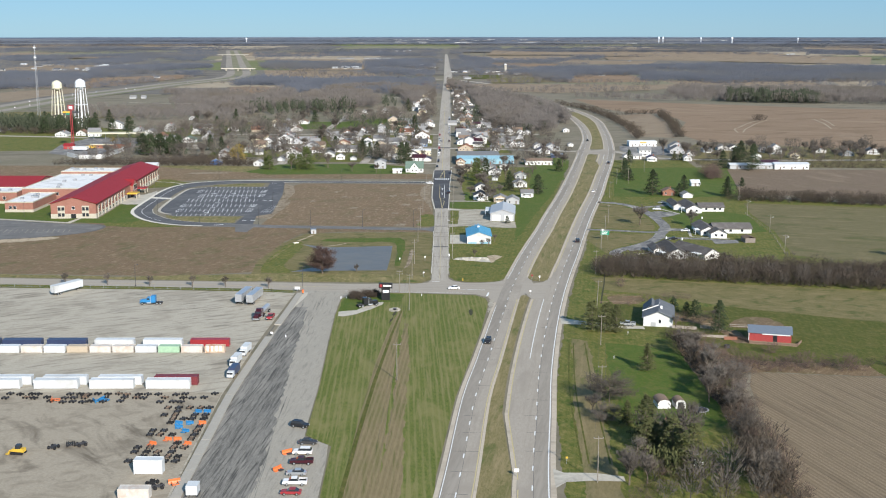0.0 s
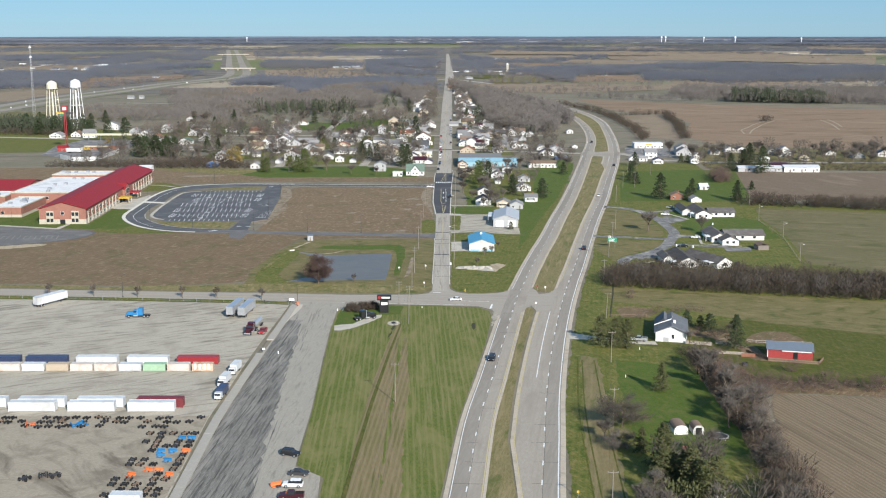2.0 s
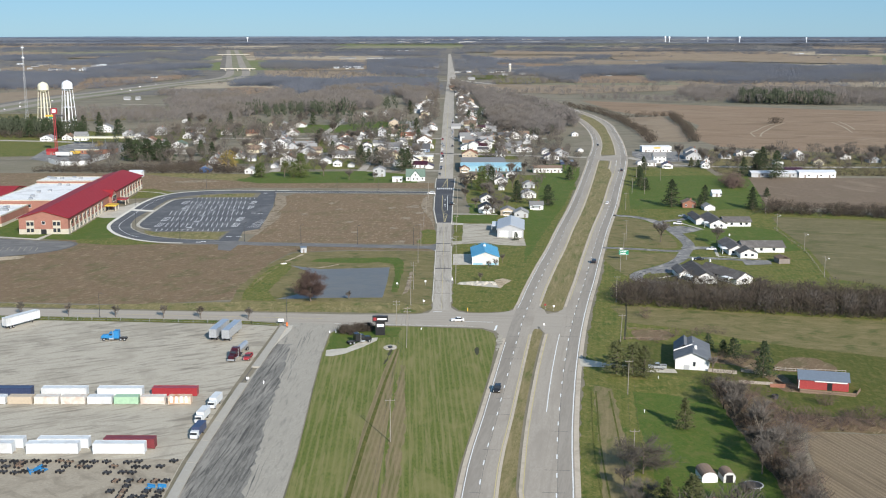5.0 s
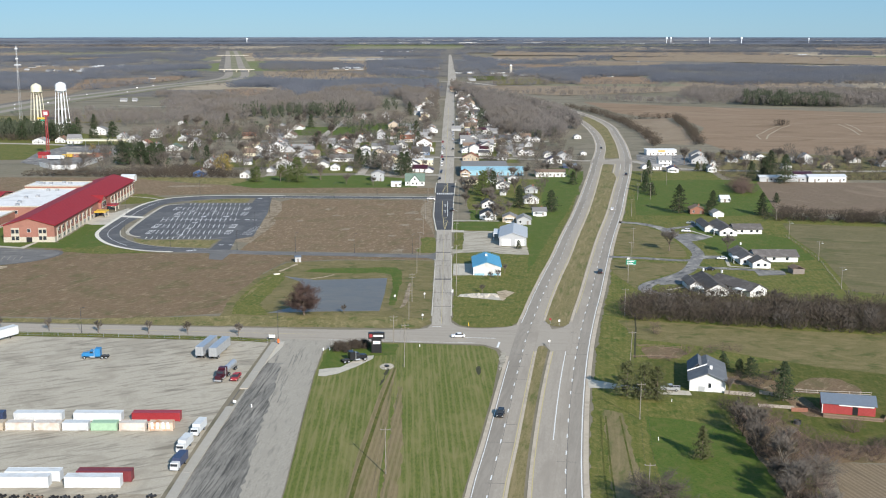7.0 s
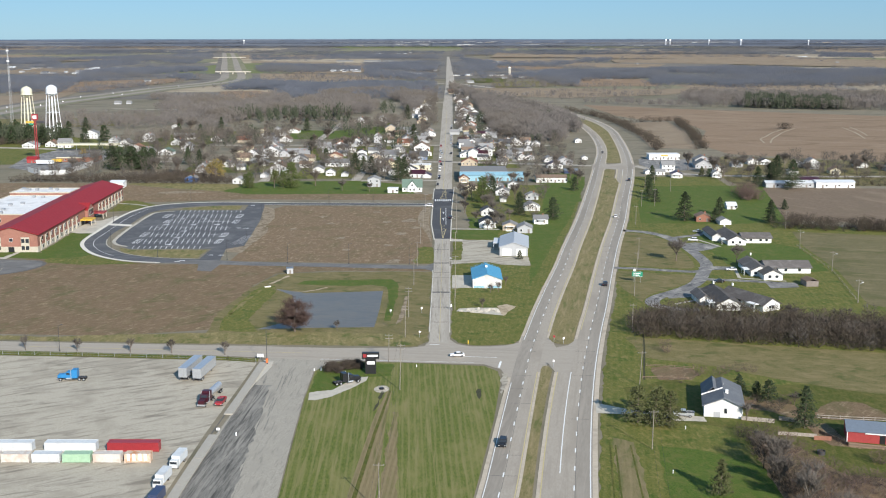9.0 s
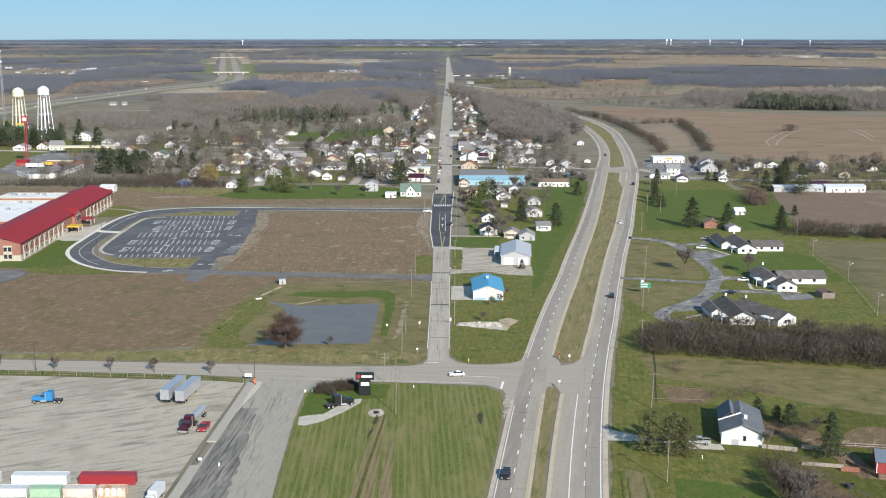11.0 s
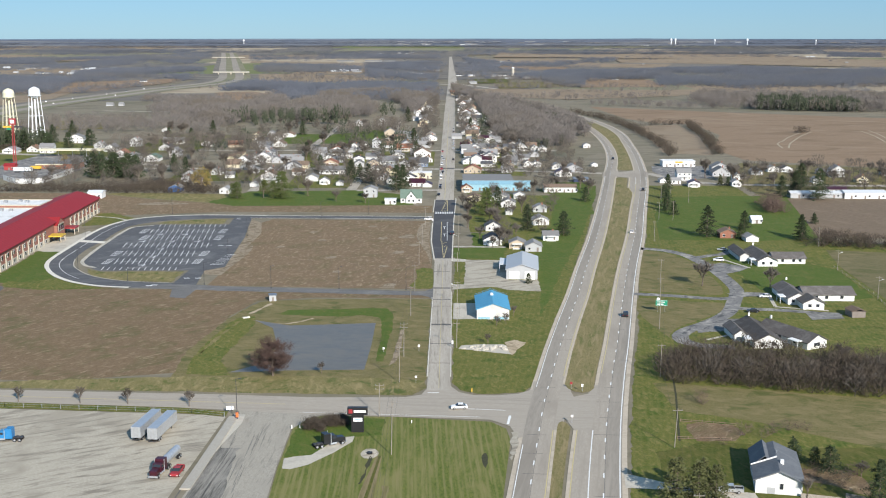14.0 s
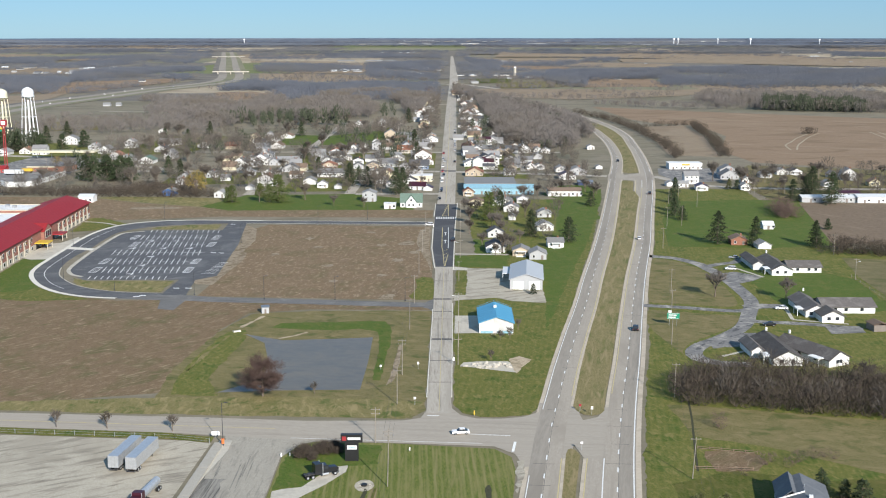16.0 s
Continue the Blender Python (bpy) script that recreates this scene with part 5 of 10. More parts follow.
for pts, mt in (([(-330, 1010), (-290, 1040), (-295, 1180), (-420, 1290), (-560, 1260), (-560, 980)], M_LAWN), ([(-159, 1232), (-62, 1232), (-58, 1300), (-70, 1400), (-120, 1330), (-166, 1345)], M_BRIGHT), ([(-110, 915), (-66, 918), (-66, 990), (-112, 985)], M_LAWN), ([(-200, 950), (-140, 955), (-138, 1020), (-205, 1020)], M_LAWN), ([(20, 985), (60, 985), (60, 1022), (20, 1022)], M_LAWN), ([(-58, 1050), (-10, 1050), (-10, 1160), (-58, 1160)], M_LAWN), ([(-122, 1040), (-66, 1040), (-66, 1160), (-122, 1160)], M_LAWN), ([(14, 1035), (58, 1035), (60, 1160), (14, 1160)], M_LAWN), ([(-20, 838), (-130, 834), (-150, 850), (-130, 900), (-60, 905), (-20, 880)], M_BRIGHT),
                ([(-620, 1330), (-380, 1400), (-420, 1520), (-640, 1500)], M_MEADOW), ([(14, 690), (30, 688), (28, 735), (14, 740)], M_BRIGHT), ([(66, 2560), (130, 2560), (150, 2800), (60, 2800)], M_LUSH), ([(62, 905), (76, 870), (96, 900), (106, 950), (80, 950)], M_BRIGHT), ([(-300, 1150), (-230, 1150), (-210, 1330), (-280, 1330)], M_LAWN)):
    sheet("grass_far", pts, 0.05, mt, "patch of green spring grass", "grass")

# the mosaic of far fields, pastures and scrub between the named ones
WOODLOTS, EDGES = [], []
plots = random.Random(41)
bands = [1960, 2180, 2440, 2760, 3150, 3620, 4200, 4900, 5800, 6900, 8300, 10000]
for y0, y1 in zip(bands, bands[1:]):
    x = -0.5 * y0
    while x < 0.5 * y0:
        w = y0 * plots.uniform(0.05, 0.15)
        quad = [(x, y0 + 0.05 * x), (x + w, y0 + 0.05 * (x + w)), (x + w + plots.uniform(-9, 9), y1 + 0.05 * (x + w)), (x, y1 + 0.05 * x)]
        mid = (x + w / 2, (y0 + y1) / 2)
        kind = plots.choices("wfspgc", (30, 18, 12, 15, 3, 22) if x < 0 else (20, 20, 18, 20, 3, 19))[0]
        if not any(inside(*mid, f) for f, _ in far_fields) and not (mid[1] < 2100 and -1 < mid[0] < 800):
            if kind == "w":
                WOODLOTS.append(quad)
            sheet("field_far", quad, -0.06, {"w": M_SCRUB, "f": M_FARM2, "s": M_STRAW, "p": M_PASTURE, "g": M_FARMG, "c": M_SCRUB}[kind], "distant field in winter colours", "field")
            if plots.random() < 0.5:
                EDGES.append((quad[0], quad[1]))
            if plots.random() < 0.4:
                EDGES.append((quad[0], quad[3]))
        x += w

for pts in ([(309.9, 1190), (318, 1235), (331, 1262), (352, 1310), (387.2, 1375.4)], [(316, 1192), (330, 1235), (345, 1270), (366, 1318), (392, 1366)], [(449.2, 1375.7), (440, 1310), (425, 1240)], [(460.1, 1384.7), (452, 1330), (440, 1275)]):
    ribbon("field_track", smooth(pts, 10), -0.8, 0.8, 0.12, M_STRAW, "pale wheel track across the field", category="track")

# interstate in the west, and side roads
INTER = smooth([(-760, 1180), (-660, 1330), (-615, 1480), (-608, 1630), (-605, 1850), (-580, 2030), (-550, 2275), (-515, 2430), (-490, 2575), (-495, 2745), (-545, 3040), (-640, 3520), (-795, 4340), (-1025, 5540), (-1180, 6340)], 40)
inter = tagged(new("road_interstate"), "distant divided interstate highway", "road", kind="structure")
ribbon("carriageway", INTER, -30, -10, 0.5, M_ROADL, parent=inter)
ribbon("carriageway", INTER, 10, 30, 0.5, M_ROADL, parent=inter)
ribbon("median", INTER, -10, 10, 0.45, M_PASTURE, parent=inter)
ribbon("verge", INTER, -46, -30, 0.4, M_SCRUB, parent=inter)
ribbon("verge", INTER, 30, 46, 0.4, M_PASTURE, parent=inter)
for pts, w in (([(-560, 1170), (-440, 1150), (-330, 1120), (-215, 1040)], 5), ([(-620, 1330), (-500, 1290), (-480, 1180), (-560, 1020)], 8), ([(-260, 1030), (-120, 1028), (0, 1026), (118, 1000)], 4.5), ([(152, 1000), (175, 952), (214, 934), (330, 930), (520, 940)], 4.5),
               ([(-240, 1170), (-100, 1170), (0, 1169), (100, 1168)], 4), ([(-130, 900), (-126, 1170), (-120, 1500)], 3.5), ([(-64, 905), (-60, 1170), (-56, 1500)], 3.5), ([(60, 1030), (62, 1170), (64, 1500)], 3.5), ([(-60, 905), (-4, 906)], 3.5), ([(4, 700), (30, 699)], 1.5),
               ([(20, 2480), (-120, 2600), (-500, 2640)], 8), ([(22, 2520), (90, 2330), (180, 2000)], 7), ([(-470, 1700), (-350, 1690), (-200, 1800), (0, 1850)], 4)):
    ribbon("road_side", smooth(pts, 12), -w, w, 0.085, M_STREET, "pale side road", category="road")


# ---- trees ----
def bare_tree(seed, h, wide=0.5, mat=None, bark=None, name="bare_tree", label="leafless grey-brown deciduous tree", dense=1.0):
    r = random.Random(seed)
    wood, twig = Build(), Build()

    def twigs(a, way, ln, n):
        for _ in range(n):
            t = r.uniform(0.1, 1.0)
            p = a + way * ln * t
            d = (way + Vector((r.uniform(-1, 1), r.uniform(-1, 1), r.uniform(-0.35, 0.8))) * 0.95).normalized()
            q = p + d * r.uniform(0.07, 0.17) * h
            s = d.cross(Vector((r.uniform(-1, 1), r.uniform(-1, 1), r.uniform(-1, 1)))).normalized() * 0.0042 * h
            twig.add([tuple(p - s), tuple(p + s), tuple(q)], [(0, 1, 2)])
            if r.random() < 0.8:
                m = p + (q - p) * r.uniform(0.3, 0.7)
                e = m + (d + Vector((r.uniform(-1, 1), r.uniform(-1, 1), r.uniform(-0.6, 0.8)))).normalized() * 0.06 * h
                twig.add([tuple(m - s * 0.7), tuple(m + s * 0.7), tuple(e)], [(0, 1, 2)])

    def limb(a, way, ln, rad, depth):
        b = a + way * ln
        wood.rod(a, b, rad, rad * 0.6, 5 if depth == 0 else 3)
        if depth >= 3:
            twigs(a, way, ln, int(24 * dense))
            return
        n = 3 if depth else 5
        for i in range(n):
            ang = 6.2832 * (i + r.random() * 0.7) / n
            out = Vector((math.cos(ang), math.sin(ang), 0))
            lean = wide * r.uniform(0.6, 1.4)
            d = (way * 0.75 + out * lean + Vector((0, 0, 0.32))).normalized()
            limb(a + way * ln * r.uniform(0.55, 1.0), d, ln * r.uniform(0.62, 0.85), rad * 0.56, depth + 1)
        if depth:
            twigs(a, way, ln, int(10 * dense))

    limb(Vector((0, 0, -0.2)), Vector((r.uniform(-0.06, 0.06), r.uniform(-0.06, 0.06), 1)).normalized(), h * 0.31, h * 0.023, 0)
    k = h / max(v[2] for v in twig.v)
    wood.v, twig.v = [tuple(c * k for c in v) for v in wood.v], [tuple(c * k for c in v) for v in twig.v]
    ob = thing(name, label, "tree")
    part("trunk", wood, bark or M_BARK, ob)
    part("crown", twig, mat or M_TWIG, ob)
    return ob


def conifer(seed, h, rad, mat=None, name="conifer", label="dark green spruce with ragged drooping limbs", shape=0.7, blades=24):
    """A trunk with many short limbs, each ending in a loose spray of needles."""
    r = random.Random(seed)
    wood, leaf, arms = Build(), Build(), Build()
    wood.rod((0, 0, -0.2), (0, 0, h * 0.96), h * 0.02, 0.04, 6)
    limbs = int(h * 5.5)
    for i in range(limbs):
        t = (i + r.random()) / limbs
        z = h * (0.1 + 0.88 * t ** 1.15)
        f = max(0.03, 1 - (z / h))
        a = i * 2.399 + r.uniform(-0.5, 0.5)
        ln = rad * f ** shape * r.uniform(0.55, 1.12)
        d = Vector((math.cos(a), math.sin(a), 0))
        side = Vector((-d.y, d.x, 0))
        tip = d * ln + Vector((0, 0, z - ln * r.uniform(0.0, 0.3)))
        arms.rod((0, 0, z), tip, 0.035 + 0.004 * h * f, 0.02, 3)
        for _ in range(blades):
            u = r.uniform(0.25, 1.08)
            c = Vector((0, 0, z)).lerp(tip, u) + side * r.gauss(0, 0.15 * ln + 0.14) + Vector((0, 0, r.gauss(0.05, 0.2)))
            w = (d * r.uniform(-0.6, 1.0) + side * r.uniform(-1, 1) + Vector((0, 0, r.uniform(-0.5, 0.35)))).normalized() * r.uniform(0.3, 0.62)
            v = w.cross(Vector((r.uniform(-1, 1), r.uniform(-1, 1), r.uniform(-0.3, 1)))).normalized() * r.uniform(0.1, 0.2)
            leaf.add([tuple(c - w * 0.5 - v), tuple(c - w * 0.5 + v), tuple(c + w)], [(0, 1, 2)])
    ob = thing(name, label, "tree")
    part("trunk", wood, M_BARK, ob)
    tagged(part("branchwork", arms, M_BARK, ob), kind="stuff")
    part("crown", leaf, mat or M_PINE, ob)
    return ob


def full_tree(seed, h, rad, n, mat, name, label):
    """A broad bare tree, branched from near the ground."""
    r = random.Random(seed)
    wood, twig = Build(), Build()
    wood.rod((0, 0, -0.2), (0, 0, h * 0.75), h * 0.022, h * 0.006, 6)
    ends = []
    for i in range(46):
        t = r.random()
        a = r.uniform(0, 6.2832)
        z = h * (0.1 + 0.6 * t)
        reach = rad * math.sin(math.pi * min(0.95, 0.3 + 0.6 * t)) * r.uniform(0.6, 1.0)
        e = Vector((math.cos(a) * reach, math.sin(a) * reach, z + h * r.uniform(0.08, 0.26)))
        wood.rod((0, 0, z), e, h * 0.006, 0.02, 3)
        ends.append((Vector((0, 0, z)), e))
    for _ in range(n):
        a, b = r.choice(ends)
        p = a.lerp(b, r.uniform(0.25, 1.0)) + Vector((r.gauss(0, 0.5), r.gauss(0, 0.5), r.gauss(0, 0.4)))
        d = ((b - a).normalized() * 0.5 + Vector((r.uniform(-1, 1), r.uniform(-1, 1), r.uniform(-0.2, 1)))).normalized()
        q = p + d * r.uniform(0.8, 2.0)
        s = d.cross(Vector((r.uniform(-1, 1), r.uniform(-1, 1), r.uniform(-1, 1)))).normalized() * 0.035
        twig.add([tuple(p - s), tuple(p + s), tuple(q)], [(0, 1, 2)])
    ob = thing(name, label, "tree")
    part("trunk", wood, M_BARK, ob)
    part("crown", twig, mat, ob)
    return ob


def leafy(seed, h, rad, mat, name="leafing_tree", label="tree in fresh yellow-green leaf"):
    r = random.Random(seed)
    wood, leaf = Build(), Build()
    wood.rod((0, 0, -0.2), (0, 0, h * 0.5), h * 0.025, h * 0.012, 6)
    clumps = []
    for _ in range(16):
        a, e = r.uniform(0, 6.2832), r.uniform(0.0, 1.0)
        q = Vector((math.cos(a) * rad * 0.7 * (1 - e * 0.55), math.sin(a) * rad * 0.7 * (1 - e * 0.55), h * (0.3 + 0.58 * e)))
        clumps.append((q, rad * r.uniform(0.3, 0.5)))
        wood.rod((0, 0, h * 0.3), q, h * 0.009, 0.03, 3)
    for q, s in clumps:
        for _ in range(46):
            d = Vector((r.gauss(0, 1), r.gauss(0, 1), r.gauss(0, 0.8))).normalized() * s * r.uniform(0.5, 1.05)
            u = Vector((r.uniform(-1, 1), r.uniform(-1, 1), r.uniform(-1, 1))).normalized() * 0.3
            v = u.cross(Vector((r.uniform(-1, 1), r.uniform(-1, 1), r.uniform(-1, 1)))).normalized() * 0.24
            c = q + d
            leaf.add([tuple(c - u), tuple(c + v), tuple(c + u), tuple(c - v)], [(0, 1, 2, 3)])
    ob = thing(name, label, "tree")
    part("trunk", wood, M_BARK, ob)
    part("crown", leaf, mat, ob)
    return ob


def place(ob, x, y, s=1.0, turn=None):
    c = copy_thing(ob, pose(x, y, 0, 0, 0, rng.uniform(0, 360) if turn is None else turn))
    c.scale = (s, s, s * rng.uniform(0.92, 1.08))
    return c


def drop(ob):
    """Takes a pattern tree away once its copies stand."""
    for o in [*ob.children_recursive, ob]:
        bpy.data.objects.remove(o)


# soft-outlined stands of trees that nobody could count
def pattern(seed, blades, h, rad, lean=0.6, wide=0.22, trunk=True, low=0.2):
    """Vertices of one loose tree made of thin upward blades; three per face."""
    r = np.random.default_rng(seed)
    a = r.uniform(0, 2 * np.pi, blades)
    t = r.uniform(low, 0.8, blades)
    env = np.sin(np.pi * np.clip((t - low * 0.4) / (1.02 - low * 0.4), 0, 1)) ** 0.7
    rr = rad * env * np.sqrt(r.uniform(0, 1, blades))
    base = np.stack([rr * np.cos(a), rr * np.sin(a), t * h], 1)
    way = np.stack([np.cos(a) * lean * r.uniform(0, 1, blades), np.sin(a) * lean * r.uniform(0, 1, blades), r.uniform(0.5, 1.0, blades)], 1)
    tip = base + way * (0.22 * h * r.uniform(0.5, 1.0, blades))[:, None]
    side = np.cross(way, r.normal(size=(blades, 3)))
    side = side / np.linalg.norm(side, axis=1, keepdims=True) * (wide * r.uniform(0.6, 1.4, blades))[:, None]
    tri = np.stack([base - side, base + side, tip], 1).reshape(-1, 3)
    if trunk:
        w = h * 0.018
        tri = np.concatenate([tri, np.array([(-w, 0, -0.3), (w, 0, -0.3), (0, 0, h * 0.7), (0, -w, -0.3), (0, w, -0.3), (0, 0, h * 0.7)])])
    return tri


def stand(name, spots, patterns, mat, label, category="trees", size=(0.8, 1.2)):
    """One object of many trees at the given spots (x, y), drawn in with the far country."""
    if not len(spots):
        return None
    chunks = []
    for x, y in spots:
        px, py, pz, s = warp(x, y, 0)
        k = s * nrg.uniform(*size)
        a = nrg.uniform(0, 2 * np.pi)
        p = patterns[nrg.integers(len(patterns))]
        c, q = np.cos(a) * k, np.sin(a) * k
        o = np.empty_like(p)
        o[:, 0], o[:, 1], o[:, 2] = p[:, 0] * c - p[:, 1] * q + px, p[:, 0] * q + p[:, 1] * c + py, p[:, 2] * k * nrg.uniform(0.85, 1.15) + pz
        chunks.append(o)
    v = np.concatenate(chunks).astype(np.float32)
    n = len(v)
    me = bpy.data.meshes.new(name)
    me.vertices.add(n)
    me.vertices.foreach_set("co", v.ravel())
    me.loops.add(n)
    me.loops.foreach_set("vertex_index", np.arange(n, dtype=np.int32))
    me.polygons.add(n // 3)
    me.polygons.foreach_set("loop_start", np.arange(0, n, 3, dtype=np.int32))
    me.update(calc_edges=True)
    me.validate()
    me.materials.append(mat)
    return tagged(new(name, me), label, category, kind="stuff")


def open_ground(x, y):
    """Whether no road needs the spot."""
    if -22 < x - 4 - max(0, y - 2000) * 0.003 < 22:
        return False
    if y > 1200 and min((p.x - x) ** 2 + (p.y - y) ** 2 for p in INTER) < 75 ** 2:
        return False
    return not 1000 < y < 2500 or min(abs(at_y(WEST, y) + 4 - x), abs(at_y(EAST, y) - 4 - x)) > 13


def thinned(spots, size, cut, ox=0.0):
    """Leaves clearings in a stand."""
    return [q for q in spots if noise.noise((q[0] / size + ox, q[1] / (size * 2.2), 3.7)) < cut]


def fill(poly, gap, jitter=0.45):
    xs, ys = [p[0] for p in poly], [p[1] for p in poly]
    out = []
    y = min(ys)
    while y < max(ys):
        x = min(xs)
        while x < max(xs):
            q = (x + nrg.uniform(-1, 1) * gap * jitter, y + nrg.uniform(-1, 1) * gap * jitter)
            if inside(*q, poly) and open_ground(*q):
                out.append(q)
            x += gap
        y += gap
    return out


def along(line, gap, wide):
    out = []
    for (x0, y0), (x1, y1) in zip(line, line[1:]):
        n = max(1, int(math.hypot(x1 - x0, y1 - y0) / gap))
        out += [(x0 + (x1 - x0) * (i + nrg.uniform(0, 1)) / n + nrg.uniform(-wide, wide), y0 + (y1 - y0) * (i + nrg.uniform(0, 1)) / n + nrg.uniform(-wide, wide)) for i in range(n)]
    return out


P_TREE = [pattern(i, 200, 14 + i % 3, 5.0, 1.0, 0.16) for i in range(6)]
P_BRUSH = [pattern(20 + i, 190, 6.0, 3.0, 1.2, 0.065, False, 0.02) for i in range(5)]
P_WOOD = [pattern(40 + i, 100, 14.5, 5.5, 1.0, 0.30) for i in range(6)]
P_FAR = [pattern(60 + i, 130, 13, 13, 1.1, 0.34, False, 0.02) for i in range(5)]
P_CLUMP = [pattern(70 + i, 62, 13, 14, 1.1, 0.6, False, 0.02) for i in range(4)]
P_PINES = [pattern(80 + i, 80, 15, 3.2, 0.3, 0.5, False, 0.05) for i in range(4)]


# ---- houses ----
WALLS = {"w": (M_WHITEWALL, M_GREYROOF, "white-sided house with a grey shingle roof"), "b": (M_WHITEWALL, M_BROWNROOF, "white house with a brown shingle roof"), "g": (M_GREYWALL, M_GREYROOF, "grey-sided house with a grey roof"),
         "q": (M_SLATEBLUE, M_GREYROOF, "bright blue house with a grey roof"),
         "d": (M_WHITEWALL, M_DARKROOF, "white house with a dark shingle roof"), "r": (M_WHITEWALL, M_RUSTROOF, "white house with a rust-red roof"), "e": (M_WHITEWALL, M_GREENROOF, "white house with a dark green roof"),
         "o": (M_TANWALL, M_RUSTROOF, "tan house with an orange-brown roof"), "t": (M_TANWALL, M_GREYROOF, "tan house with a grey roof"), "s": (M_BLUEWALL, M_DARKROOF, "slate-blue two-storey house with a dark roof"), "m": (M_WHITEWALL, M_MAROON, "white house with a maroon roof"),
         "y": (M_YELWALL, M_BROWNROOF, "pale yellow house with a brown roof"), "p": (M_OLDBRICK, M_BROWNROOF, "low red-brown brick house"), "c": (M_CREAM, M_BROWNROOF, "cream-sided house with a brown roof"), "u": (M_BLUE, M_GREYROOF, "bright blue house with a grey roof")}


def gable(b, x0, x1, y0, y1, z0, z1, rise, across=False):
    """A solid with a ridge along y (or x)."""
    if across:
        ym = (y0 + y1) / 2
        pts = [(x, y, z) for x in (x0, x1) for y, z in ((y0, z0), (y1, z0), (y1, z1), (ym, z1 + rise), (y0, z1))]
        return b.add(pts, [(0, 4, 3, 2, 1), (5, 6, 7, 8, 9), (0, 5, 9, 4), (1, 2, 7, 6), (4, 9, 8, 3), (2, 3, 8, 7), (0, 1, 6, 5)])
    xm = (x0 + x1) / 2
    pts = [(x, y, z) for y in (y0, y1) for x, z in ((x0, z0), (x1, z0), (x1, z1), (xm, z1 + rise), (x0, z1))]
    return b.add(pts, [(0, 1, 2, 3, 4), (5, 9, 8, 7, 6), (0, 4, 9, 5), (1, 6, 7, 2), (4, 3, 8, 9), (2, 7, 8, 3), (0, 5, 6, 1)])


def roof_slab(x0, x1, y0, y1, z, rise, thick=0.22, over=0.45, across=False):
    """Two sloping slabs with eaves."""
    b = Build()
    if across:
        ym, k = (y0 + y1) / 2, rise / ((y1 - y0) / 2)
        for s, e in ((-1, y0), (1, y1)):
            eave = e + s * over
            ze = z - over * k
            q = [(eave, ze), (ym, z + rise), (ym, z + rise + thick), (eave, ze + thick)]
            b.profile(q if s < 0 else q[::-1], x0 - over, x1 + over)
        return b
    xm, k = (x0 + x1) / 2, rise / ((x1 - x0) / 2)
    for s, e in ((-1, x0), (1, x1)):
        eave = e + s * over
        ze = z - over * k
        q = [(eave, ze), (xm, z + rise), (xm, z + rise + thick), (eave, ze + thick)]
        n = len(q)
        vs = [(x, y0 - over, zz) for x, zz in q] + [(x, y1 + over, zz) for x, zz in q]
        fs = [tuple(range(n)), tuple(range(2 * n - 1, n - 1, -1))] + [(i, n + i, n + (i + 1) % n, (i + 1) % n) for i in range(n)]
        b.add(vs, [f[::-1] for f in fs] if s < 0 else fs)
    return b


def window(parent, x, y, z, w=1.0, h=1.3, face="s", frame=True):
    """A pane in a projecting frame; face s, e or w."""
    d = 0.06
    if face == "s":
        fb, pb = Build().box(x - w / 2 - 0.1, x + w / 2 + 0.1, y - d, y + 0.05, z - 0.1, z + h + 0.1), Build().box(x - w / 2, x + w / 2, y - d - 0.02, y, z, z + h)
    else:
        s = 1 if face == "e" else -1
        fb = Build().box(min(x - 0.05 * s, x + d * s), max(x - 0.05 * s, x + d * s), y - w / 2 - 0.1, y + w / 2 + 0.1, z - 0.1, z + h + 0.1)
        pb = Build().box(min(x, x + (d + 0.02) * s), max(x, x + (d + 0.02) * s), y - w / 2, y + w / 2, z, z + h)
    win = part("window", fb, M_TRIM, parent)
    part("pane", pb, M_GLASS, win)
    return win


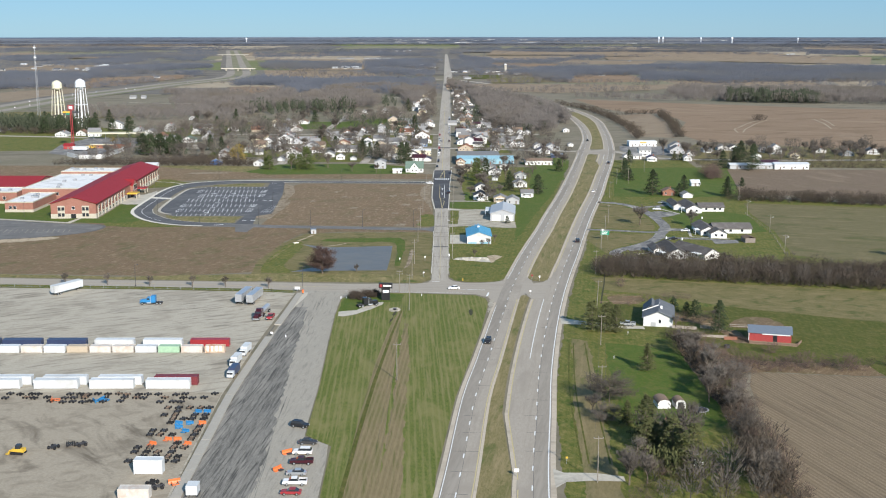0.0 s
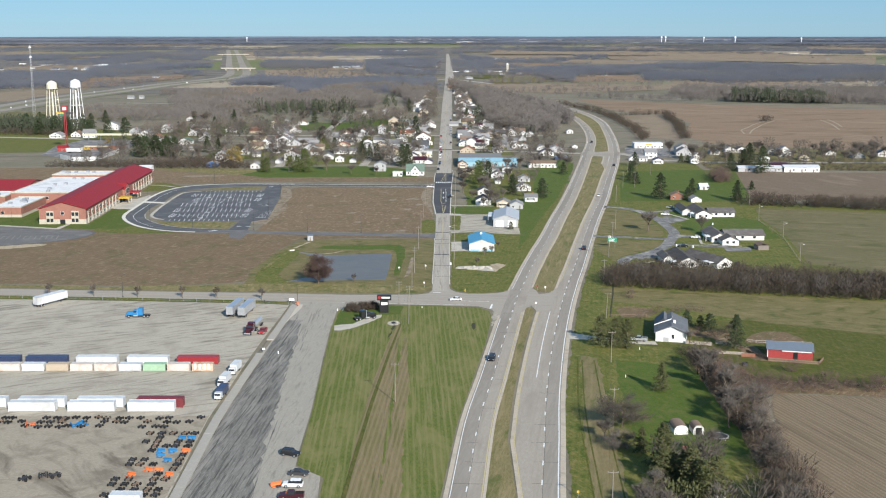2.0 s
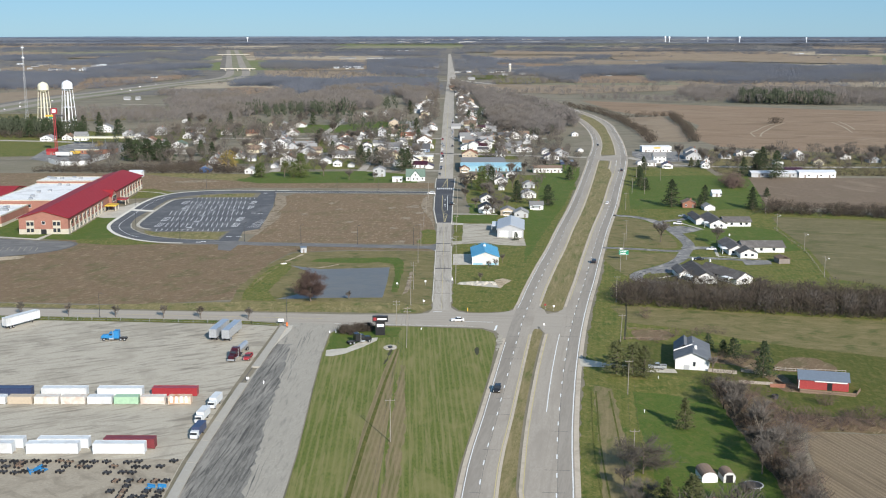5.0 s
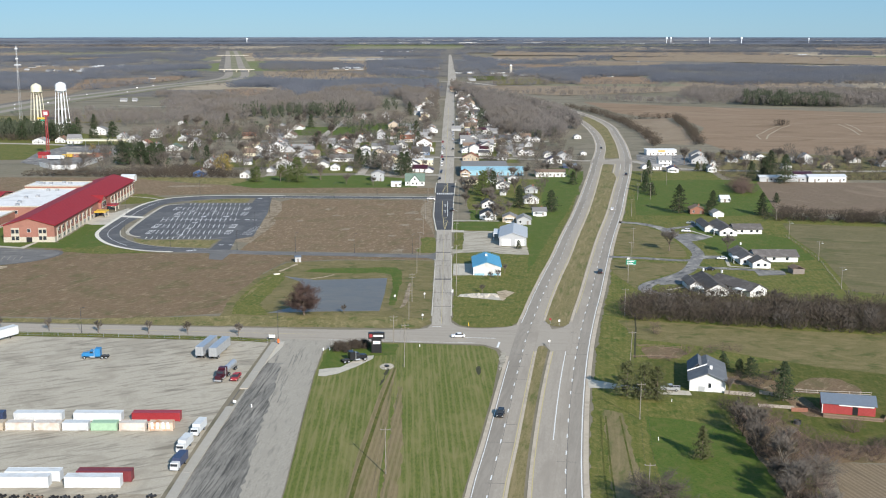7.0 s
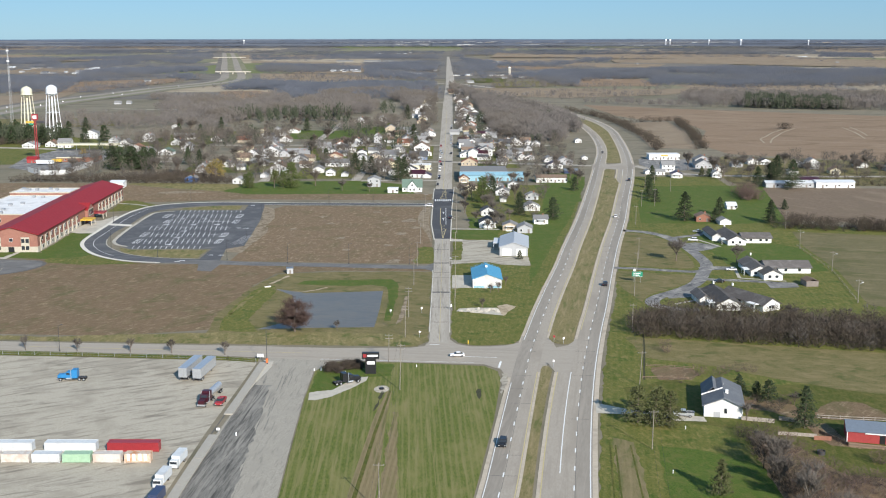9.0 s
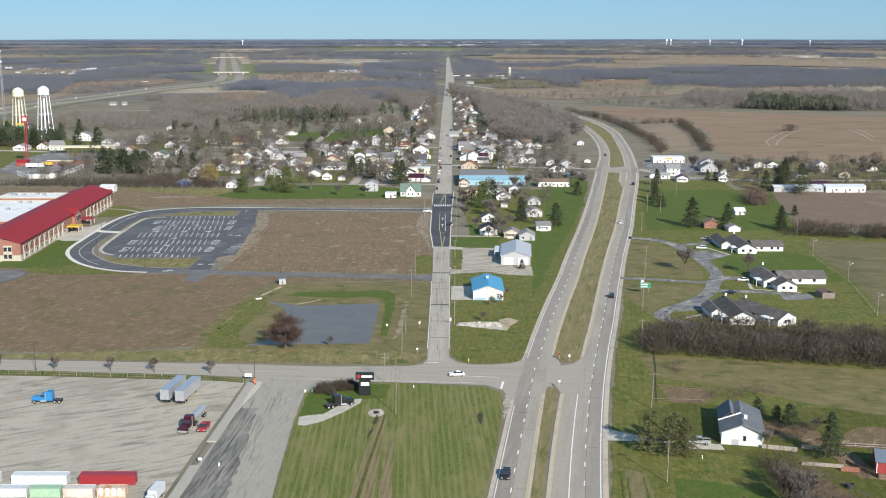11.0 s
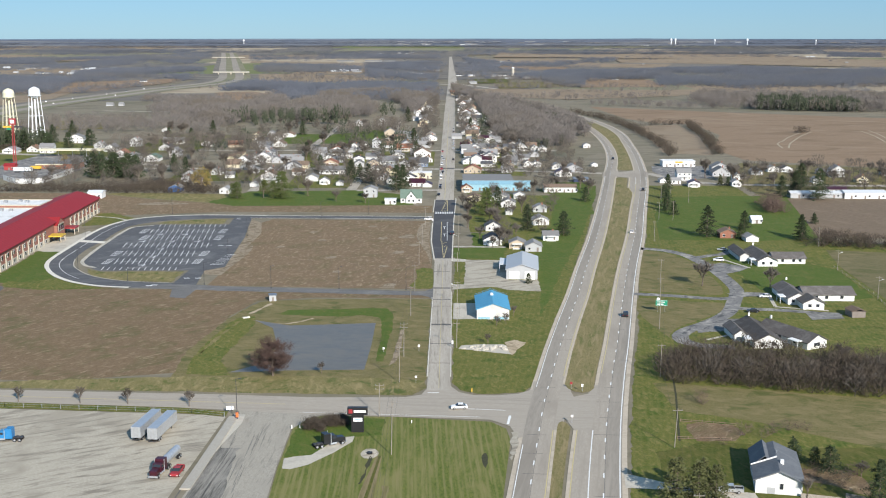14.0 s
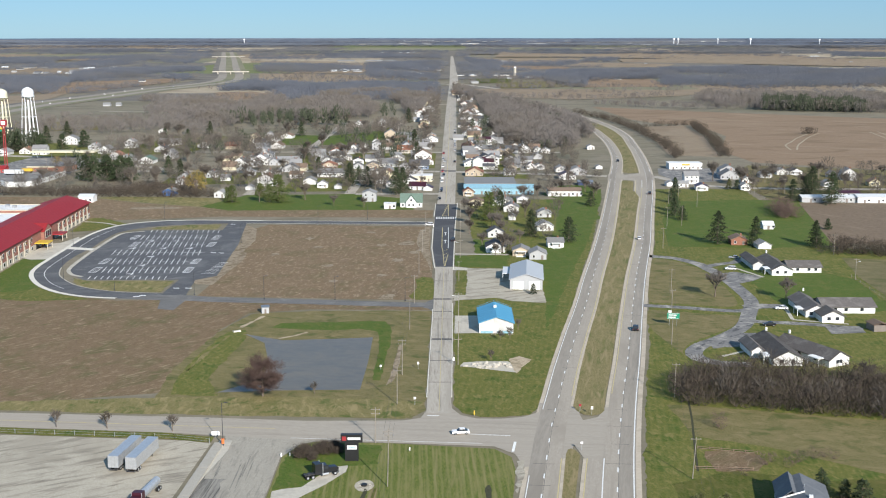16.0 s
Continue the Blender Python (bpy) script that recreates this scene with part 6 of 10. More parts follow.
def house(x, y, w, kind, depth=None, turn=0.0, storeys=None, across=None, group="houses of the town", label=None, far=False, windows=True):
    wallm, roofm, text = WALLS[kind]
    r = random.Random(int(x * 31 + y * 17))
    d = depth or max(5.0, min(13.0, w * r.uniform(0.8, 1.3)))
    st = storeys or (2 if 8 < w < 16 and r.random() < 0.22 else 1)
    hi = 2.55 * st + 0.25 if w > 6.5 else 2.1
    ac = (w > d * 1.15) if across is None else across
    rise = (d if ac else w) * r.uniform(0.2, 0.32) * (0.8 if max(w, d) > 15 else 1)
    ob = thing("house" if w > 6.5 else "shed", label or (text if w > 6.5 else text.replace("house", "garden shed")), "house" if w > 6.5 else "shed", group)
    part("wall", gable(Build(), -w / 2, w / 2, 0, d, -0.1, hi, rise, ac), wallm, ob)
    part("roof", roof_slab(-w / 2, w / 2, 0, d, hi + 0.02, rise, across=ac), roofm, ob)
    if windows and w > 6.5:
        n = max(2, int(w / 3.2))
        for s in range(st):
            for i in range(n):
                wx = -w / 2 + w * (i + 0.5) / n
                if s == 0 and i == n // 2:
                    part("door", Build().box(wx - 0.5, wx + 0.5, -0.08, 0.05, 0.1, 2.15), M_DOOR, ob)
                else:
                    window(ob, wx, 0, 0.95 + 2.6 * s, 1.0, 1.2)
        if not ac and rise > 2.0:
            window(ob, 0, 0, hi + 0.1, 0.8, 0.9)
        if r.random() < 0.55:
            cz = hi + rise + 0.7
            part("chimney", Build().box(w * 0.12, w * 0.12 + 0.7, d * 0.45, d * 0.45 + 0.7, hi - 0.2, cz).box(w * 0.12 - 0.08, w * 0.12 + 0.78, d * 0.45 - 0.08, d * 0.45 + 0.78, cz, cz + 0.15), M_OLDBRICK, ob)
        if r.random() < 0.45:
            pw = w * 0.55
            porch = part("porch", Build().box(-pw / 2, pw / 2, -2.0, -0.02, 0, 0.3).box(-pw / 2 - 0.2, pw / 2 + 0.2, -2.3, 0.05, 2.45, 2.65), M_TRIM, ob)
            for q in (-pw / 2 + 0.15, pw / 2 - 0.15):
                part("post", Build().box(q - 0.08, q + 0.08, -1.95, -1.8, 0.3, 2.45), M_TRIM, porch)
    elif w <= 6.5:
        part("door", Build().box(-w * 0.18, w * 0.18, -0.06, 0.05, 0.05, 1.95), M_TRIM, ob)
    ob.matrix_basis = pose(x, y, 0, 0, 0, turn)
    return ob


for x, y, w, k in [(-386, 1143, 12, "w"), (-369, 1153, 10, "b"), (-353, 1144, 12, "w"), (-358, 1239, 14, "w"), (-321, 1192, 10, "g"), (-277, 1108, 13, "r"), (-301, 1158, 12, "w"), (-292, 1207, 10, "w"), (-244, 1080, 12, "e"), (-265, 1092, 14, "w"), (-261, 1229, 20, "w"), (-254, 1168, 12, "d"),
                   (-233, 1113, 9, "w"), (-224, 1208, 12, "b"), (-172, 989, 9, "w"), (-146, 888, 7, "w"), (-301, 1362, 8, "w")]:
    house(x, y, w, k, turn=rng.uniform(-6, 6))
for x, y, w, k in [(-165, 1064, 12, "w"), (-162, 1100, 7, "g"), (-149, 1080, 14, "g"), (-129, 1080, 18, "w"), (-119, 1024, 13, "g"), (-132, 996, 9, "w"), (-125, 943, 12, "b"), (-133, 923, 5, "w"), (-92, 1042, 13, "o"), (-86, 996, 19, "w"), (-85, 935, 7, "w"), (-74, 929, 5, "w"), (-84, 1178, 10, "w"),
                   (-83, 1101, 8, "w"), (-72, 1080, 9, "d"), (-69, 1042, 8, "g"), (-58, 1049, 9, "t"), (-46, 1057, 15, "w")]:
    house(x, y, w, k, turn=rng.uniform(-5, 5))
for x, y, w, k in [(-44, 1007, 12, "g"), (-41, 1101, 10, "w"), (-33, 1042, 8, "w"), (-22, 1042, 15, "s"), (-20, 924, 11, "m"), (-13, 921, 6, "m"), (-55, 1006, 8, "w"), (-46, 958, 8, "w"), (-100, 1444, 13, "w"), (-74, 1452, 9, "w"), (-68, 1241, 7, "w"), (-64, 1193, 9, "g"),
                   (-37, 1193, 13, "g"), (-28, 1169, 11, "d")]:
    house(x, y, w, k, turn=rng.uniform(-5, 5), storeys=1 if y < 860 else None)
for x, y, w, k in [(18, 853, 9, "y"), (34, 853, 12, "w"), (47, 865, 7, "w"), (38, 829, 9, "w"), (37, 800, 4, "w"), (56, 810, 8, "w"), (52.7, 764, 9, "w"), (25.7, 745, 8.2, "d"), (23.8, 704, 9.2, "d"), (67, 1169, 14, "w"), (80, 1169, 7, "w"), (86, 1160, 8, "w"), (65, 1043, 7, "w"), (72, 1043, 7, "w"), (87, 1025, 9, "w"),
                   (97, 1007, 14, "g"), (87, 981, 12, "m"), (35.5, 695, 8, "t"), (54, 717, 7.8, "w"), (42.9, 687, 7.9, "g"), (14, 897, 6.8, "o")]:
    house(x, y, w, k, turn=rng.uniform(-5, 5), storeys=1)
for x, y, w, k in [(19, 1061, 11, "w"), (29, 1069, 16, "m"), (24, 1145, 12, "g"), (28, 1247, 15, "w"), (20, 1209, 9, "o"), (20, 1000, 13, "o"), (38, 1169, 15, "t"), (42, 1247, 12, "w"), (130, 1194, 6.6, "w"), (118, 1043, 5, "w"), (30, 1421, 12, "w"), (39, 1527, 15, "d"), (33, 1621, 14, "w"), (51, 1501, 9, "w"), (32, 1337, 11, "w")]:
    house(x, y, w, k, turn=rng.uniform(-5, 5))
for x, y, w, k in [(172, 960, 10, "w"), (162, 939, 6.6, "w"), (171, 922, 8, "m"), (154, 944, 5, "w"), (211, 960, 7, "w"), (201, 925, 6.6, "w"), (233, 991, 9, "g"), (250, 1008, 9, "w"), (260, 1008, 9, "d"), (282, 992, 7, "w"), (288, 976, 10, "w"), (295, 945, 8, "y"), (262, 940, 7, "w"), (204, 982, 13, "g"), (330, 985, 9, "w"),
                   (345, 960, 10, "g"), (372, 975, 11, "w"), (146, 724, 8, "p"), (156, 714, 6.4, "w")]:
    house(x, y, w, k, turn=rng.uniform(-5, 5))
house(-48.6, 871, 8.6, "g", depth=9, storeys=2, across=False, label="tall grey cottage with a steep gable")
house(-181, 897, 8.4, "q", depth=9, storeys=1, across=False, label="bright blue house with a grey roof")


def green_house():
    ob = thing("house", "white house with a steep green roof and front gable", "house", "houses of the town", at=(-21.5, 847.5, 0))
    part("wall", gable(Build(), -6.6, 6.6, 0, 8.5, -0.1, 3.2, 4.6, True), M_WHITEWALL, ob)
    part("roof", roof_slab(-6.6, 6.6, 0, 8.5, 3.25, 4.6, 0.2, 0.35, True), M_GREENROOF, ob)
    bay = part("front_gable", gable(Build(), -3.0, 3.0, -1.6, 4.0, -0.1, 3.6, 3.7), M_WHITEWALL, ob)
    part("roof", roof_slab(-3.0, 3.0, -1.6, 4.0, 3.65, 3.7, 0.2, 0.3), M_GREENROOF, bay)
    for x, y in ((-5, 0), (5, 0), (-1.3, -1.6), (1.3, -1.6)):
        window(ob, x, y, 1.0, 1.0, 1.3)
    window(ob, 0, -1.6, 4.0, 1.0, 1.3)


green_house()
# more small houses between the named ones
mid_rng = random.Random(17)
taken = [(o.location.x, o.location.y) for o in bpy.data.objects if o.parent is None and o.name.startswith(("house", "shed"))]
for i in range(260):
    x = mid_rng.uniform(-190, -14) if i % 3 else mid_rng.uniform(15, 95)
    y = mid_rng.uniform(925, 1330)
    if min(math.hypot(x - a, (y - b) * 0.7) for a, b in taken) < 12.5 or abs(x + 128) < 7 or abs(x + 62) < 7 or (10 < x < 64 and y < 975) or abs(y - 1027) < 6 or abs(y - 1169) < 6 or (-160 < x < -55 and y > 1205) or (x > 0 and x > 25 + (y - 925) * 0.3):
        continue
    taken.append((x, y))
    house(x, y, mid_rng.uniform(6.8, 12), mid_rng.choice("wwwgggtdbbyc"), turn=mid_rng.uniform(-4, 4) + mid_rng.choice((0, 90)), storeys=1, windows=y < 1080)
# the farther rows of the town, along its streets
far_rng = random.Random(5)
for i in range(120):
    y = far_rng.uniform(1060, 2150)
    side = far_rng.choice((-1, 1))
    x = side * far_rng.choice((20, 22, 40, 58, 78, 100, 150, 190)) + far_rng.uniform(-4, 4) + 3
    if side > 0 and (x > 70 or (x > 45 and y > 1250)):
        x = 22 + far_rng.uniform(0, 14)
    if side < 0 and y > 1330:
        x = -22 - far_rng.uniform(0, 22)
    house(x, y, far_rng.uniform(8, 14), far_rng.choice("wwwwwbgdtmyro"), turn=far_rng.uniform(-4, 4) + far_rng.choice((0, 0, 90)), storeys=1 if far_rng.random() < 0.75 else 2, windows=y < 1300)
# farms, sheds and warehouses far out
def far_building(x, y, w, dp, hh, wallm, roofm, label="small white building far off among fields"):
    px, py, pz, k = warp(x, y)
    ob = thing("farm_building", label, "building", "distant buildings", at=(px, py, pz))
    part("wall", gable(Build(), -w * k / 2, w * k / 2, 0, dp * k, -2 * k, hh * k * 0.52, hh * k * 0.48, True), wallm, ob)
    part("roof", roof_slab(-w * k / 2, w * k / 2, 0, dp * k, hh * k * 0.52 + 0.02, hh * k * 0.48, 0.2 * k, 0.4 * k, True), roofm, ob)


for x, y, w in [(-380, 4430, 64), (-275, 4430, 62), (-215, 4430, 40), (-245, 3260, 24), (-165, 3040, 46), (-115, 2960, 28), (-160, 3955, 24), (-100, 3635, 18), (-30, 3360, 16), (115, 2960, 10), (140, 2780, 12), (185, 2815, 18), (55, 2560, 16), (1605, 6345, 40), (1685, 6345, 24), (1660, 6000, 20), (605, 6530, 18),
                (-3690, 9705, 60), (-2935, 8240, 50), (-1010, 3630, 16), (-910, 3170, 12), (-928, 3190, 10), (-1055, 3460, 9), (-1040, 3125, 12), (-1062, 3110, 10), (-1235, 3570, 14), (-492, 1805, 10), (-476, 1808, 7), (-405, 1750, 9), (1080, 5690, 20), (-85, 2475, 9), (-105, 2395, 14), (-92, 2400, 10)]:
    far_building(x, y, w, max(8, min(30, w * 0.5)), 5.0 if w < 40 else 6.0, far_rng.choice((M_WHITEWALL, M_GREYWALL, M_GREYWALL)), M_GREYROOF)
px, py, pz, k = warp(163, 2985)
silo = thing("farm_silo", "tall pale concrete silo beside a barn", "silo", at=(px, py, pz))
part("shaft", Build().lathe([(3.4 * k, -2), (3.4 * k, 20 * k)], 14), M_CONC, silo)
part("dome", Build().lathe([(3.5 * k, 20 * k), (2.6 * k, 22 * k), (0.3 * k, 23 * k)], 14), M_TOWERW, silo)
hamlets = random.Random(8)
for cx, cy, n, wide in ((-930, 3220, 7, 60), (-980, 3480, 8, 90), (-1040, 3120, 7, 60), (-1210, 3520, 5, 70), (-280, 3290, 5, 40), (-140, 3060, 7, 50), (-90, 3540, 5, 40), (110, 2980, 5, 30), (1700, 6400, 10, 160), (1780, 6150, 8, 140), (1560, 5270, 4, 60), (-500, 6000, 6, 140), (-230, 6250, 7, 130), (160, 4300, 6, 90)):
    for _ in range(n):
        hx, hy = cx + hamlets.gauss(0, wide), cy + hamlets.gauss(0, wide * 0.6)
        if open_ground(hx, hy):
            far_building(hx, hy, hamlets.uniform(9, 22), hamlets.uniform(8, 12), hamlets.uniform(5, 7), hamlets.choice((M_WHITEWALL, M_WHITEWALL, M_TANWALL, M_GREYWALL)), hamlets.choice((M_GREYROOF, M_WHITEROOF, M_DARKROOF)))
for i in range(62):
    d = far_rng.uniform(9500, 19000)
    a = far_rng.gauss(0.02, 0.05) if i % 4 else far_rng.uniform(0.12, 0.35)
    far_building(d * math.sin(a), 85 + d * math.cos(a), far_rng.uniform(20, 130), 40, far_rng.uniform(5, 9), far_rng.choice((M_WHITEWALL, M_WHITEWALL, M_GREYWALL, M_TANWALL)), M_GREYROOF, "pale warehouse in the town on the horizon")
for i in range(34):
    d, a = far_rng.uniform(2600, 7500), far_rng.uniform(-0.36, 0.36)
    if open_ground(d * math.sin(a), 85 + d * math.cos(a)):
        far_building(d * math.sin(a), 85 + d * math.cos(a), far_rng.uniform(7, 16), 8, 5.5, far_rng.choice((M_WHITEWALL, M_TANWALL, M_GREYWALL)), far_rng.choice((M_GREYROOF, M_DARKROOF)))


# ---- the school ----
def school_wing():
    ob = thing("school_wing", "long brick school wing with a red sheet-metal roof", "school", at=(-209.5, 633.4, 0), turn=2.6)
    w, d, hi, rise = 25.3, 176.0, 8.6, 3.6
    part("wall", gable(Build(), -w / 2, w / 2, 0, d, -0.1, hi, rise), M_BRICK, ob)
    part("base_course", Build().box(-w / 2 - 0.1, w / 2 + 0.1, -0.1, d, -0.1, 2.7), M_STONE, ob, "pale cast-stone lower course")
    part("roof", roof_slab(-w / 2, w / 2, 0, d, hi + 0.05, rise, 0.3, 0.9), M_REDROOF, ob, "red standing-seam roof")
    for x in (-6.8, 6.8):
        bay = part("stone_bay", Build().box(x - 2.0, x + 2.0, -0.35, 0.1, 0, 7.3), M_STONE, ob)
        for z in (1.2, 4.6):
            part("pane", Build().box(x + 0.25, x + 1.8, -0.42, -0.3, z, z + 1.9), M_GLASS, bay)
            part("pane", Build().box(x - 1.8, x - 0.25, -0.42, -0.3, z, z + 1.9), M_GLASS, bay)
    part("door", Build().box(-1.4, 1.4, -0.25, 0.1, 0, 2.6), M_BLACK, ob)
    window(ob, 0, -0.05, 5.2, 1.6, 1.6)
    for i in range(22):
        y = 4.5 + i * 7.9
        if 74 < y < 108:
            continue
        pil = part("pilaster", Build().box(w / 2 - 0.1, w / 2 + 0.45, y - 0.6, y + 0.6, 0, 6.6), M_STONE, ob)
        part("pane", Build().box(w / 2, w / 2 + 0.5, y - 0.4, y + 0.4, 4.2, 6.2), M_GLASS, pil)
        window(ob, w / 2, y + 3.4, 4.6, 1.8, 2.0, "e")
        window(ob, w / 2 + 0.1, y + 3.4, 0.9, 1.8, 1.5, "e")
    # one cross gable, with an entrance canopy on either side of it
    y = 92.5
    g = part("cross_gable", gable(Build(), w / 2 - 6, w / 2 + 1.6, y - 6.5, y + 6.5, 0, 7.2, 3.1, True), M_BRICK, ob)
    part("gable_roof", roof_slab(w / 2 - 6, w / 2 + 1.6, y - 6.5, y + 6.5, 7.25, 3.1, 0.25, 0.3, True), M_REDROOF, g)
    part("gable_window", Build().box(w / 2 + 1.5, w / 2 + 1.75, y - 4.5, y + 4.5, 3.6, 7.4), M_STONE, g)
    for q in (-3, 0, 3):
        part("pane", Build().box(w / 2 + 1.7, w / 2 + 1.8, y + q - 1.2, y + q + 1.2, 4.0, 7.0), M_GLASS, g)
    for q, c, words in ((-13, M_YELPAINT, "bright yellow entrance canopy"), (12, M_RED, "bright red entrance canopy")):
        cn = part("canopy", Build().box(w / 2, w / 2 + 6.5, y + q - 4, y + q + 4, 3.0, 3.6), c, ob, words)
        for e in (-3.6, 3.6):
            part("post", Build().box(w / 2 + 5.9, w / 2 + 6.3, y + q + e - 0.2, y + q + e + 0.2, 0, 3.0), M_STONE, cn)
        part("door", Build().box(w / 2 - 0.1, w / 2 + 0.3, y + q - 2.2, y + q + 2.2, 0, 2.6), M_BLACK, ob)


school_wing()


def brick_block(name, x0, x1, y0, y1, hi, label, panes, roofm=M_FLATROOF):
    ob = thing(name, label, "school", at=((x0 + x1) / 2, y0, 0))
    w, d = x1 - x0, y1 - y0
    part("wall", Build().box(-w / 2, w / 2, 0, d, -0.1, hi), M_BRICK, ob)
    part("base_course", Build().box(-w / 2 - 0.1, w / 2 + 0.1, -0.1, d, -0.1, 1.6), M_STONE, ob)
    part("parapet", Build().box(-w / 2 - 0.15, w / 2 + 0.15, -0.15, 0.3, hi, hi + 0.6).box(-w / 2 - 0.15, w / 2 + 0.15, d - 0.3, d + 0.15, hi, hi + 0.6).box(-w / 2 - 0.15, -w / 2 + 0.3, 0.3, d - 0.3, hi, hi + 0.6).box(w / 2 - 0.3, w / 2 + 0.15, 0.3, d - 0.3, hi, hi + 0.6), M_STONE, ob)
    part("roof", Build().box(-w / 2 + 0.3, w / 2 - 0.3, 0.3, d - 0.3, hi, hi + 0.2), roofm, ob, "white flat roof membrane")
    for x, z in panes:
        window(ob, x, 0, z, 1.6, 1.8)
    for i in range(6):
        u, v = rng.uniform(-w / 2 + 3, w / 2 - 3), rng.uniform(3, d - 3)
        part("roof_unit", Build().box(u - 1, u + 1, v - 1, v + 1, hi + 0.2, hi + 1.4), M_STEEL, ob)
    return ob


brick_block("school_hall", -262, -221, 697.5, 771, 8.0, "flat-roofed brick school hall with a white roof", [(-10, 4.2), (-7, 4.2), (-1.5, 4.2), (1.5, 4.2), (11, 4.2), (14, 4.2)])
brick_block("school_stage", -262, -226, 771.5, 792, 9.6, "raised brick hall stage with a white flat roof", [])
brick_block("school_annex", -257, -240.5, 656, 697, 5.6, "low brick school annex with a white roof", [(-5, 1.8), (-2.5, 1.8)])
brick_block("school_link", -330, -262.5, 690, 712, 6.8, "brick link building with a white flat roof", [(10, 2.5), (26, 2.5)])


def school_back():
    ob = thing("school_back_wing", "red-roofed brick school gymnasium", "school", at=(-305, 716, 0))
    part("wall", gable(Build(), -42, 42, 0, 52, -0.1, 6.2, 4.2, True), M_BRICK, ob)
    part("roof", roof_slab(-42, 42, 0, 52, 6.25, 4.2, 0.3, 0.9, True), M_REDROOF, ob)


school_back()


# ---- shops and larger buildings ----
def blue_shop():
    ob = thing("blue_roofed_shop", "white metal shop with a bright blue roof", "shop", at=(18.1, 555.3, 0))
    w, d, hi, rise = 11.9, 22, 3.8, 2.1
    part("wall", gable(Build(), -w / 2, w / 2, 0, d, -0.1, hi, rise), M_WHITEWALL, ob)
    part("roof", roof_slab(-w / 2, w / 2, 0, d, hi + 0.02, rise, 0.2, 0.5), M_BLUEROOF, ob, "bright blue ribbed metal roof")
    for y in range(0, 25, 3):
        for s in (-1, 1):
            part("roof_rib", Build().add([(0, y - 0.05, hi + rise + 0.24), (s * (w / 2 + 0.45), y - 0.05, hi + 0.08), (s * (w / 2 + 0.45), y + 0.05, hi + 0.08), (0, y + 0.05, hi + rise + 0.24), (0, y - 0.05, hi + rise + 0.31), (s * (w / 2 + 0.45), y - 0.05, hi + 0.15), (s * (w / 2 + 0.45), y + 0.05, hi + 0.15), (0, y + 0.05, hi + rise + 0.31)], [(4, 5, 6, 7), (0, 1, 5, 4), (3, 2, 6, 7)]), M_BLUEROOF, ob)
    part("wainscot", Build().box(-w / 2 + 0.4, -1.2, -0.08, 0.05, 0, 0.9), M_PALEBLUE, ob)
    part("wainscot", Build().box(0.3, w / 2 - 0.4, -0.08, 0.05, 0, 0.9), M_PALEBLUE, ob)
    part("roof_vent", Build().box(-0.5, 0.5, 13.5, 14.5, hi + rise, hi + rise + 0.9), M_TRIM, ob)
    part("corner_trim", Build().box(-w / 2 - 0.06, -w / 2 + 0.2, -0.06, 0.2, 0, hi), M_TRIM, ob)
    part("door", Build().box(-w / 2 - 0.06, -w / 2 + 0.05, 8, 9.2, 0, 2.2), M_DOOR, ob)
    for x in (-2, 1, 4):
        part("bench", Build().box(x, x + 1.8, -2.6, -2.2, 0.4, 0.5).box(x + 0.1, x + 0.2, -2.55, -2.25, 0, 0.4).box(x + 1.6, x + 1.7, -2.55, -2.25, 0, 0.4), M_PLANK, ob)


def white_shop():
    ob = thing("workshop", "pale metal workshop with two white garage doors", "workshop", at=(33.2, 624.3, 0), turn=-4)
    w, d, hi, rise = 13.4, 30, 4.3, 2.2
    part("wall", gable(Build(), -w / 2, w / 2, 0, d, -0.1, hi, rise), M_GREYWALL, ob)
    part("roof", roof_slab(-w / 2, w / 2, 0, d, hi + 0.02, rise, 0.2, 0.5), M_SHEETGREY, ob, "pale grey ribbed metal roof")
    for x in (-3.3, 3.4):
        door = part("garage_door", Build().box(x - 2.2, x + 2.2, -0.1, 0.05, 0, 3.5), M_TRIM, ob)
        for z in (0.9, 1.7, 2.6):
            part("panel_joint", Build().box(x - 2.15, x + 2.15, -0.12, -0.09, z, z + 0.06), M_STEEL, door)
    part("lean_to", Build().box(-w / 2 - 3.5, -w / 2, 16, 30, 3.1, 3.4).box(-w / 2 - 3.4, -w / 2 - 3.2, 16.2, 16.5, 0, 3.1).box(-w / 2 - 3.4, -w / 2 - 3.2, 29.5, 29.8, 0, 3.1), M_WHITEROOF, ob)


blue_shop()
white_shop()


def long_block(name, x0, x1, y, d, hi, wallm, roofm, label, rise=0.0, category="building", doors=3):
    ob = thing(name, label, category, at=((x0 + x1) / 2, y, 0))
    w = x1 - x0
    if rise:
        part("wall", gable(Build(), -w / 2, w / 2, 0, d, -0.1, hi, rise, True), wallm, ob)
        part("roof", roof_slab(-w / 2, w / 2, 0, d, hi + 0.02, rise, 0.2, 0.5, True), roofm, ob)
    else:
        part("wall", Build().box(-w / 2, w / 2, 0, d, -0.1, hi), wallm, ob)
        part("roof", Build().box(-w / 2 - 0.3, w / 2 + 0.3, -0.3, d + 0.3, hi, hi + 0.35), roofm, ob)
    for i in range(doors):
        x = -w / 2 + w * (i + 0.5) / doors
        part("door", Build().box(x - 0.6, x + 0.6, -0.07, 0.05, 0, 2.1), M_DOOR, ob)
        window(ob, x + 2.6, 0, 1.1, 1.3, 1.1)
    return ob


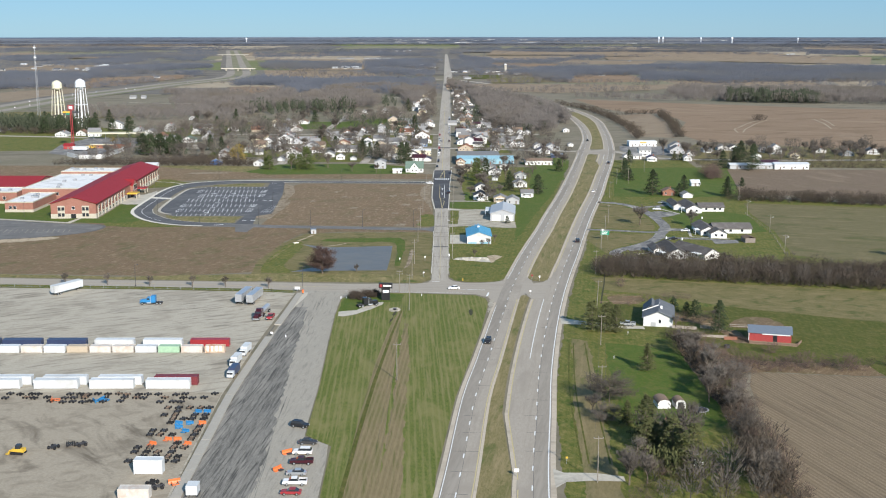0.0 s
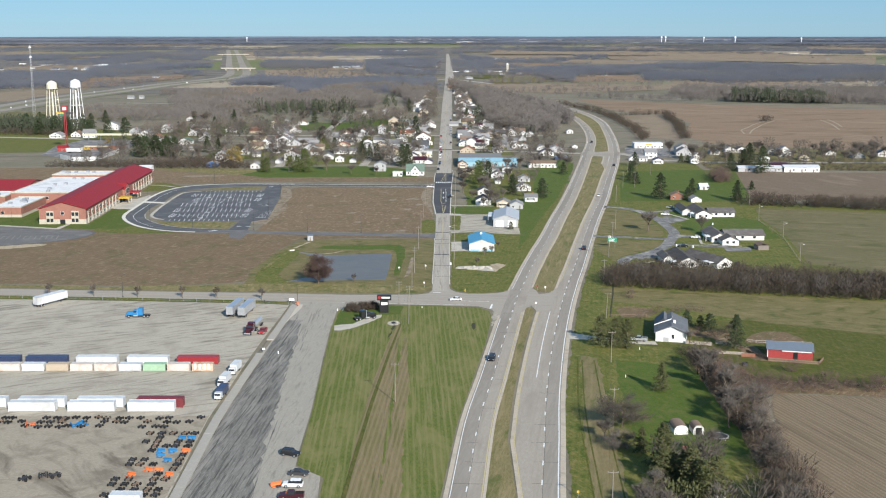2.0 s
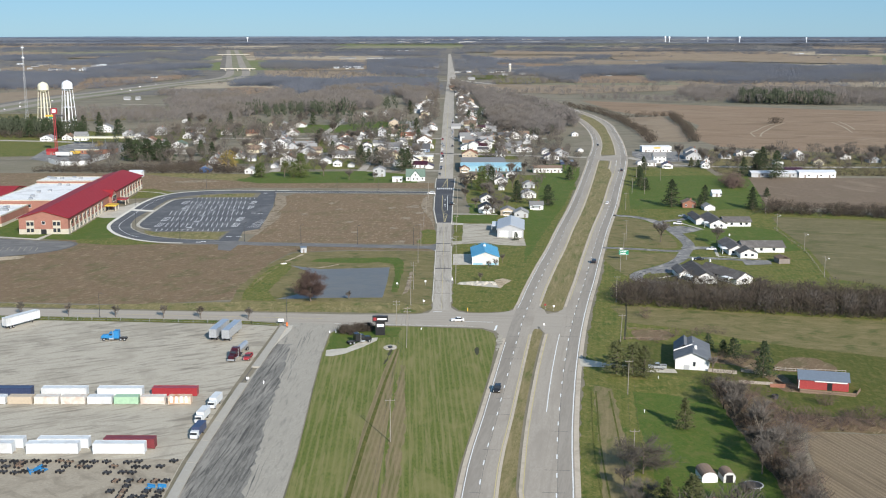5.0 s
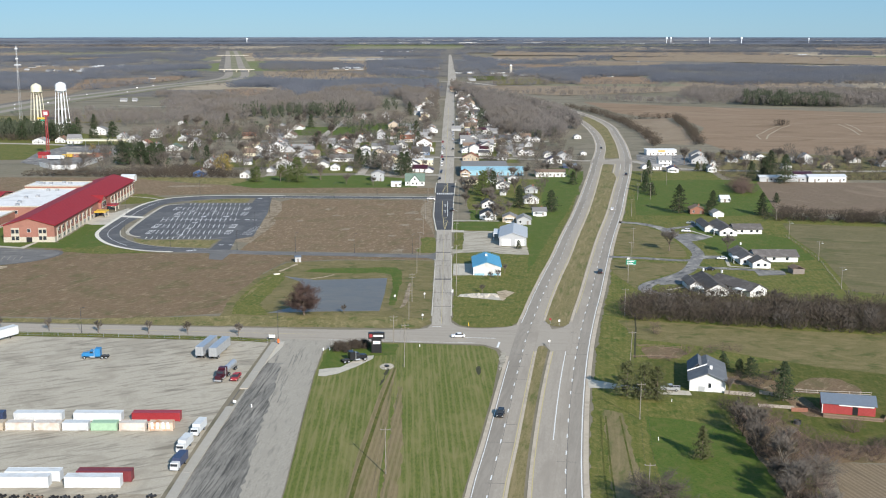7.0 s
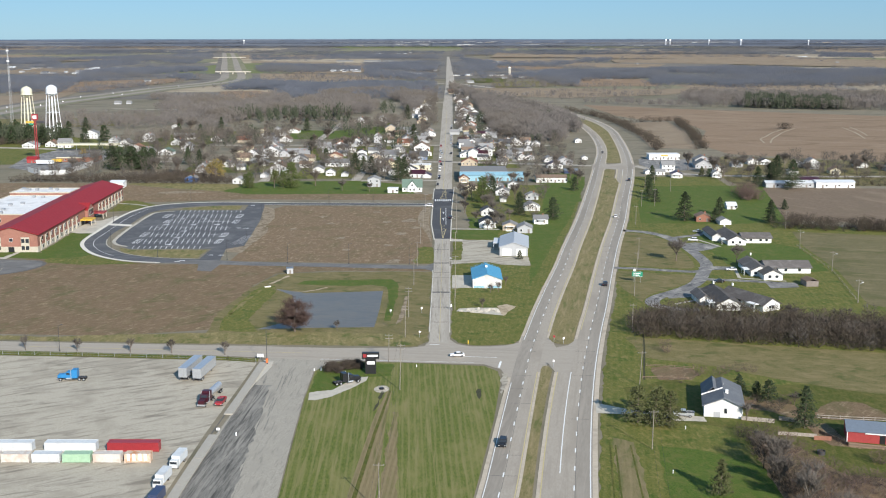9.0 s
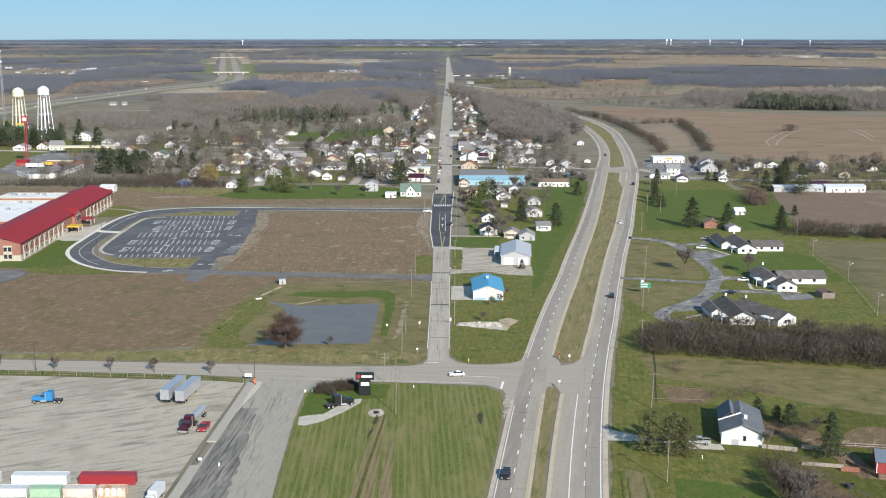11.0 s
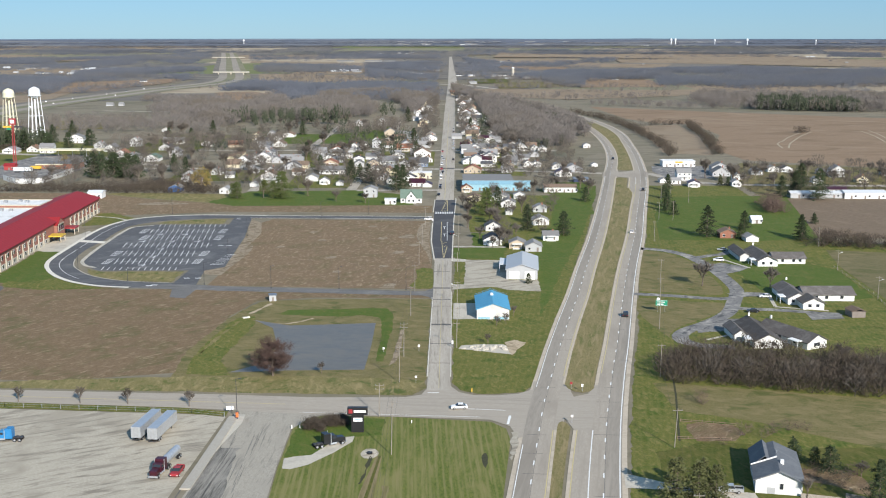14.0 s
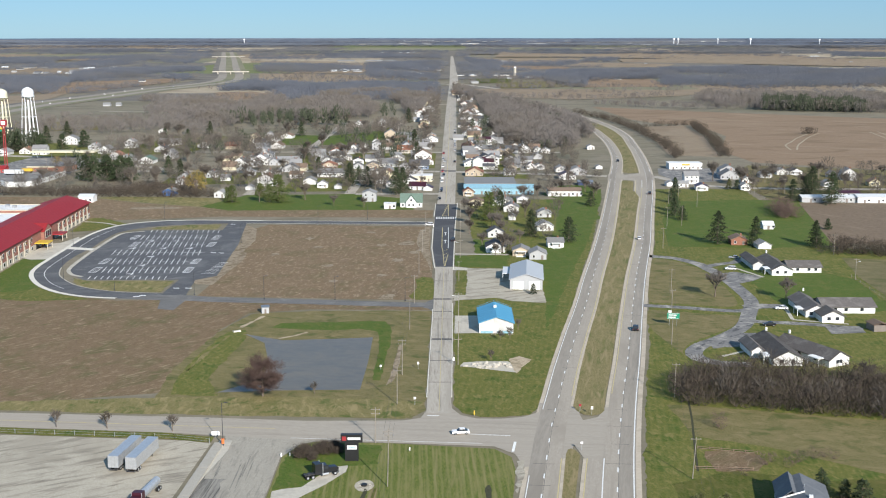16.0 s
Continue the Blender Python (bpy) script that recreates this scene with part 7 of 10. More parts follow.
long_block("blue_store", 11.5, 57, 904, 13, 4.2, M_PALEBLUE, M_PALEBLUE, "long pale blue store with a faded roof", 1.6, "store", 6)
long_block("store_annex", 12, 46, 917.5, 33, 5.2, M_GREYWALL, M_GREYROOF, "grey flat-roofed store behind the blue one", 0, "store", 4)
long_block("motel_block", 65.5, 87, 895, 12, 3.6, M_WHITEWALL, M_BROWNROOF, "white block with a red-brown roof", 1.3, "building", 4)
long_block("blue_shed", 91, 101, 948, 9, 2.4, M_NAVY, M_SLATE, "low dark blue metal shed", 0.8, "shed", 1)
long_block("garage_row", -26.6, -10.5, 968, 12, 4, M_CREAM, M_FLATROOF, "grey flat-roofed garage block", 0, "building", 3)
long_block("garage", -37.6, -30.8, 841, 7, 2.8, M_WHITEWALL, M_FLATROOF, "low white flat-roofed garage", 0, "garage", 1)
long_block("white_barn", 221.5, 255, 869, 9, 3.2, M_GREYWALL, M_WHITEROOF, "low grey-white metal barn with a pale sheet roof", 1.0, "barn", 3)
long_block("white_barn", 255.5, 282, 867, 11, 3.8, M_WHITEWALL, M_WHITEROOF, "long white metal barn with a pale sheet roof", 1.1, "barn", 3)
long_block("red_shed", 253, 266, 893, 8, 2.6, M_WHITEWALL, M_MAROON, "low white shed with a maroon roof", 1.2, "shed", 2)
long_block("yard_shed", -229.5, -220.5, 866.5, 8, 3.6, M_WHITEWALL, M_WHITEROOF, "white metal shed behind the school", 1.2, "shed", 1)
long_block("garden_shed", 170.5, 176, 770, 6, 2.5, M_WHITEWALL, M_WHITEROOF, "small pale metal shed on green grass", 1.6, "shed", 1)
store = long_block("discount_store", 172, 197.5, 1043, 13, 4.4, M_WHITEWALL, M_FLATROOF, "white-roofed store with a yellow sign band", 0, "store", 4)
part("sign_band", Build().box(-3, 3, -0.5, 0, 3.2, 4.2), M_YELPAINT, store, "plain yellow sign band")
house(206.5, 996, 13, "g", depth=10, storeys=2, across=False, group="", label="tall grey two-storey house with a steep roof")
sheet("pavement_store", [(158, 1010), (164, 960), (196, 972), (204, 1000), (206, 1048), (164, 1048)], 0.08, M_DRIVE, "asphalt store car park", "pavement")
fuel = long_block("fuel_station", -320, -288, 1026, 18, 4.0, M_OLDBRICK, M_GREYROOF, "low brick fuel station shop", 0, "fuel station", 4)
part("fascia", Build().box(-16.4, 5, -0.7, 0.1, 3.2, 4.0), M_CREAM, fuel)
can = thing("fuel_canopy", "long flat pale fuel canopy on posts", "canopy", at=(-322, 1120, 0))
part("canopy_roof", Build().box(-28, 26, -6, 6, 5.2, 6.4), M_CREAM, can)
for x in (-24, -12, 0, 12, 23):
    part("post", Build().rod((x, 0, 0), (x, 0, 5.2), 0.3), M_STEEL, can)
sheet("pavement_fuel", [(-345, 985), (-322, 966), (-300, 950), (-284, 1010), (-284, 1100), (-300, 1128), (-352, 1128), (-358, 1060)], 0.08, M_DRIVE, "asphalt forecourt of the fuel station", "pavement")
screen = thing("white_screen_wall", "long white screen wall behind the fuel station", "wall")
run = [(-320, 960), (-311, 948), (-303, 939), (-294, 938), (-285.5, 942), (-284, 964), (-283.3, 1003)]
for (x0, y0), (x1, y1) in zip(run, run[1:]):
    u = Vector((y1 - y0, x0 - x1)).normalized() * 0.15
    part("panel", Build().prism([(x0 - u.x, y0 - u.y), (x0 + u.x, y0 + u.y), (x1 + u.x, y1 + u.y), (x1 - u.x, y1 - u.y)], 0, 3.6), M_WHITEWALL, screen)
for x, y, w, hh, m, lb in ((-322, 1004, 14, 4.0, M_TRAILER, "white box trailer at the fuel station"), (-317.5, 1019, 8, 3.2, M_YELPAINT, "yellow box truck at the fuel station")):
    box = thing("box_trailer", lb, "trailer", at=(x, y, 0.1))
    part("box", Build().box(-w / 2, w / 2, -1.25, 1.25, 1.1, hh), m, box)
    for q in (-w * 0.38, -w * 0.28, w * 0.36):
        part("wheel", Build().rod((q, -1.2, 0.5), (q, 1.2, 0.5), 0.5, 0.5, 10), M_RUBBER, box)
annex = long_block("red_kiosk", -342, -334, 1018, 7, 3.5, M_REDWALL, M_REDROOF, "small red kiosk under the sign", 1.5, "kiosk", 1)

# tall roadside fuel sign: red lattice mast with a square panel
sg = thing("fuel_sign", "tall red sign mast with a square red panel", "sign", at=(-336, 1026, 0))
for sx in (-1, 1):
    part("mast_leg", Build().rod((sx * 0.9, 0, 0), (sx * 0.6, 0, 34.5), 0.4, 0.35), M_RED, sg)
part("panel", Build().box(-2.6, 2.6, -0.6, 0.6, 34.5, 39.4), M_RED, sg)
part("panel_face", Build().box(-1.6, 1.6, -0.7, -0.6, 35.6, 38.3), M_SIGNWHITE, sg)
part("side_panel", Build().box(-7.5, -1, -0.4, 0.4, 32.2, 33.6), M_YELPAINT, sg)
part("side_panel", Build().box(1, 7.5, -0.4, 0.4, 32.2, 33.6), M_DARKSTEEL, sg)
part("lower_panel", Build().box(-4.6, -1.4, -0.4, 0.4, 30.6, 31.8), M_SIGNGREEN, sg)


# ---- apartments east of the highway ----
def wing(b, r, x0, x1, y0, y1, hi, rise, across):
    gable(b, x0, x1, y0, y1, -0.1, hi, rise, across)
    s = roof_slab(x0, x1, y0, y1, hi + 0.02, rise, 0.22, 0.6, across)
    r.add(s.v, s.f)


def apartment(name, x, y, turn, wings, panes, label):
    ob = thing(name, label, "apartment building", "single-storey apartments", at=(x, y, 0), turn=turn)
    for k, (x0, x1, y0, y1, rise, ac) in enumerate(wings):
        part("wall", gable(Build(), x0, x1, y0, y1, -0.1, 2.6 + k * 0.03, rise * 0.85, ac), M_WHITEWALL, ob)
        part("roof", roof_slab(x0, x1, y0, y1, 2.62 + k * 0.03, rise * 0.85, 0.22, 0.6, ac), M_APTROOF, ob, "dark shingle roof")
    for px, py, f in panes:
        window(ob, px, py, 1.0, 1.3, 1.2, f)
    part("porch", Build().box(wings[0][0] - 2.6, wings[0][0] - 0.05, wings[0][2] + 2, wings[0][2] + 7, 2.6, 2.8), M_TRIM, ob, "white entrance porch")
    for q in (wings[0][2] + 2.2, wings[0][2] + 6.8):
        part("post", Build().box(wings[0][0] - 2.5, wings[0][0] - 2.3, q - 0.1, q + 0.1, 0, 2.6), M_TRIM, ob)
    part("roof_vent", Build().box(-0.3, 0.3, wings[0][3] - 2, wings[0][3] - 1.4, 5.5, 6.6), M_TRIM, ob)
    return ob


apartment("apartment_north", 146, 652, 0, [(-4, 5, 0, 26, 2.6, False), (5.05, 19.5, 6, 17, 2.2, True), (-9, -4.05, 12, 34, 1.7, False)], [(-1.5, 0, "s"), (2, 0, "s"), (9, 6, "s"), (14, 6, "s"), (17, 6, "s")], "single-storey white apartments with dark hipped roofs")
apartment("apartment_middle", 139, 570.5, 0, [(-5, 3.4, 8, 30, 2.5, False), (-1.5, 6.5, 0, 8, 2.2, False), (3.45, 23, 14, 26, 2.4, True)], [(1, 0, "s"), (4, 0, "s"), (8, 14, "s"), (12, 14, "s"), (18, 14, "s"), (-3, 8, "s")], "white apartment house with a dark roof and twin gables")
apartment("apartment_south", 109.1, 516, 2, [(-4.7, 4.7, 0, 25, 2.7, False), (-9, -4.75, 9, 22, 1.7, False)], [(-2, 0, "s"), (1.6, 0, "s")], "white apartment house with a broad grey shingle roof")
apartment("apartment_south_wing", 125.2, 515.8, 27, [(-4.3, 4.3, 0, 24, 2.7, False)], [(-0.8, 0, "s"), (0.6, 0, "s"), (-4.3, 6, "w"), (-4.3, 13, "w")], "long white apartment wing with a dark roof and gable end")



# ---- house and outbuildings beside the highway ----
def white_house():
    ob = thing("farmhouse", "white house with a dark slate-coloured shingle roof", "house", at=(77.2, 393.4, 0), turn=-11)
    w, d, hi, rise = 10.4, 19, 3.4, 2.2
    part("wall", gable(Build(), -w / 2, w / 2, 0, d, -0.1, hi, rise), M_WHITEWALL, ob)
    part("roof", roof_slab(-w / 2, w / 2, 0, d, hi + 0.02, rise, 0.25, 0.6), M_HOUSEROOF, ob)
    part("roof_step", roof_slab(-w / 2, 0.0, 9, d, hi + 0.32, rise * 0.98, 0.2, 0.6), M_HOUSEROOF, ob)
    part("fascia", Build().add([(-w / 2 - 0.6, 8.3, hi + 0.15), (0, 8.3, hi + rise + 0.3), (0, 8.3, hi + rise + 0.65), (-w / 2 - 0.6, 8.3, hi + 0.5), (-w / 2 - 0.6, 8.5, hi + 0.15), (0, 8.5, hi + rise + 0.3), (0, 8.5, hi + rise + 0.65), (-w / 2 - 0.6, 8.5, hi + 0.5)], [(0, 1, 2, 3), (7, 6, 5, 4), (3, 2, 6, 7)]), M_TRIM, ob)
    part("chimney", Build().box(0.6, 1.4, 5.2, 6.0, hi + 1.0, hi + 3.0), M_TRIM, ob)
    part("vent", Build().rod((0.3, 12, hi + 1.6), (0.3, 12, hi + 2.8), 0.12), M_STEEL, ob)
    window(ob, 0.6, 0, 1.3, 0.8, 1.4)
    part("patio_door", Build().box(-2.6, -0.8, -0.07, 0.05, 0.1, 1.6), M_GREYWALL, ob)
    window(ob, -w / 2, 5, 1.2, 1.4, 1.2, "w")
    part("garage_door", Build().box(-w / 2 - 0.08, -w / 2 + 0.05, 10, 15, 0, 2.4), M_TRIM, ob)


def red_shed():
    ob = thing("red_barn", "red board barn with a slate-blue metal roof", "barn", at=(111.6, 373.2, 0), turn=-14)
    part("wall", gable(Build(), -7, 7, 0, 8.5, -0.1, 3.0, 1.5, True), M_REDWALL, ob)
    part("roof", roof_slab(-7, 7, 0, 8.5, 3.02, 1.5, 0.18, 0.4, True), M_SLATE, ob)
    part("door_track", Build().box(-2.6, 6.6, -0.3, 0.02, 2.5, 2.85), M_TRIM, ob)
    part("open_door", Build().box(1.0, 2.4, -0.06, 0.05, 0, 2.3), M_BLACK, ob)
    for x in [-6.7 + 0.55 * i for i in range(25)]:
        if not 0.8 < x < 2.6:
            part("board", Build().box(x - 0.06, x + 0.06, -0.05, 0.02, 0, 2.5), M_REDWALL, ob)
    part("corner_board", Build().box(-7.06, -6.85, -0.06, 0.15, 0, 3), M_TRIM, ob)


def barrel_shed(x, y, w, d, turn, open_front):
    ob = thing("barrel_shed", "small white shed with a rounded brown roof", "shed", "pair of garden sheds", at=(x, y, 0), turn=turn)
    arc = [(w / 2 * math.cos(math.pi * i / 8), 1.35 + 1.25 * math.sin(math.pi * i / 8)) for i in range(9)]
    pts = [(w / 2, 0.0)] + arc + [(-w / 2, 0.0)]
    n = len(pts)
    b = Build().add([(px, 0, z) for px, z in pts] + [(px, d, z) for px, z in pts], [tuple(range(n)), tuple(range(2 * n - 1, n - 1, -1))] + [(i, n + i, n + (i + 1) % n, (i + 1) % n) for i in range(n)])
    part("wall", b, M_WHITEWALL, ob)
    rb = Build()
    for (x0, z0), (x1, z1) in zip(arc, arc[1:]):
        rb.add([(x0 * 1.04, -0.2, z0 + 0.06), (x1 * 1.04, -0.2, z1 + 0.06), (x1 * 1.04, d + 0.2, z1 + 0.06), (x0 * 1.04, d + 0.2, z0 + 0.06)], [(0, 1, 2, 3)])
    part("roof", rb, M_BROWNROOF, ob)
    part("door", Build().box(-w * 0.28, w * 0.28, -0.06, 0.05, 0.05, 1.9), M_BLACK if open_front else M_TRIM, ob)


white_house()
red_shed()
barrel_shed(62.2, 303.5, 3.7, 5.5, 4, False)
barrel_shed(66.8, 303.5, 2.9, 4.0, 4, True)
house(61.3, 259, 3.6, "w", depth=3.4, group="", label="small white cabin among cedars", turn=3)
tr = thing("trampoline", "round black trampoline with a grey rim", "trampoline", at=(71.5, 300.5, 0))
part("mat", Build().lathe([(2.2, 0.78), (2.2, 0.8)], 24), M_BLACK, tr)
part("rim", Build().lathe([(2.15, 0.76), (2.4, 0.76), (2.4, 0.86), (2.15, 0.86)], 24), M_GREYWALL, tr)
for i in range(6):
    a = i * 1.0472
    part("leg", Build().rod((2.3 * math.cos(a), 2.3 * math.sin(a), 0), (2.3 * math.cos(a), 2.3 * math.sin(a), 0.76), 0.05), M_STEEL, tr)
part("mat", Build().lathe([(2.16, 0.87), (2.16, 0.875)], 24), M_BLACK, tr)
bx = thing("brick_stack", "small red brick stack in the lawn", "bricks", at=(60.6, 291.5, 0))
part("stack", Build().box(-0.7, 0.7, -0.5, 0.5, 0, 0.9).box(-0.55, 0.55, -0.35, 0.35, 0.9, 1.5), M_OLDBRICK, bx)


def fence(name, line, label, rails=2, hi=1.2, gap=3.0, mat=M_PLANK, solid=False, wire=False):
    ob = thing(name, label, "fence")
    for (x0, y0), (x1, y1) in zip(line, line[1:]):
        ln = math.hypot(x1 - x0, y1 - y0)
        n = max(1, int(ln / gap))
        ux, uy = (x1 - x0) / ln, (y1 - y0) / ln
        for i in range(n + 1):
            px, py = x0 + ux * ln * i / n, y0 + uy * ln * i / n
            part("post", Build().box(px - 0.06, px + 0.06, py - 0.06, py + 0.06, 0, hi), mat, ob)
        for k in range(rails):
            z = hi * (k + 0.75) / rails - 0.1
            t, h = (0.02, 0.02) if wire else (0.03, hi / rails * (0.46 if solid else 0.13))
            part("rail", Build().prism([(x0 - uy * t, y0 + ux * t), (x0 + uy * t, y0 - ux * t), (x1 + uy * t, y1 - ux * t), (x1 - uy * t, y1 + ux * t)], z - h, z + h), mat, ob)
    return ob


fence("rail_fence", [(81.8, 391.5), (90, 389)], "grey board fence beside the house", 3, 1.2, 2.4, M_PLANK, True)
fence("rail_fence", [(92, 391.5), (99, 388)], "weathered grey board fence by the garden", 3, 1.2, 2.4, M_PLANK, True)
fence("rail_fence", [(88.5, 380), (98, 378)], "low grey board fence", 3, 1.0, 2.4, M_PLANK, True)
fence("red_fence", [(64.7, 443), (79, 439.5)], "rust-brown rail fence round the garden", 2, 0.9, 2.6, M_BROWNROOF)
fence("red_fence", [(61.2, 429.5), (75, 428.5)], "low rust-brown rail fence", 2, 0.9, 2.6, M_BROWNROOF)
fence("paddock_fence", [(99.5, 381), (104, 371.5), (119, 367), (122, 372)], "red-brown paddock boards before the barn", 3, 1.1, 2.4, M_BROWNROOF, True)
fence("paddock_fence", [(103, 393), (112, 391.5), (124, 390)], "grey paddock rails behind the barn", 2, 1.2, 3.0, M_PLANK)
yf = [(-330, 466.5), (-183, 457.6), (-124, 454.2), (-70, 449.4), (-60.4, 446.6)]
fence("chain_fence", yf, "low galvanised wire fence along the trailer yard", 2, 1.4, 5.0, M_STEEL, False, True)
fence("red_fence", [(96.7, 376), (101, 375.5)], "red-brown boards beside the paddock", 3, 1.2, 2.2, M_OLDBRICK, True)
fence("field_fence", [(176, 650), (173.5, 590), (163.5, 530)], "thin wire fence of the field", 2, 1.1, 6.0, M_POLE, False, True)


# ---- poles, wires, signs ----
def utility_pole(x, y, h=11.0, arms=1, lamp=0, lean=0.0):
    ob = thing("utility_pole", "weathered wooden utility pole" + (" with a street lamp" if lamp else ""), "utility pole", "utility poles", at=(x, y, 0))
    part("pole", Build().rod((0, 0, -0.2), (lean, 0, h), 0.14, 0.09, 8), M_POLE, ob)
    for k in range(arms):
        z = h - 0.6 - k * 1.1
        part("crossarm", Build().box(lean - 1.2, lean + 1.2, -0.06, 0.06, z, z + 0.12), M_POLE, ob)
        for q in (-1.1, 0.0, 1.1):
            part("insulator", Build().rod((lean + q, 0, z + 0.12), (lean + q, 0, z + 0.32), 0.05), M_STEEL, ob)
    if lamp:
        arm = part("lamp_arm", Build().rod((lean, 0, h * 0.8), (lean + lamp * 2.4, 0, h * 0.87), 0.05), M_STEEL, ob)
        part("lamp_head", Build().box(lean + lamp * 2.2 - 0.3, lean + lamp * 2.2 + 0.5, -0.18, 0.18, h * 0.865, h * 0.865 + 0.18), M_LAMP, arm)
    return ob


def wires(name, tops, label, sag=0.9, r=0.018, offs=(-1.1, 0.0, 1.1)):
    ob = thing(name, label, "cable")
    for o in offs:
        b = Build()
        for (x0, y0, z0), (x1, y1, z1) in zip(tops, tops[1:]):
            for i in range(7 if (x1, y1, z1) == tuple(tops[-1]) else 6):
                t = i / 6
                x, y, z = x0 + (x1 - x0) * t + o, y0 + (y1 - y0) * t, z0 + (z1 - z0) * t - sag * 4 * t * (1 - t)
                b.v.extend([(x - r, y, z - r), (x + r, y, z - r), (x, y, z + r)])
        for k in range(len(b.v) // 3 - 1):
            b.f.extend([(3 * k + i, 3 * k + (i + 1) % 3, 3 * k + 3 + (i + 1) % 3, 3 * k + 3 + i) for i in range(3)])
        part("strand", b, M_WIRE, ob)


WEST_POLES = [(-12.9, 418, 14.2), (-17.6, 447, 9.5), (-13.4, 478, 11.5), (-13.1, 506, 11.5), (-12.6, 560, 11.5), (-12.2, 600, 11.5), (-11.8, 655, 11.0), (-11.5, 706, 11.0), (-11.0, 760, 11.0)]
for x, y, h in WEST_POLES:
    utility_pole(x, y, h, 2 if y < 520 else 1, lean=0.35 if y < 430 else 0.1)
wires("power_line", [(-12.5, 418, 13.8), (-13.3, 478, 11.1), (-13.0, 506, 11.1), (-12.5, 560, 11.1), (-12.1, 600, 11.1), (-11.7, 655, 10.6), (-11.4, 706, 10.6), (-10.9, 760, 10.6)], "sagging power lines beside the street")
wires("power_line", [(-14, 240, 11.6), (-13.6, 330, 11.6), (-12.5, 418, 13.8)], "power lines over the grass strip")
for x, y, h, l in ((4.3, 516.5, 9.0, 0), (4.6, 537.5, 9, 0), (5.0, 580, 9, -1), (5.6, 640, 9, 0), (6.6, 690, 9, -1), (7.2, 745, 9, 0), (8.0, 812, 9, -1), (-14, 330, 11.8, 0), (-6, 300, 0, 0)):
    if h:
        utility_pole(x, y, h, 1, l)
wires("power_line", [(4.3, 516.5, 8.6), (5.0, 580, 8.6), (5.6, 640, 8.6), (6.6, 690, 8.6), (7.2, 745, 8.6), (8.0, 812, 8.6)], "power lines on the east side of the street", 0.7, 0.018, (-0.9, 0.9))
EAST_POLES = [(45.4, 311), (53.3, 369.3), (59.2, 423.2), (66.8, 484), (77.0, 541), (84.4, 580), (91.4, 617), (106.4, 715.5), (121, 782), (137, 862)]
for i, (x, y) in enumerate(EAST_POLES):
    utility_pole(x, y, 10.5, 1, lean=0.5 if i == 2 else 0.1)
utility_pole(36.3, 250.5, 11.5, 1)
wires("power_line", [(36.4, 250.5, 11)] + [(x + 0.1, y, 10) for x, y in EAST_POLES], "power lines along the highway", 0.9, 0.018, (-1.0, 1.0))
for x, y in ((175.3, 643.5), (172.4, 587.5), (162.9, 529)):
    utility_pole(x, y, 9.5, 1, 0.6)
for x, y, h in ((148, 887, 11), (152, 850, 11), (129, 782, 11), (200, 900, 10), (222, 908, 10), (-300, 1012, 12), (-250, 600, 0), (196, 930, 10), (185, 700, 10)):
    if h:
        utility_pole(x, y, h)


def light_pole(x, y, h=9.5, label="dark slender car-park light pole", turn=0):
    ob = thing("light_pole", label, "street lamp", "car-park light poles", at=(x, y, 0), turn=turn)
    part("base", Build().lathe([(0.25, 0), (0.22, 0.5)], 8), M_DARKSTEEL, ob)
    part("pole", Build().rod((0, 0, 0.5), (0, 0, h), 0.1, 0.07, 8), M_DARKSTEEL, ob)
    head = part("arm", Build().rod((0, 0, h - 0.1), (0.9, 0, h + 0.1), 0.05), M_DARKSTEEL, ob)
    part("lamp_head", Build().box(0.7, 1.5, -0.2, 0.2, h + 0.05, h + 0.2), M_DARKSTEEL, head)


for x, y in ((-43.7, 605.3), (-15.9, 604.1), (-71.4, 789.5), (-44.8, 801.8), (-164.4, 644.2), (-135.5, 620.5), (-101.4, 613.9), (-102.1, 670.4), (-159.7, 801.6), (-72, 606.5), (-185, 720), (-103.5, 730)):
    light_pole(x, y)
for x, y, h in ((-56.5, 444.5, 11.5), (-128, 459.5, 9.0), (-240, 640, 8.5)):
    light_pole(x, y, h, "tall yard lamp pole")
hazard = thing("pole_guard", "orange pole guard at the yard gate", "bollard", at=(-56.5, 444.4, 0))
part("sleeve", Build().lathe([(0.4, 0.7), (0.4, 2.0)], 10), M_ORANGE, hazard)


def road_sign(x, y, w, h, z, mat, label, turn=0, posts=1, face="plate"):
    ob = thing("road_sign", label, "road sign", at=(x, y, 0), turn=turn)
    for q in ((0,) if posts == 1 else (-w * 0.3, w * 0.3)):
        part("post", Build().box(q - 0.05, q + 0.05, 0, 0.08, 0, z + h), M_STEEL, ob)
    part(face, Build().box(-w / 2, w / 2, -0.06, 0, z, z + h), mat, ob)
    return ob


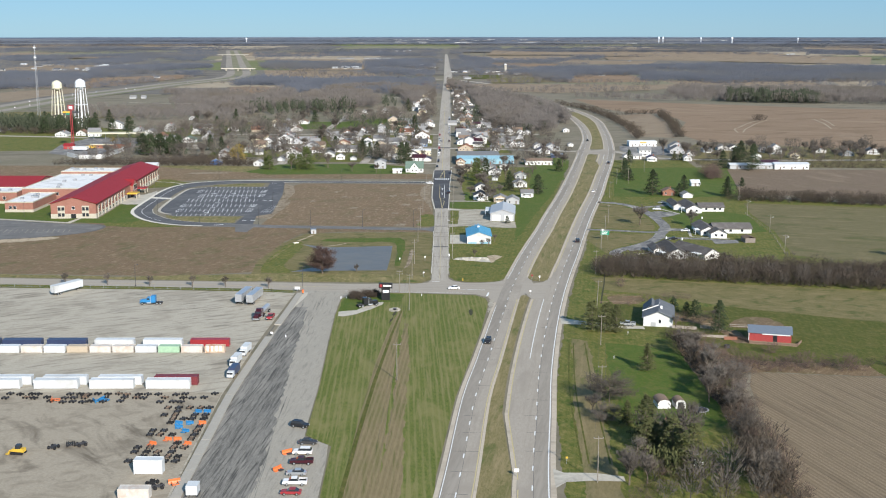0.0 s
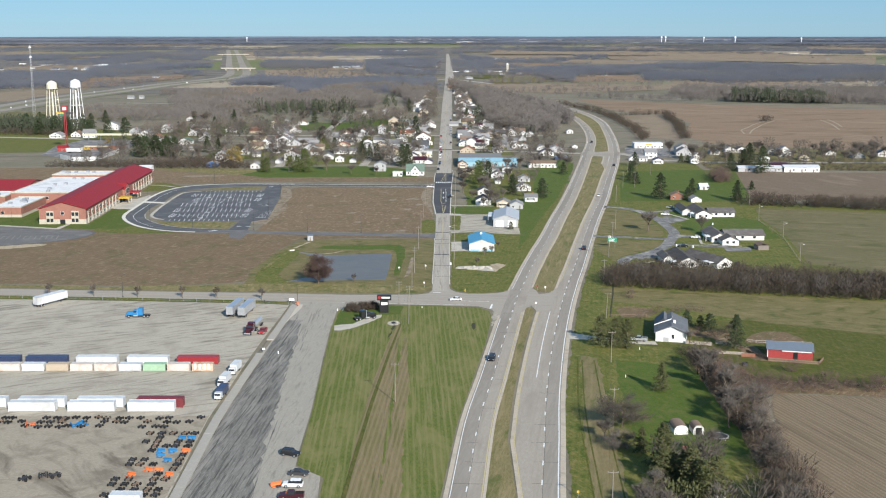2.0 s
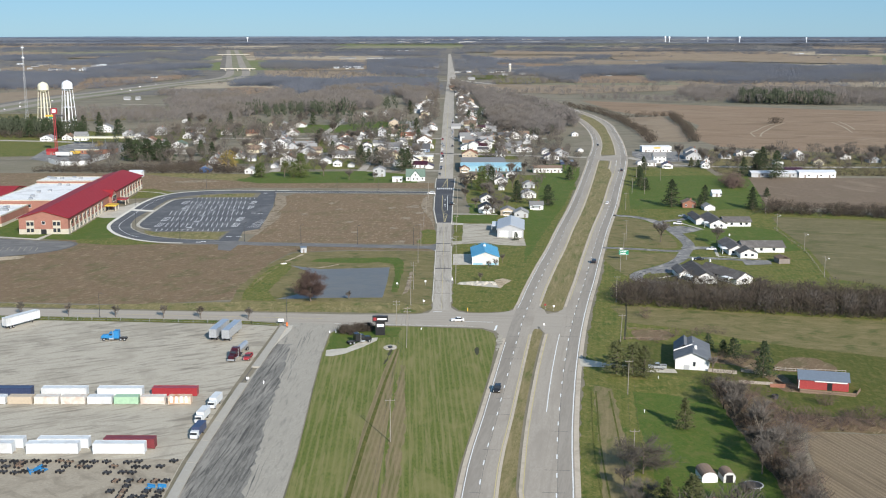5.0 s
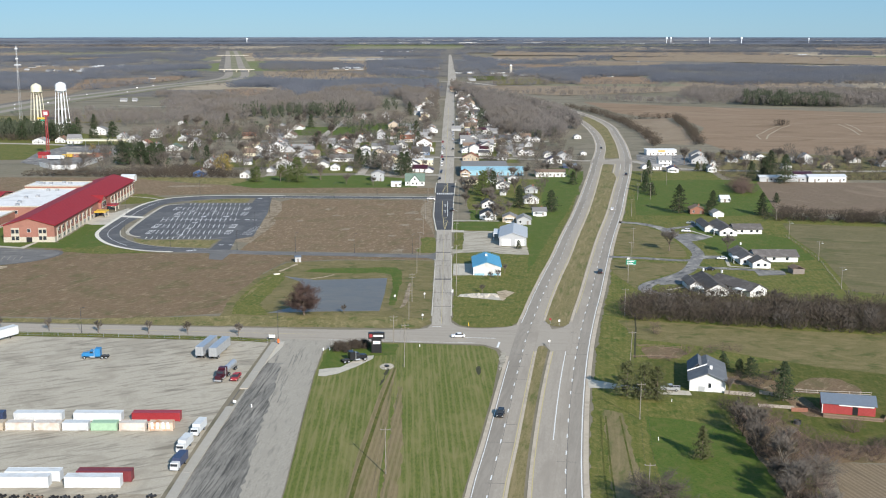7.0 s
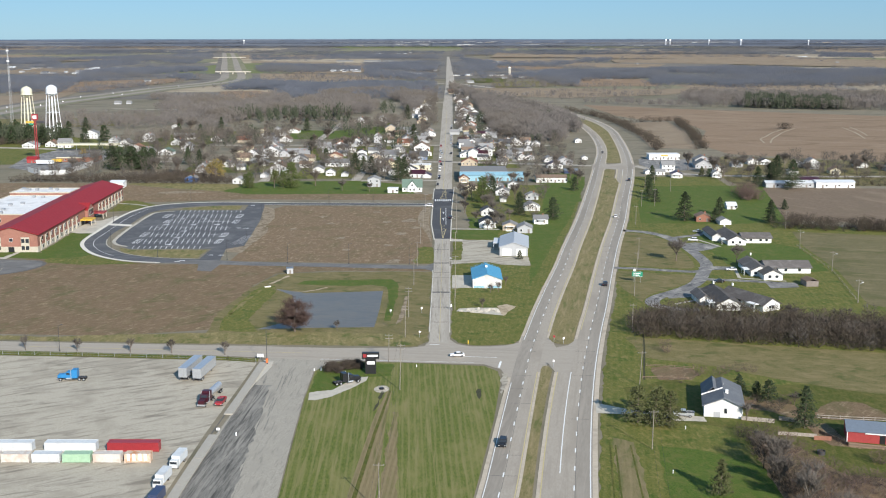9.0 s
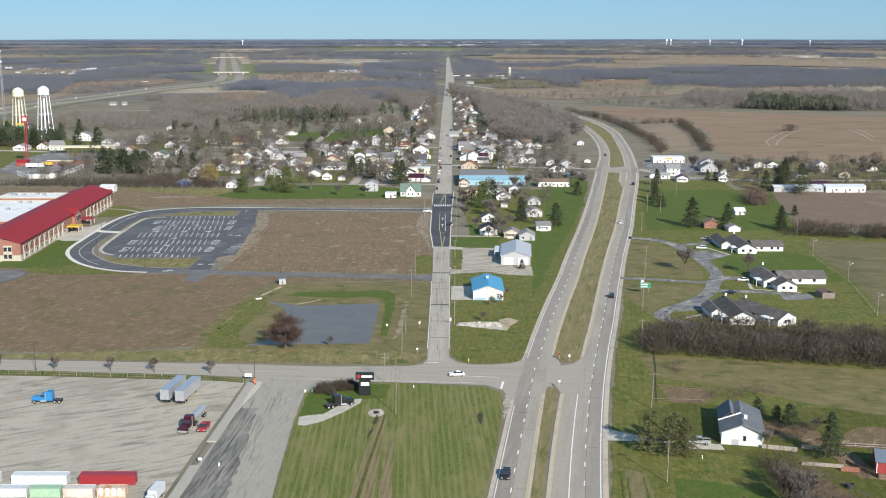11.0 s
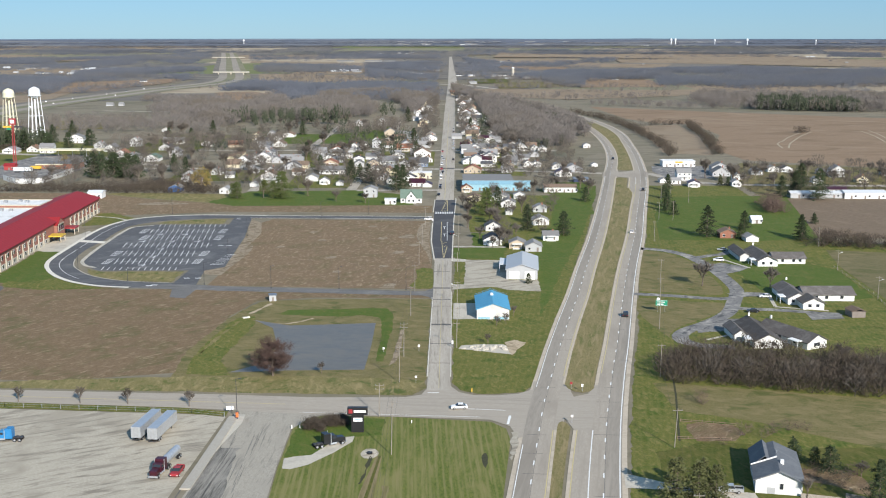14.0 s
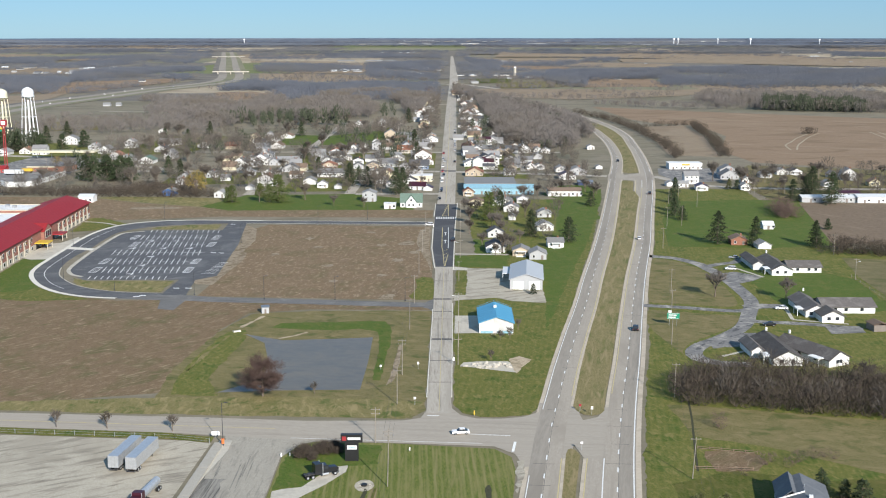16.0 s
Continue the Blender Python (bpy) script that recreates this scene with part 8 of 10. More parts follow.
gs = road_sign(82.3, 566, 4.4, 2.2, 2.6, M_SIGNGREEN, "green destination sign on two posts", -8, 2)
part("border", Build().box(-2.1, 2.1, -0.075, -0.06, 4.6, 4.68).box(-2.1, 2.1, -0.075, -0.06, 2.7, 2.78), M_SIGNWHITE, gs)
for z, a, b in ((4.0, -1.7, 1.2), (3.2, -1.7, 0.9)):
    part("lettering_bar", Build().box(a, b, -0.075, -0.06, z - 0.15, z + 0.2), M_SIGNWHITE, gs)
part("top_tab", Build().box(-1.8, -0.7, -0.06, 0, 4.85, 5.7), M_SIGNWHITE, gs)
for x, y, w, h, z, m in ((17.5, 254, 1.6, 1.3, 1.2, M_SIGNWHITE), (38.0, 471.5, 1.0, 1.0, 1.6, M_RED), (41.0, 469, 0.9, 1.2, 1.6, M_SIGNWHITE), (35.0, 441.5, 0.9, 0.9, 1.8, M_SIGNWHITE), (2.9, 517, 0.8, 1.6, 1.3, M_SIGNWHITE), (-8.3, 477, 0.9, 0.9, 1.8, M_SIGNWHITE), (-8.3, 512, 0.9, 1.1, 1.6, M_SIGNWHITE),
                         (8.4, 467.6, 0.4, 1.8, 0.4, M_YELPAINT), (-20, 511, 1.0, 1.0, 1.0, M_SIGNWHITE), (-59.5, 450, 3.0, 1.6, 0.8, M_SIGNWHITE), (30.3, 262, 0.7, 0.7, 1.5, M_YELPAINT), (-8.5, 441, 0.4, 1.0, 0.3, M_SIGNWHITE), (-59.6, 381, 1.3, 1.0, 0.8, M_SIGNWHITE), (-6.9, 768, 0.8, 0.9, 1.8, M_SIGNWHITE)):
    road_sign(x, y, w * 0.7, h * 0.7, z, m, "small roadside sign on a steel post")
# dealer's sign and display truck on its pad
ds = thing("dealer_sign", "tall black dealer sign with a white panel", "sign", at=(-22.6, 434.5, 0))
part("pylon", Build().box(-1.9, 1.9, -0.5, 0.5, 0, 6.2), M_BLACK, ds)
head = part("head", Build().box(-3.1, 3.1, -0.6, 0.6, 6.3, 8.9), M_BLACK, ds)
part("logo_block", Build().box(-2.7, -1.5, -0.66, -0.6, 6.9, 8.3), M_RED, head)
part("lettering_bar", Build().box(-1.1, 2.6, -0.66, -0.6, 7.2, 8.0), M_SIGNWHITE, head)
part("white_panel", Build().box(-1.3, 1.5, -0.56, -0.5, 4.0, 5.3), M_SIGNWHITE, ds)
part("lettering_bar", Build().box(-0.9, 1.1, -0.59, -0.56, 4.5, 4.8), M_PALEBLUE, ds)
ds.scale = (0.86, 1.0, 0.78)
cul = thing("culvert_ring", "ring of pale rubble round a dark drain", "rubble", at=(-18.4, 418.6, 0))
for i in range(22):
    a, q = rng.uniform(0, 6.2832), rng.uniform(0.9, 1.9)
    s = rng.uniform(0.1, 0.2)
    part("stone", Build().lathe([(s * 0.8, 0.08), (s, 0.18), (s * 0.55, 0.28)], 6, q * math.cos(a), q * 1.7 * math.sin(a)), M_ROCK, cul)
part("drain", Build().lathe([(0.75, 0.02), (0.75, 0.5), (0.6, 0.55)], 14), M_BLACK, cul)
hut = thing("pump_hut", "small grey pump hut with a flat roof", "hut", at=(-67.8, 583.5, 0), turn=12)
hut.scale = (0.72, 0.72, 0.8)
part("wall", Build().box(-1.9, 1.9, 0, 4, 0, 3.0), M_GREYWALL, hut)
part("roof", Build().box(-2.2, 2.2, -0.3, 4.3, 3.0, 3.3), M_SLATE, hut)
part("door", Build().box(-0.5, 0.5, -0.06, 0.03, 0, 2.1), M_DOOR, hut)
inlet = thing("pond_inlet", "white concrete pond inlet", "culvert", at=(-73.5, 556.5, 0), turn=25)
inlet.scale = (0.7, 0.7, 0.7)
part("headwall", Build().box(-1.8, 1.8, -0.4, 0.4, 0, 0.8).box(-1.8, -1.4, 0.4, 2.0, 0, 0.5).box(1.4, 1.8, 0.4, 2.0, 0, 0.5), M_KERB, inlet)
for x, y in ((-38.4, 437.5), (-54.5, 379), (-40.5, 437)):
    hyd = thing("hydrant", "white post hydrant with a grey cap", "hydrant", at=(x, y, 0))
    part("body", Build().lathe([(0.2, 0), (0.2, 0.7), (0.12, 0.95)], 8), M_SIGNWHITE, hyd)
    part("cap", Build().lathe([(0.14, 0.95), (0.05, 1.1)], 8), M_STEEL, hyd)


# ---- water towers and mast ----
def water_tower(x, y, h, mat, label):
    px, py, pz, s = warp(x, y)
    ob = thing("water_tower", label, "water tower", "water towers", at=(px, py, pz))
    part("tank", Build().lathe([(0.5, h - 11.4), (3.6, h - 10.2), (5.4, h - 8.4), (5.4, h - 4.0), (4.4, h - 1.9), (2.0, h - 0.6), (0.4, h)], 20), mat, ob)
    part("balcony", Build().lathe([(5.3, h - 8.6), (6.0, h - 8.6), (6.0, h - 8.1), (5.3, h - 8.1)], 20), mat, ob)
    for i in range(6):
        a = 6.2832 * i / 6 + 0.3
        part("leg", Build().rod((8.2 * math.cos(a), 8.2 * math.sin(a), 0), (4.9 * math.cos(a), 4.9 * math.sin(a), h - 9), 0.36, 0.32), mat, ob)
    for z in (h * 0.25, h * 0.5):
        r = 8.2 - 3.3 * z / (h - 9)
        for i in range(6):
            a, b = 6.2832 * i / 6 + 0.3, 6.2832 * (i + 1) / 6 + 0.3
            part("brace", Build().rod((r * math.cos(a), r * math.sin(a), z), (r * math.cos(b), r * math.sin(b), z), 0.16, 0.16, 4), mat, ob)
    part("riser", Build().rod((0, 0, 0), (0, 0, h - 11.5), 0.85, 0.85, 10), mat, ob)


water_tower(-389, 1223, 54.7, M_TOWERW, "white multi-leg steel water tower")
water_tower(-417, 1232, 52.8, M_TOWERY, "cream multi-leg steel water tower")
mast = thing("radio_mast", "thin grey lattice radio mast", "mast", at=(-509, 1430, 0))
for i in range(3):
    a = 2.0944 * i
    part("leg", Build().rod((2.0 * math.cos(a), 2.0 * math.sin(a), 0), (0.5 * math.cos(a), 0.5 * math.sin(a), 88), 0.16, 0.12, 4), M_STEEL, mast)
for k in range(22):
    z0, z1 = k * 4.0, k * 4.0 + 4.0
    for i in range(3):
        a, b = 2.0944 * i, 2.0944 * (i + 1)
        r0, r1 = 2.0 - 1.5 * z0 / 88, 2.0 - 1.5 * z1 / 88
        part("lattice", Build().rod((r0 * math.cos(a), r0 * math.sin(a), z0), (r1 * math.cos(b), r1 * math.sin(b), z1), 0.06, 0.06, 3), M_STEEL, mast)
for z in (84, 72):
    part("antenna", Build().box(-1.3, 1.3, -1, 1, z, z + 1.6), M_TOWERW, mast)

# overpass and towers near the horizon
for d, w in ((3060, 92), (4950, 135)):
    p = min(INTER, key=lambda q: abs(q.y - d))
    px, py, pz, s = warp(p.x, p.y)
    ob = thing("overpass", "pale concrete overpass across the interstate", "bridge", at=(px, py, pz))
    part("deck", Build().box(-w * s / 2, w * s / 2, -6 * s, 6 * s, 6.4 * s, 8.6 * s), M_CONC, ob)
    for q in (-0.35, 0, 0.35):
        part("pier", Build().box(q * w * s - 1.2 * s, q * w * s + 1.2 * s, -5 * s, 5 * s, -1, 6.4 * s), M_CONC, ob)
for az, d, h, w in ((11.05, 12000, 62, 20), (10.85, 12000, 62, 20), (12.9, 12500, 56, 18), (14.4, 12000, 62, 22), (17.5, 12500, 52, 18), (-9.9, 13000, 50, 22)):
    a = math.radians(az)
    px, py, pz, s = warp(d * math.sin(a), 85 + d * math.cos(a))
    ob = thing("distant_tank", "pale water tank on the horizon", "water tower", "tanks on the horizon", at=(px, py, pz))
    part("tank", Build().lathe([(w * s * 0.2, -5), (w * s * 0.2, h * s * 0.6), (w * s * 0.5, h * s * 0.7), (w * s * 0.5, h * s * 0.92), (w * s * 0.15, h * s)], 12), M_TOWERW, ob)


# ---- vehicles ----
def wheel(parent, x, y, r=0.33, w=0.24, name="wheel"):
    wh = part(name, Build().rod((x - w / 2, y, r), (x + w / 2, y, r), r, r, 12), M_RUBBER, parent)
    s = 1 if x > 0 else -1
    part("rim", Build().rod((x + s * w / 2 - 0.02 * s, y, r), (x + s * (w / 2 + 0.02), y, r), r * 0.6, r * 0.55, 10), M_SILVER, wh)


def car(kind, paint, x, y, turn, label, group=""):
    """Along +y its nose."""
    ob = thing("pickup" if kind == "pickup" else "car", label, "car", group, at=(x, y, 0.13), turn=turn)
    if kind == "sedan":
        ln, w, body, cab = 4.7, 0.9, [(-2.35, 0.35), (2.35, 0.35), (2.35, 0.7), (2.2, 0.82), (1.0, 0.95), (-1.7, 0.97), (-2.3, 0.9)], [(1.05, 0.92), (0.25, 1.42), (-1.05, 1.44), (-1.85, 0.95)]
    elif kind == "suv":
        ln, w, body, cab = 4.8, 0.95, [(-2.4, 0.4), (2.4, 0.4), (2.4, 0.85), (2.2, 1.02), (1.1, 1.12), (-2.35, 1.12), (-2.4, 0.9)], [(1.15, 1.1), (0.45, 1.72), (-1.95, 1.75), (-2.3, 1.1)]
    else:
        ln, w, body, cab = 5.7, 0.98, [(-2.85, 0.5), (2.85, 0.5), (2.85, 0.95), (2.7, 1.12), (1.4, 1.2), (-0.9, 1.2), (-0.9, 1.12), (-2.85, 1.12)], [(1.45, 1.18), (0.75, 1.82), (-0.55, 1.84), (-0.9, 1.18)]
    part("body", Build().profile(body, -w, w), paint, ob)
    g = part("cabin_glass", Build().profile(cab, -w + 0.1, w - 0.1), M_GLASS, ob)
    top = max(z for _, z in cab)
    ys = [q for q, z in cab if z > top - 0.06]
    part("roof", Build().box(-w + 0.14, w - 0.14, min(ys) - 0.05, max(ys) + 0.05, top - 0.03, top + 0.05), paint, g)
    if kind == "pickup":
        part("bed", Build().box(-w + 0.1, w - 0.1, -2.75, -1.0, 1.1, 1.13), M_RUBBER, ob)
        part("bed_side", Build().box(-w, -w + 0.1, -2.85, -0.9, 1.1, 1.36).box(w - 0.1, w, -2.85, -0.9, 1.1, 1.36).box(-w + 0.1, w - 0.1, -2.85, -2.75, 1.1, 1.36), paint, ob)
    for sx in (-1, 1):
        for q in (-ln * 0.31, ln * 0.31):
            wheel(ob, sx * (w - 0.08), q, 0.38 if kind != "sedan" else 0.33)
        part("headlight", Build().box(sx * (w - 0.2) - 0.16, sx * (w - 0.2) + 0.16, ln / 2 - 0.04, ln / 2 + 0.02, 0.62, 0.78), M_LAMP, ob)
        part("tail_light", Build().box(sx * (w - 0.15) - 0.12, sx * (w - 0.15) + 0.12, -ln / 2 - 0.02, -ln / 2 + 0.06, 0.7, 0.88), M_RED, ob)
    part("windscreen_pillar", Build().box(-w + 0.08, w - 0.08, cab[0][0] - 0.06, cab[0][0] + 0.04, cab[0][1] - 0.05, cab[0][1] + 0.02), paint, ob)
    return ob


PARKED = "cars along the access road"
car("suv", M_CARBLACK, -38.3, 288.3, 250, "black car parked at the road's edge")
car("sedan", M_DARKSTEEL, -34.6, 275.6, 268, "dark grey sedan parked on the apron", PARKED)
car("suv", M_SIGNWHITE, -35.2, 268.6, 88, "white sport utility car parked on the apron", PARKED)
car("pickup", M_MAROON, -34.6, 262, 90, "maroon pickup parked on the apron", PARKED)
car("sedan", M_SILVER, -35.0, 255, 88, "silver-blue sedan parked on the apron", PARKED)
car("pickup", M_SIGNWHITE, -34.6, 249, 90, "white pickup parked on the apron", PARKED)
car("sedan", M_RED, -34.8, 243.5, 88, "dark red sedan parked on the apron", PARKED)
for x, y in ((-39, 269), (-39.8, 258)):
    hp = thing("orange_attachment", "bright orange snow-blade attachment on the asphalt", "attachment", at=(x, y, 0.09), turn=rng.uniform(0, 60))
    part("blade", Build().profile([(-0.5, 0), (0.2, 0.1), (0.5, 0.5), (0.4, 1.0), (0.2, 0.95), (0.25, 0.5), (0, 0.2), (-0.5, 0.1)], -1.4, 1.4), M_ORANGE, hp)
    part("frame", Build().box(-0.5, 0.5, -1.4, -0.4, 0.15, 0.4), M_DARKSTEEL, hp)
for k, m, x, y, tn, lb in (("suv", M_CARBLACK, at_y(WEST, 372) + 1.8, 372, 171, "black car driving on the highway"), ("suv", M_CARBLACK, at_y(EAST, 560) - 2, 560, -10, "black car driving up the highway"), ("sedan", M_SIGNWHITE, at_y(EAST, 740) - 5.6, 740, -11, "pale car driving up the highway"),
                           ("suv", M_CARBLACK, at_y(EAST, 905) - 2, 905, -9, "dark car near the far crossroads"), ("suv", M_CARBLACK, at_y(WEST, 1095) + 4, 1095, 176, "dark car on the far bend"), ("sedan", M_SIGNWHITE, 4.5, 453.5, 96, "white car on the cross street"),
                           ("sedan", M_SIGNWHITE, 128.5, 590.5, 85, "white car parked by the apartments"), ("sedan", M_CARBLACK, 117, 566, 85, "black car parked by the apartments"), ("suv", M_SIGNWHITE, 127, 664, 80, "white car parked in the apartment drive"), ("sedan", M_SILVER, 135, 690, 70, "silver car parked in the apartment drive"),
                           ("pickup", M_SILVER, 66.5, 394.5, 80, "silver pickup parked beside the house"), ("pickup", M_RED, -63.6, 405.0, 176, "bright red pickup body beside the tank truck"), ("suv", M_SIGNWHITE, -9.5, 781, 85, "white car waiting at the school drive"), ("suv", M_CARBLACK, 3.6, 735, 0, "black car on the new asphalt"),
                           ("sedan", M_CARBLACK, -4.6, 880, 180, "dark car parked at the kerb"), ("sedan", M_CARBLACK, -3.8, 915, 180, "dark car parked at the kerb"), ("suv", M_CARBLACK, -2.6, 1000, 180, "dark car parked at the kerb"), ("sedan", M_SILVER, -2.2, 1090, 180, "grey car parked at the kerb"), ("sedan", M_BLUE, 148, 735, 80, "blue car parked by the brick house")):
    car(k, m, x, y, tn, lb)
for i in range(16):
    y = 930 + i * 31 + rng.uniform(-9, 9)
    s = rng.choice((-1, 1))
    car(rng.choice(("sedan", "suv")), rng.choice((M_CARBLACK, M_SILVER, M_SIGNWHITE, M_RED, M_NAVY)), -3.6 + (y - 930) * 0.0012 if s < 0 else 5.0 + (y - 930) * 0.006, y, 0 if s > 0 else 180, "car parked along the main street", "cars along the main street")
for i in range(14):
    d = 1.0 * (1560 + i * 70)
    p = min(INTER, key=lambda q: abs(q.y - d))
    car("suv", rng.choice((M_SIGNWHITE, M_SILVER, M_CARBLACK)), p.x + rng.choice((-16, 16)), p.y, 20, "car on the interstate", "cars on the interstate").location.z = warp(p.x, p.y)[2] + 0.6


def tractor(x, y, turn, paint, label, sleeper=True, load=""):
    """Long-nosed lorry tractor; nose along +y."""
    ob = thing("lorry_tractor", label, "lorry", at=(x, y, 0.08), turn=turn)
    part("chassis", Build().box(-0.55, 0.55, -4.4, 3.9, 0.75, 1.05), M_DARKSTEEL, ob)
    part("bonnet", Build().profile([(1.5, 0.9), (4.0, 0.9), (4.05, 1.7), (3.8, 1.95), (1.5, 2.15)], -0.85, 0.85), paint, ob)
    cab = part("cab", Build().profile([(-0.1, 0.9), (1.6, 0.9), (1.6, 2.1), (1.25, 2.85), (-0.1, 2.95)], -1.1, 1.1), paint, ob)
    part("windscreen", Build().add([(-0.95, 1.63, 2.15), (0.95, 1.63, 2.15), (0.85, 1.33, 2.75), (-0.85, 1.33, 2.75)], [(0, 1, 2, 3)]), M_GLASS, cab)
    for s in (-1, 1):
        part("side_window", Build().box(s * 1.1 - 0.03, s * 1.1 + 0.03, 0.3, 1.3, 1.95, 2.6), M_GLASS, cab)
    if sleeper:
        part("sleeper", Build().profile([(-2.0, 0.9), (-0.05, 0.9), (-0.05, 3.15), (-0.4, 3.5), (-2.0, 3.5)], -1.15, 1.15), paint, ob)
    for sx in (-1, 1):
        wheel(ob, sx * 1.0, 3.1, 0.5, 0.3)
        for q in (-2.6, -3.9):
            wheel(ob, sx * 0.95, q, 0.5, 0.6)
        part("fuel_tank", Build().rod((sx * 0.9, -0.2, 0.75), (sx * 0.9, 1.4, 0.75), 0.33, 0.33, 10), M_SILVER, ob)
        part("exhaust", Build().rod((sx * 1.2, -0.1, 1.0), (sx * 1.2, -0.1, 3.6), 0.09), M_SILVER, ob)
    part("bumper", Build().box(-1.15, 1.15, 4.0, 4.2, 0.45, 0.9), M_SILVER, ob)
    part("fifth_wheel", Build().lathe([(0.5, 1.05), (0.5, 1.2)], 10, 0, -3.2), M_DARKSTEEL, ob)
    if load == "tank":
        tank = part("tank", Build().rod((0, -11.5, 2.0), (0, -2.6, 2.0), 0.95, 0.95, 14), M_SILVER, ob, "polished pneumatic tank")
        for q in range(5):
            part("hopper", Build().lathe([(0.3, 0.8), (0.85, 1.5)], 10, 0, -10.6 + q * 1.8), M_SILVER, tank)
        for sx in (-1, 1):
            for q in (-9.6, -10.8):
                wheel(ob, sx * 0.95, q, 0.5, 0.55)
    return ob


tractor(-113.5, 427.5, 92, M_BLUE, "bright blue long-nosed lorry tractor")
tractor(-68.0, 405.5, 172, M_MAROON, "maroon lorry with a polished tank trailer", True, "tank")
tractor(-29.0, 424.5, -62, M_CARBLACK, "black lorry tractor on a display pad")


def box_trailer(x, y, turn, ln, label, mat=M_TRAILER, group="", low=1.1, name="box_trailer"):
    """Doors face -y."""
    ob = thing(name, label, "trailer", group, at=(x, y, 0.06), turn=turn)
    body = part("body", Build().box(-1.3, 1.3, 0, ln, low, 4.05), mat, ob)
    part("roof_rail", Build().box(-1.34, -1.26, 0, ln, 3.95, 4.1).box(1.26, 1.34, 0, ln, 3.95, 4.1).box(-1.26, 1.26, -0.04, 0.06, 3.95, 4.1), M_SILVER, body)
    for s in (-0.62, 0.62):
        d = part("door", Build().box(s - 0.58, s + 0.58, -0.07, 0, low + 0.1, 3.95), mat, body)
        part("lock_rod", Build().rod((s * 0.7, -0.1, low + 0.1), (s * 0.7, -0.1, 3.9), 0.03, 0.03, 5), M_STEEL, d)
    part("bumper", Build().box(-1.1, 1.1, 0, 0.15, 0.5, 0.65).box(-0.8, -0.7, 0, 0.15, 0.65, low).box(0.7, 0.8, 0, 0.15, 0.65, low), M_DARKSTEEL, ob)
    for sx in (-1, 1):
        for q in (1.6, 2.9):
            wheel(ob, sx * 0.98, q, 0.5, 0.55)
        part("landing_leg", Build().box(sx * 0.8 - 0.08, sx * 0.8 + 0.08, ln - 3.2, ln - 3.0, 0, low), M_DARKSTEEL, ob)
        ribs = Build()
        for k in range(int(ln / 0.8)):
            ribs.box(sx * 1.3 - 0.03, sx * 1.3 + 0.03, 0.3 + k * 0.8, 0.36 + k * 0.8, low + 0.1, 3.95)
        part("side_ribs", ribs, M_STEEL, ob)
    return ob


box_trailer(-74.9, 425.6, -7, 14.6, "pale grey box trailer parked beside another", M_SILVER, "pair of box trailers")
box_trailer(-79.4, 426.6, -7, 14.6, "weathered grey box trailer beside another", M_SILVER, "pair of box trailers")
box_trailer(-156.5, 442, -30, 14.6, "white box trailer alone in the yard", M_TRAILER)


def container(x, y, ln, mat, label, group, hi=2.9, name="shipping_container"):
    """Long side along x, standing on the ground."""
    ob = thing(name, label, "container", group, at=(x, y, 0.06), turn=rng.uniform(-0.8, 0.8))
    body = part("body", Build().box(-ln / 2, ln / 2, -1.22, 1.22, 0.12, hi), mat, ob)
    ribs = Build()
    for k in range(int(ln / 0.56)):
        q = -ln / 2 + 0.3 + k * 0.56
        ribs.box(q, q + 0.26, -1.27, -1.22, 0.3, hi - 0.15)
    part("side_ribs", ribs, mat, body)
    for sx in (-1, 1):
        for sy in (-1, 1):
            cx, cy = sx * (ln / 2 - 0.06), sy * 1.2
            part("corner_post", Build().box(cx - 0.09, cx + 0.09, cy - 0.09, cy + 0.09, 0, hi + 0.03), mat, ob)
    part("roof_rail", Build().box(-ln / 2, ln / 2, -1.3, -1.2, hi - 0.1, hi + 0.05).box(-ln / 2, ln / 2, 1.2, 1.3, hi - 0.1, hi + 0.05), mat, ob)
    part("door", Build().box(ln / 2, ln / 2 + 0.05, -1.1, 1.1, 0.2, hi - 0.1), mat, ob)
    return ob


FRONT = "row of small boxes in the yard"
for i, m in enumerate((M_BLUE, M_TRAILER, M_OLDBOX, M_TRAILER, M_TANWALL, M_OLDBOX, M_OLDBOX, M_TRAILER, M_GREEN, M_OLDBOX, M_RUSTBOX)):
    x = -150.8 + i * 7.55
    cont = container(x, 360.8, 6.8 if m is not M_RUSTBOX else 6.4, m, {M_GREEN: "pale green container on the gravel", M_RUSTBOX: "white container streaked with orange rust", M_BLUE: "blue container on the gravel", M_TANWALL: "rusty tan container on the gravel"}.get(m, "dull white container on the gravel"), FRONT, 2.25)
    if m is M_RUSTBOX:
        for q in (-2.2, -0.8, 0.7, 2.0):
            part("white_panel", Build().box(q - 0.35, q + 0.35, -1.32, -1.26, 0.6, 2.4), M_SIGNWHITE, cont)
for x, m, lb in ((-155.5, M_NAVY, "navy trailer body"), (-141.5, M_NAVY, "navy trailer body"), (-126.5, M_NAVY, "dark navy trailer body"), (-110.5, M_TRAILER, "long white trailer body"), (-94.3, M_TRAILER, "long white trailer body"), (-78.4, M_RED, "long red trailer body")):
    container(x, 368.2, 13.0, m, lb + " in the back row", "back row of long boxes", 2.45, "long_container")
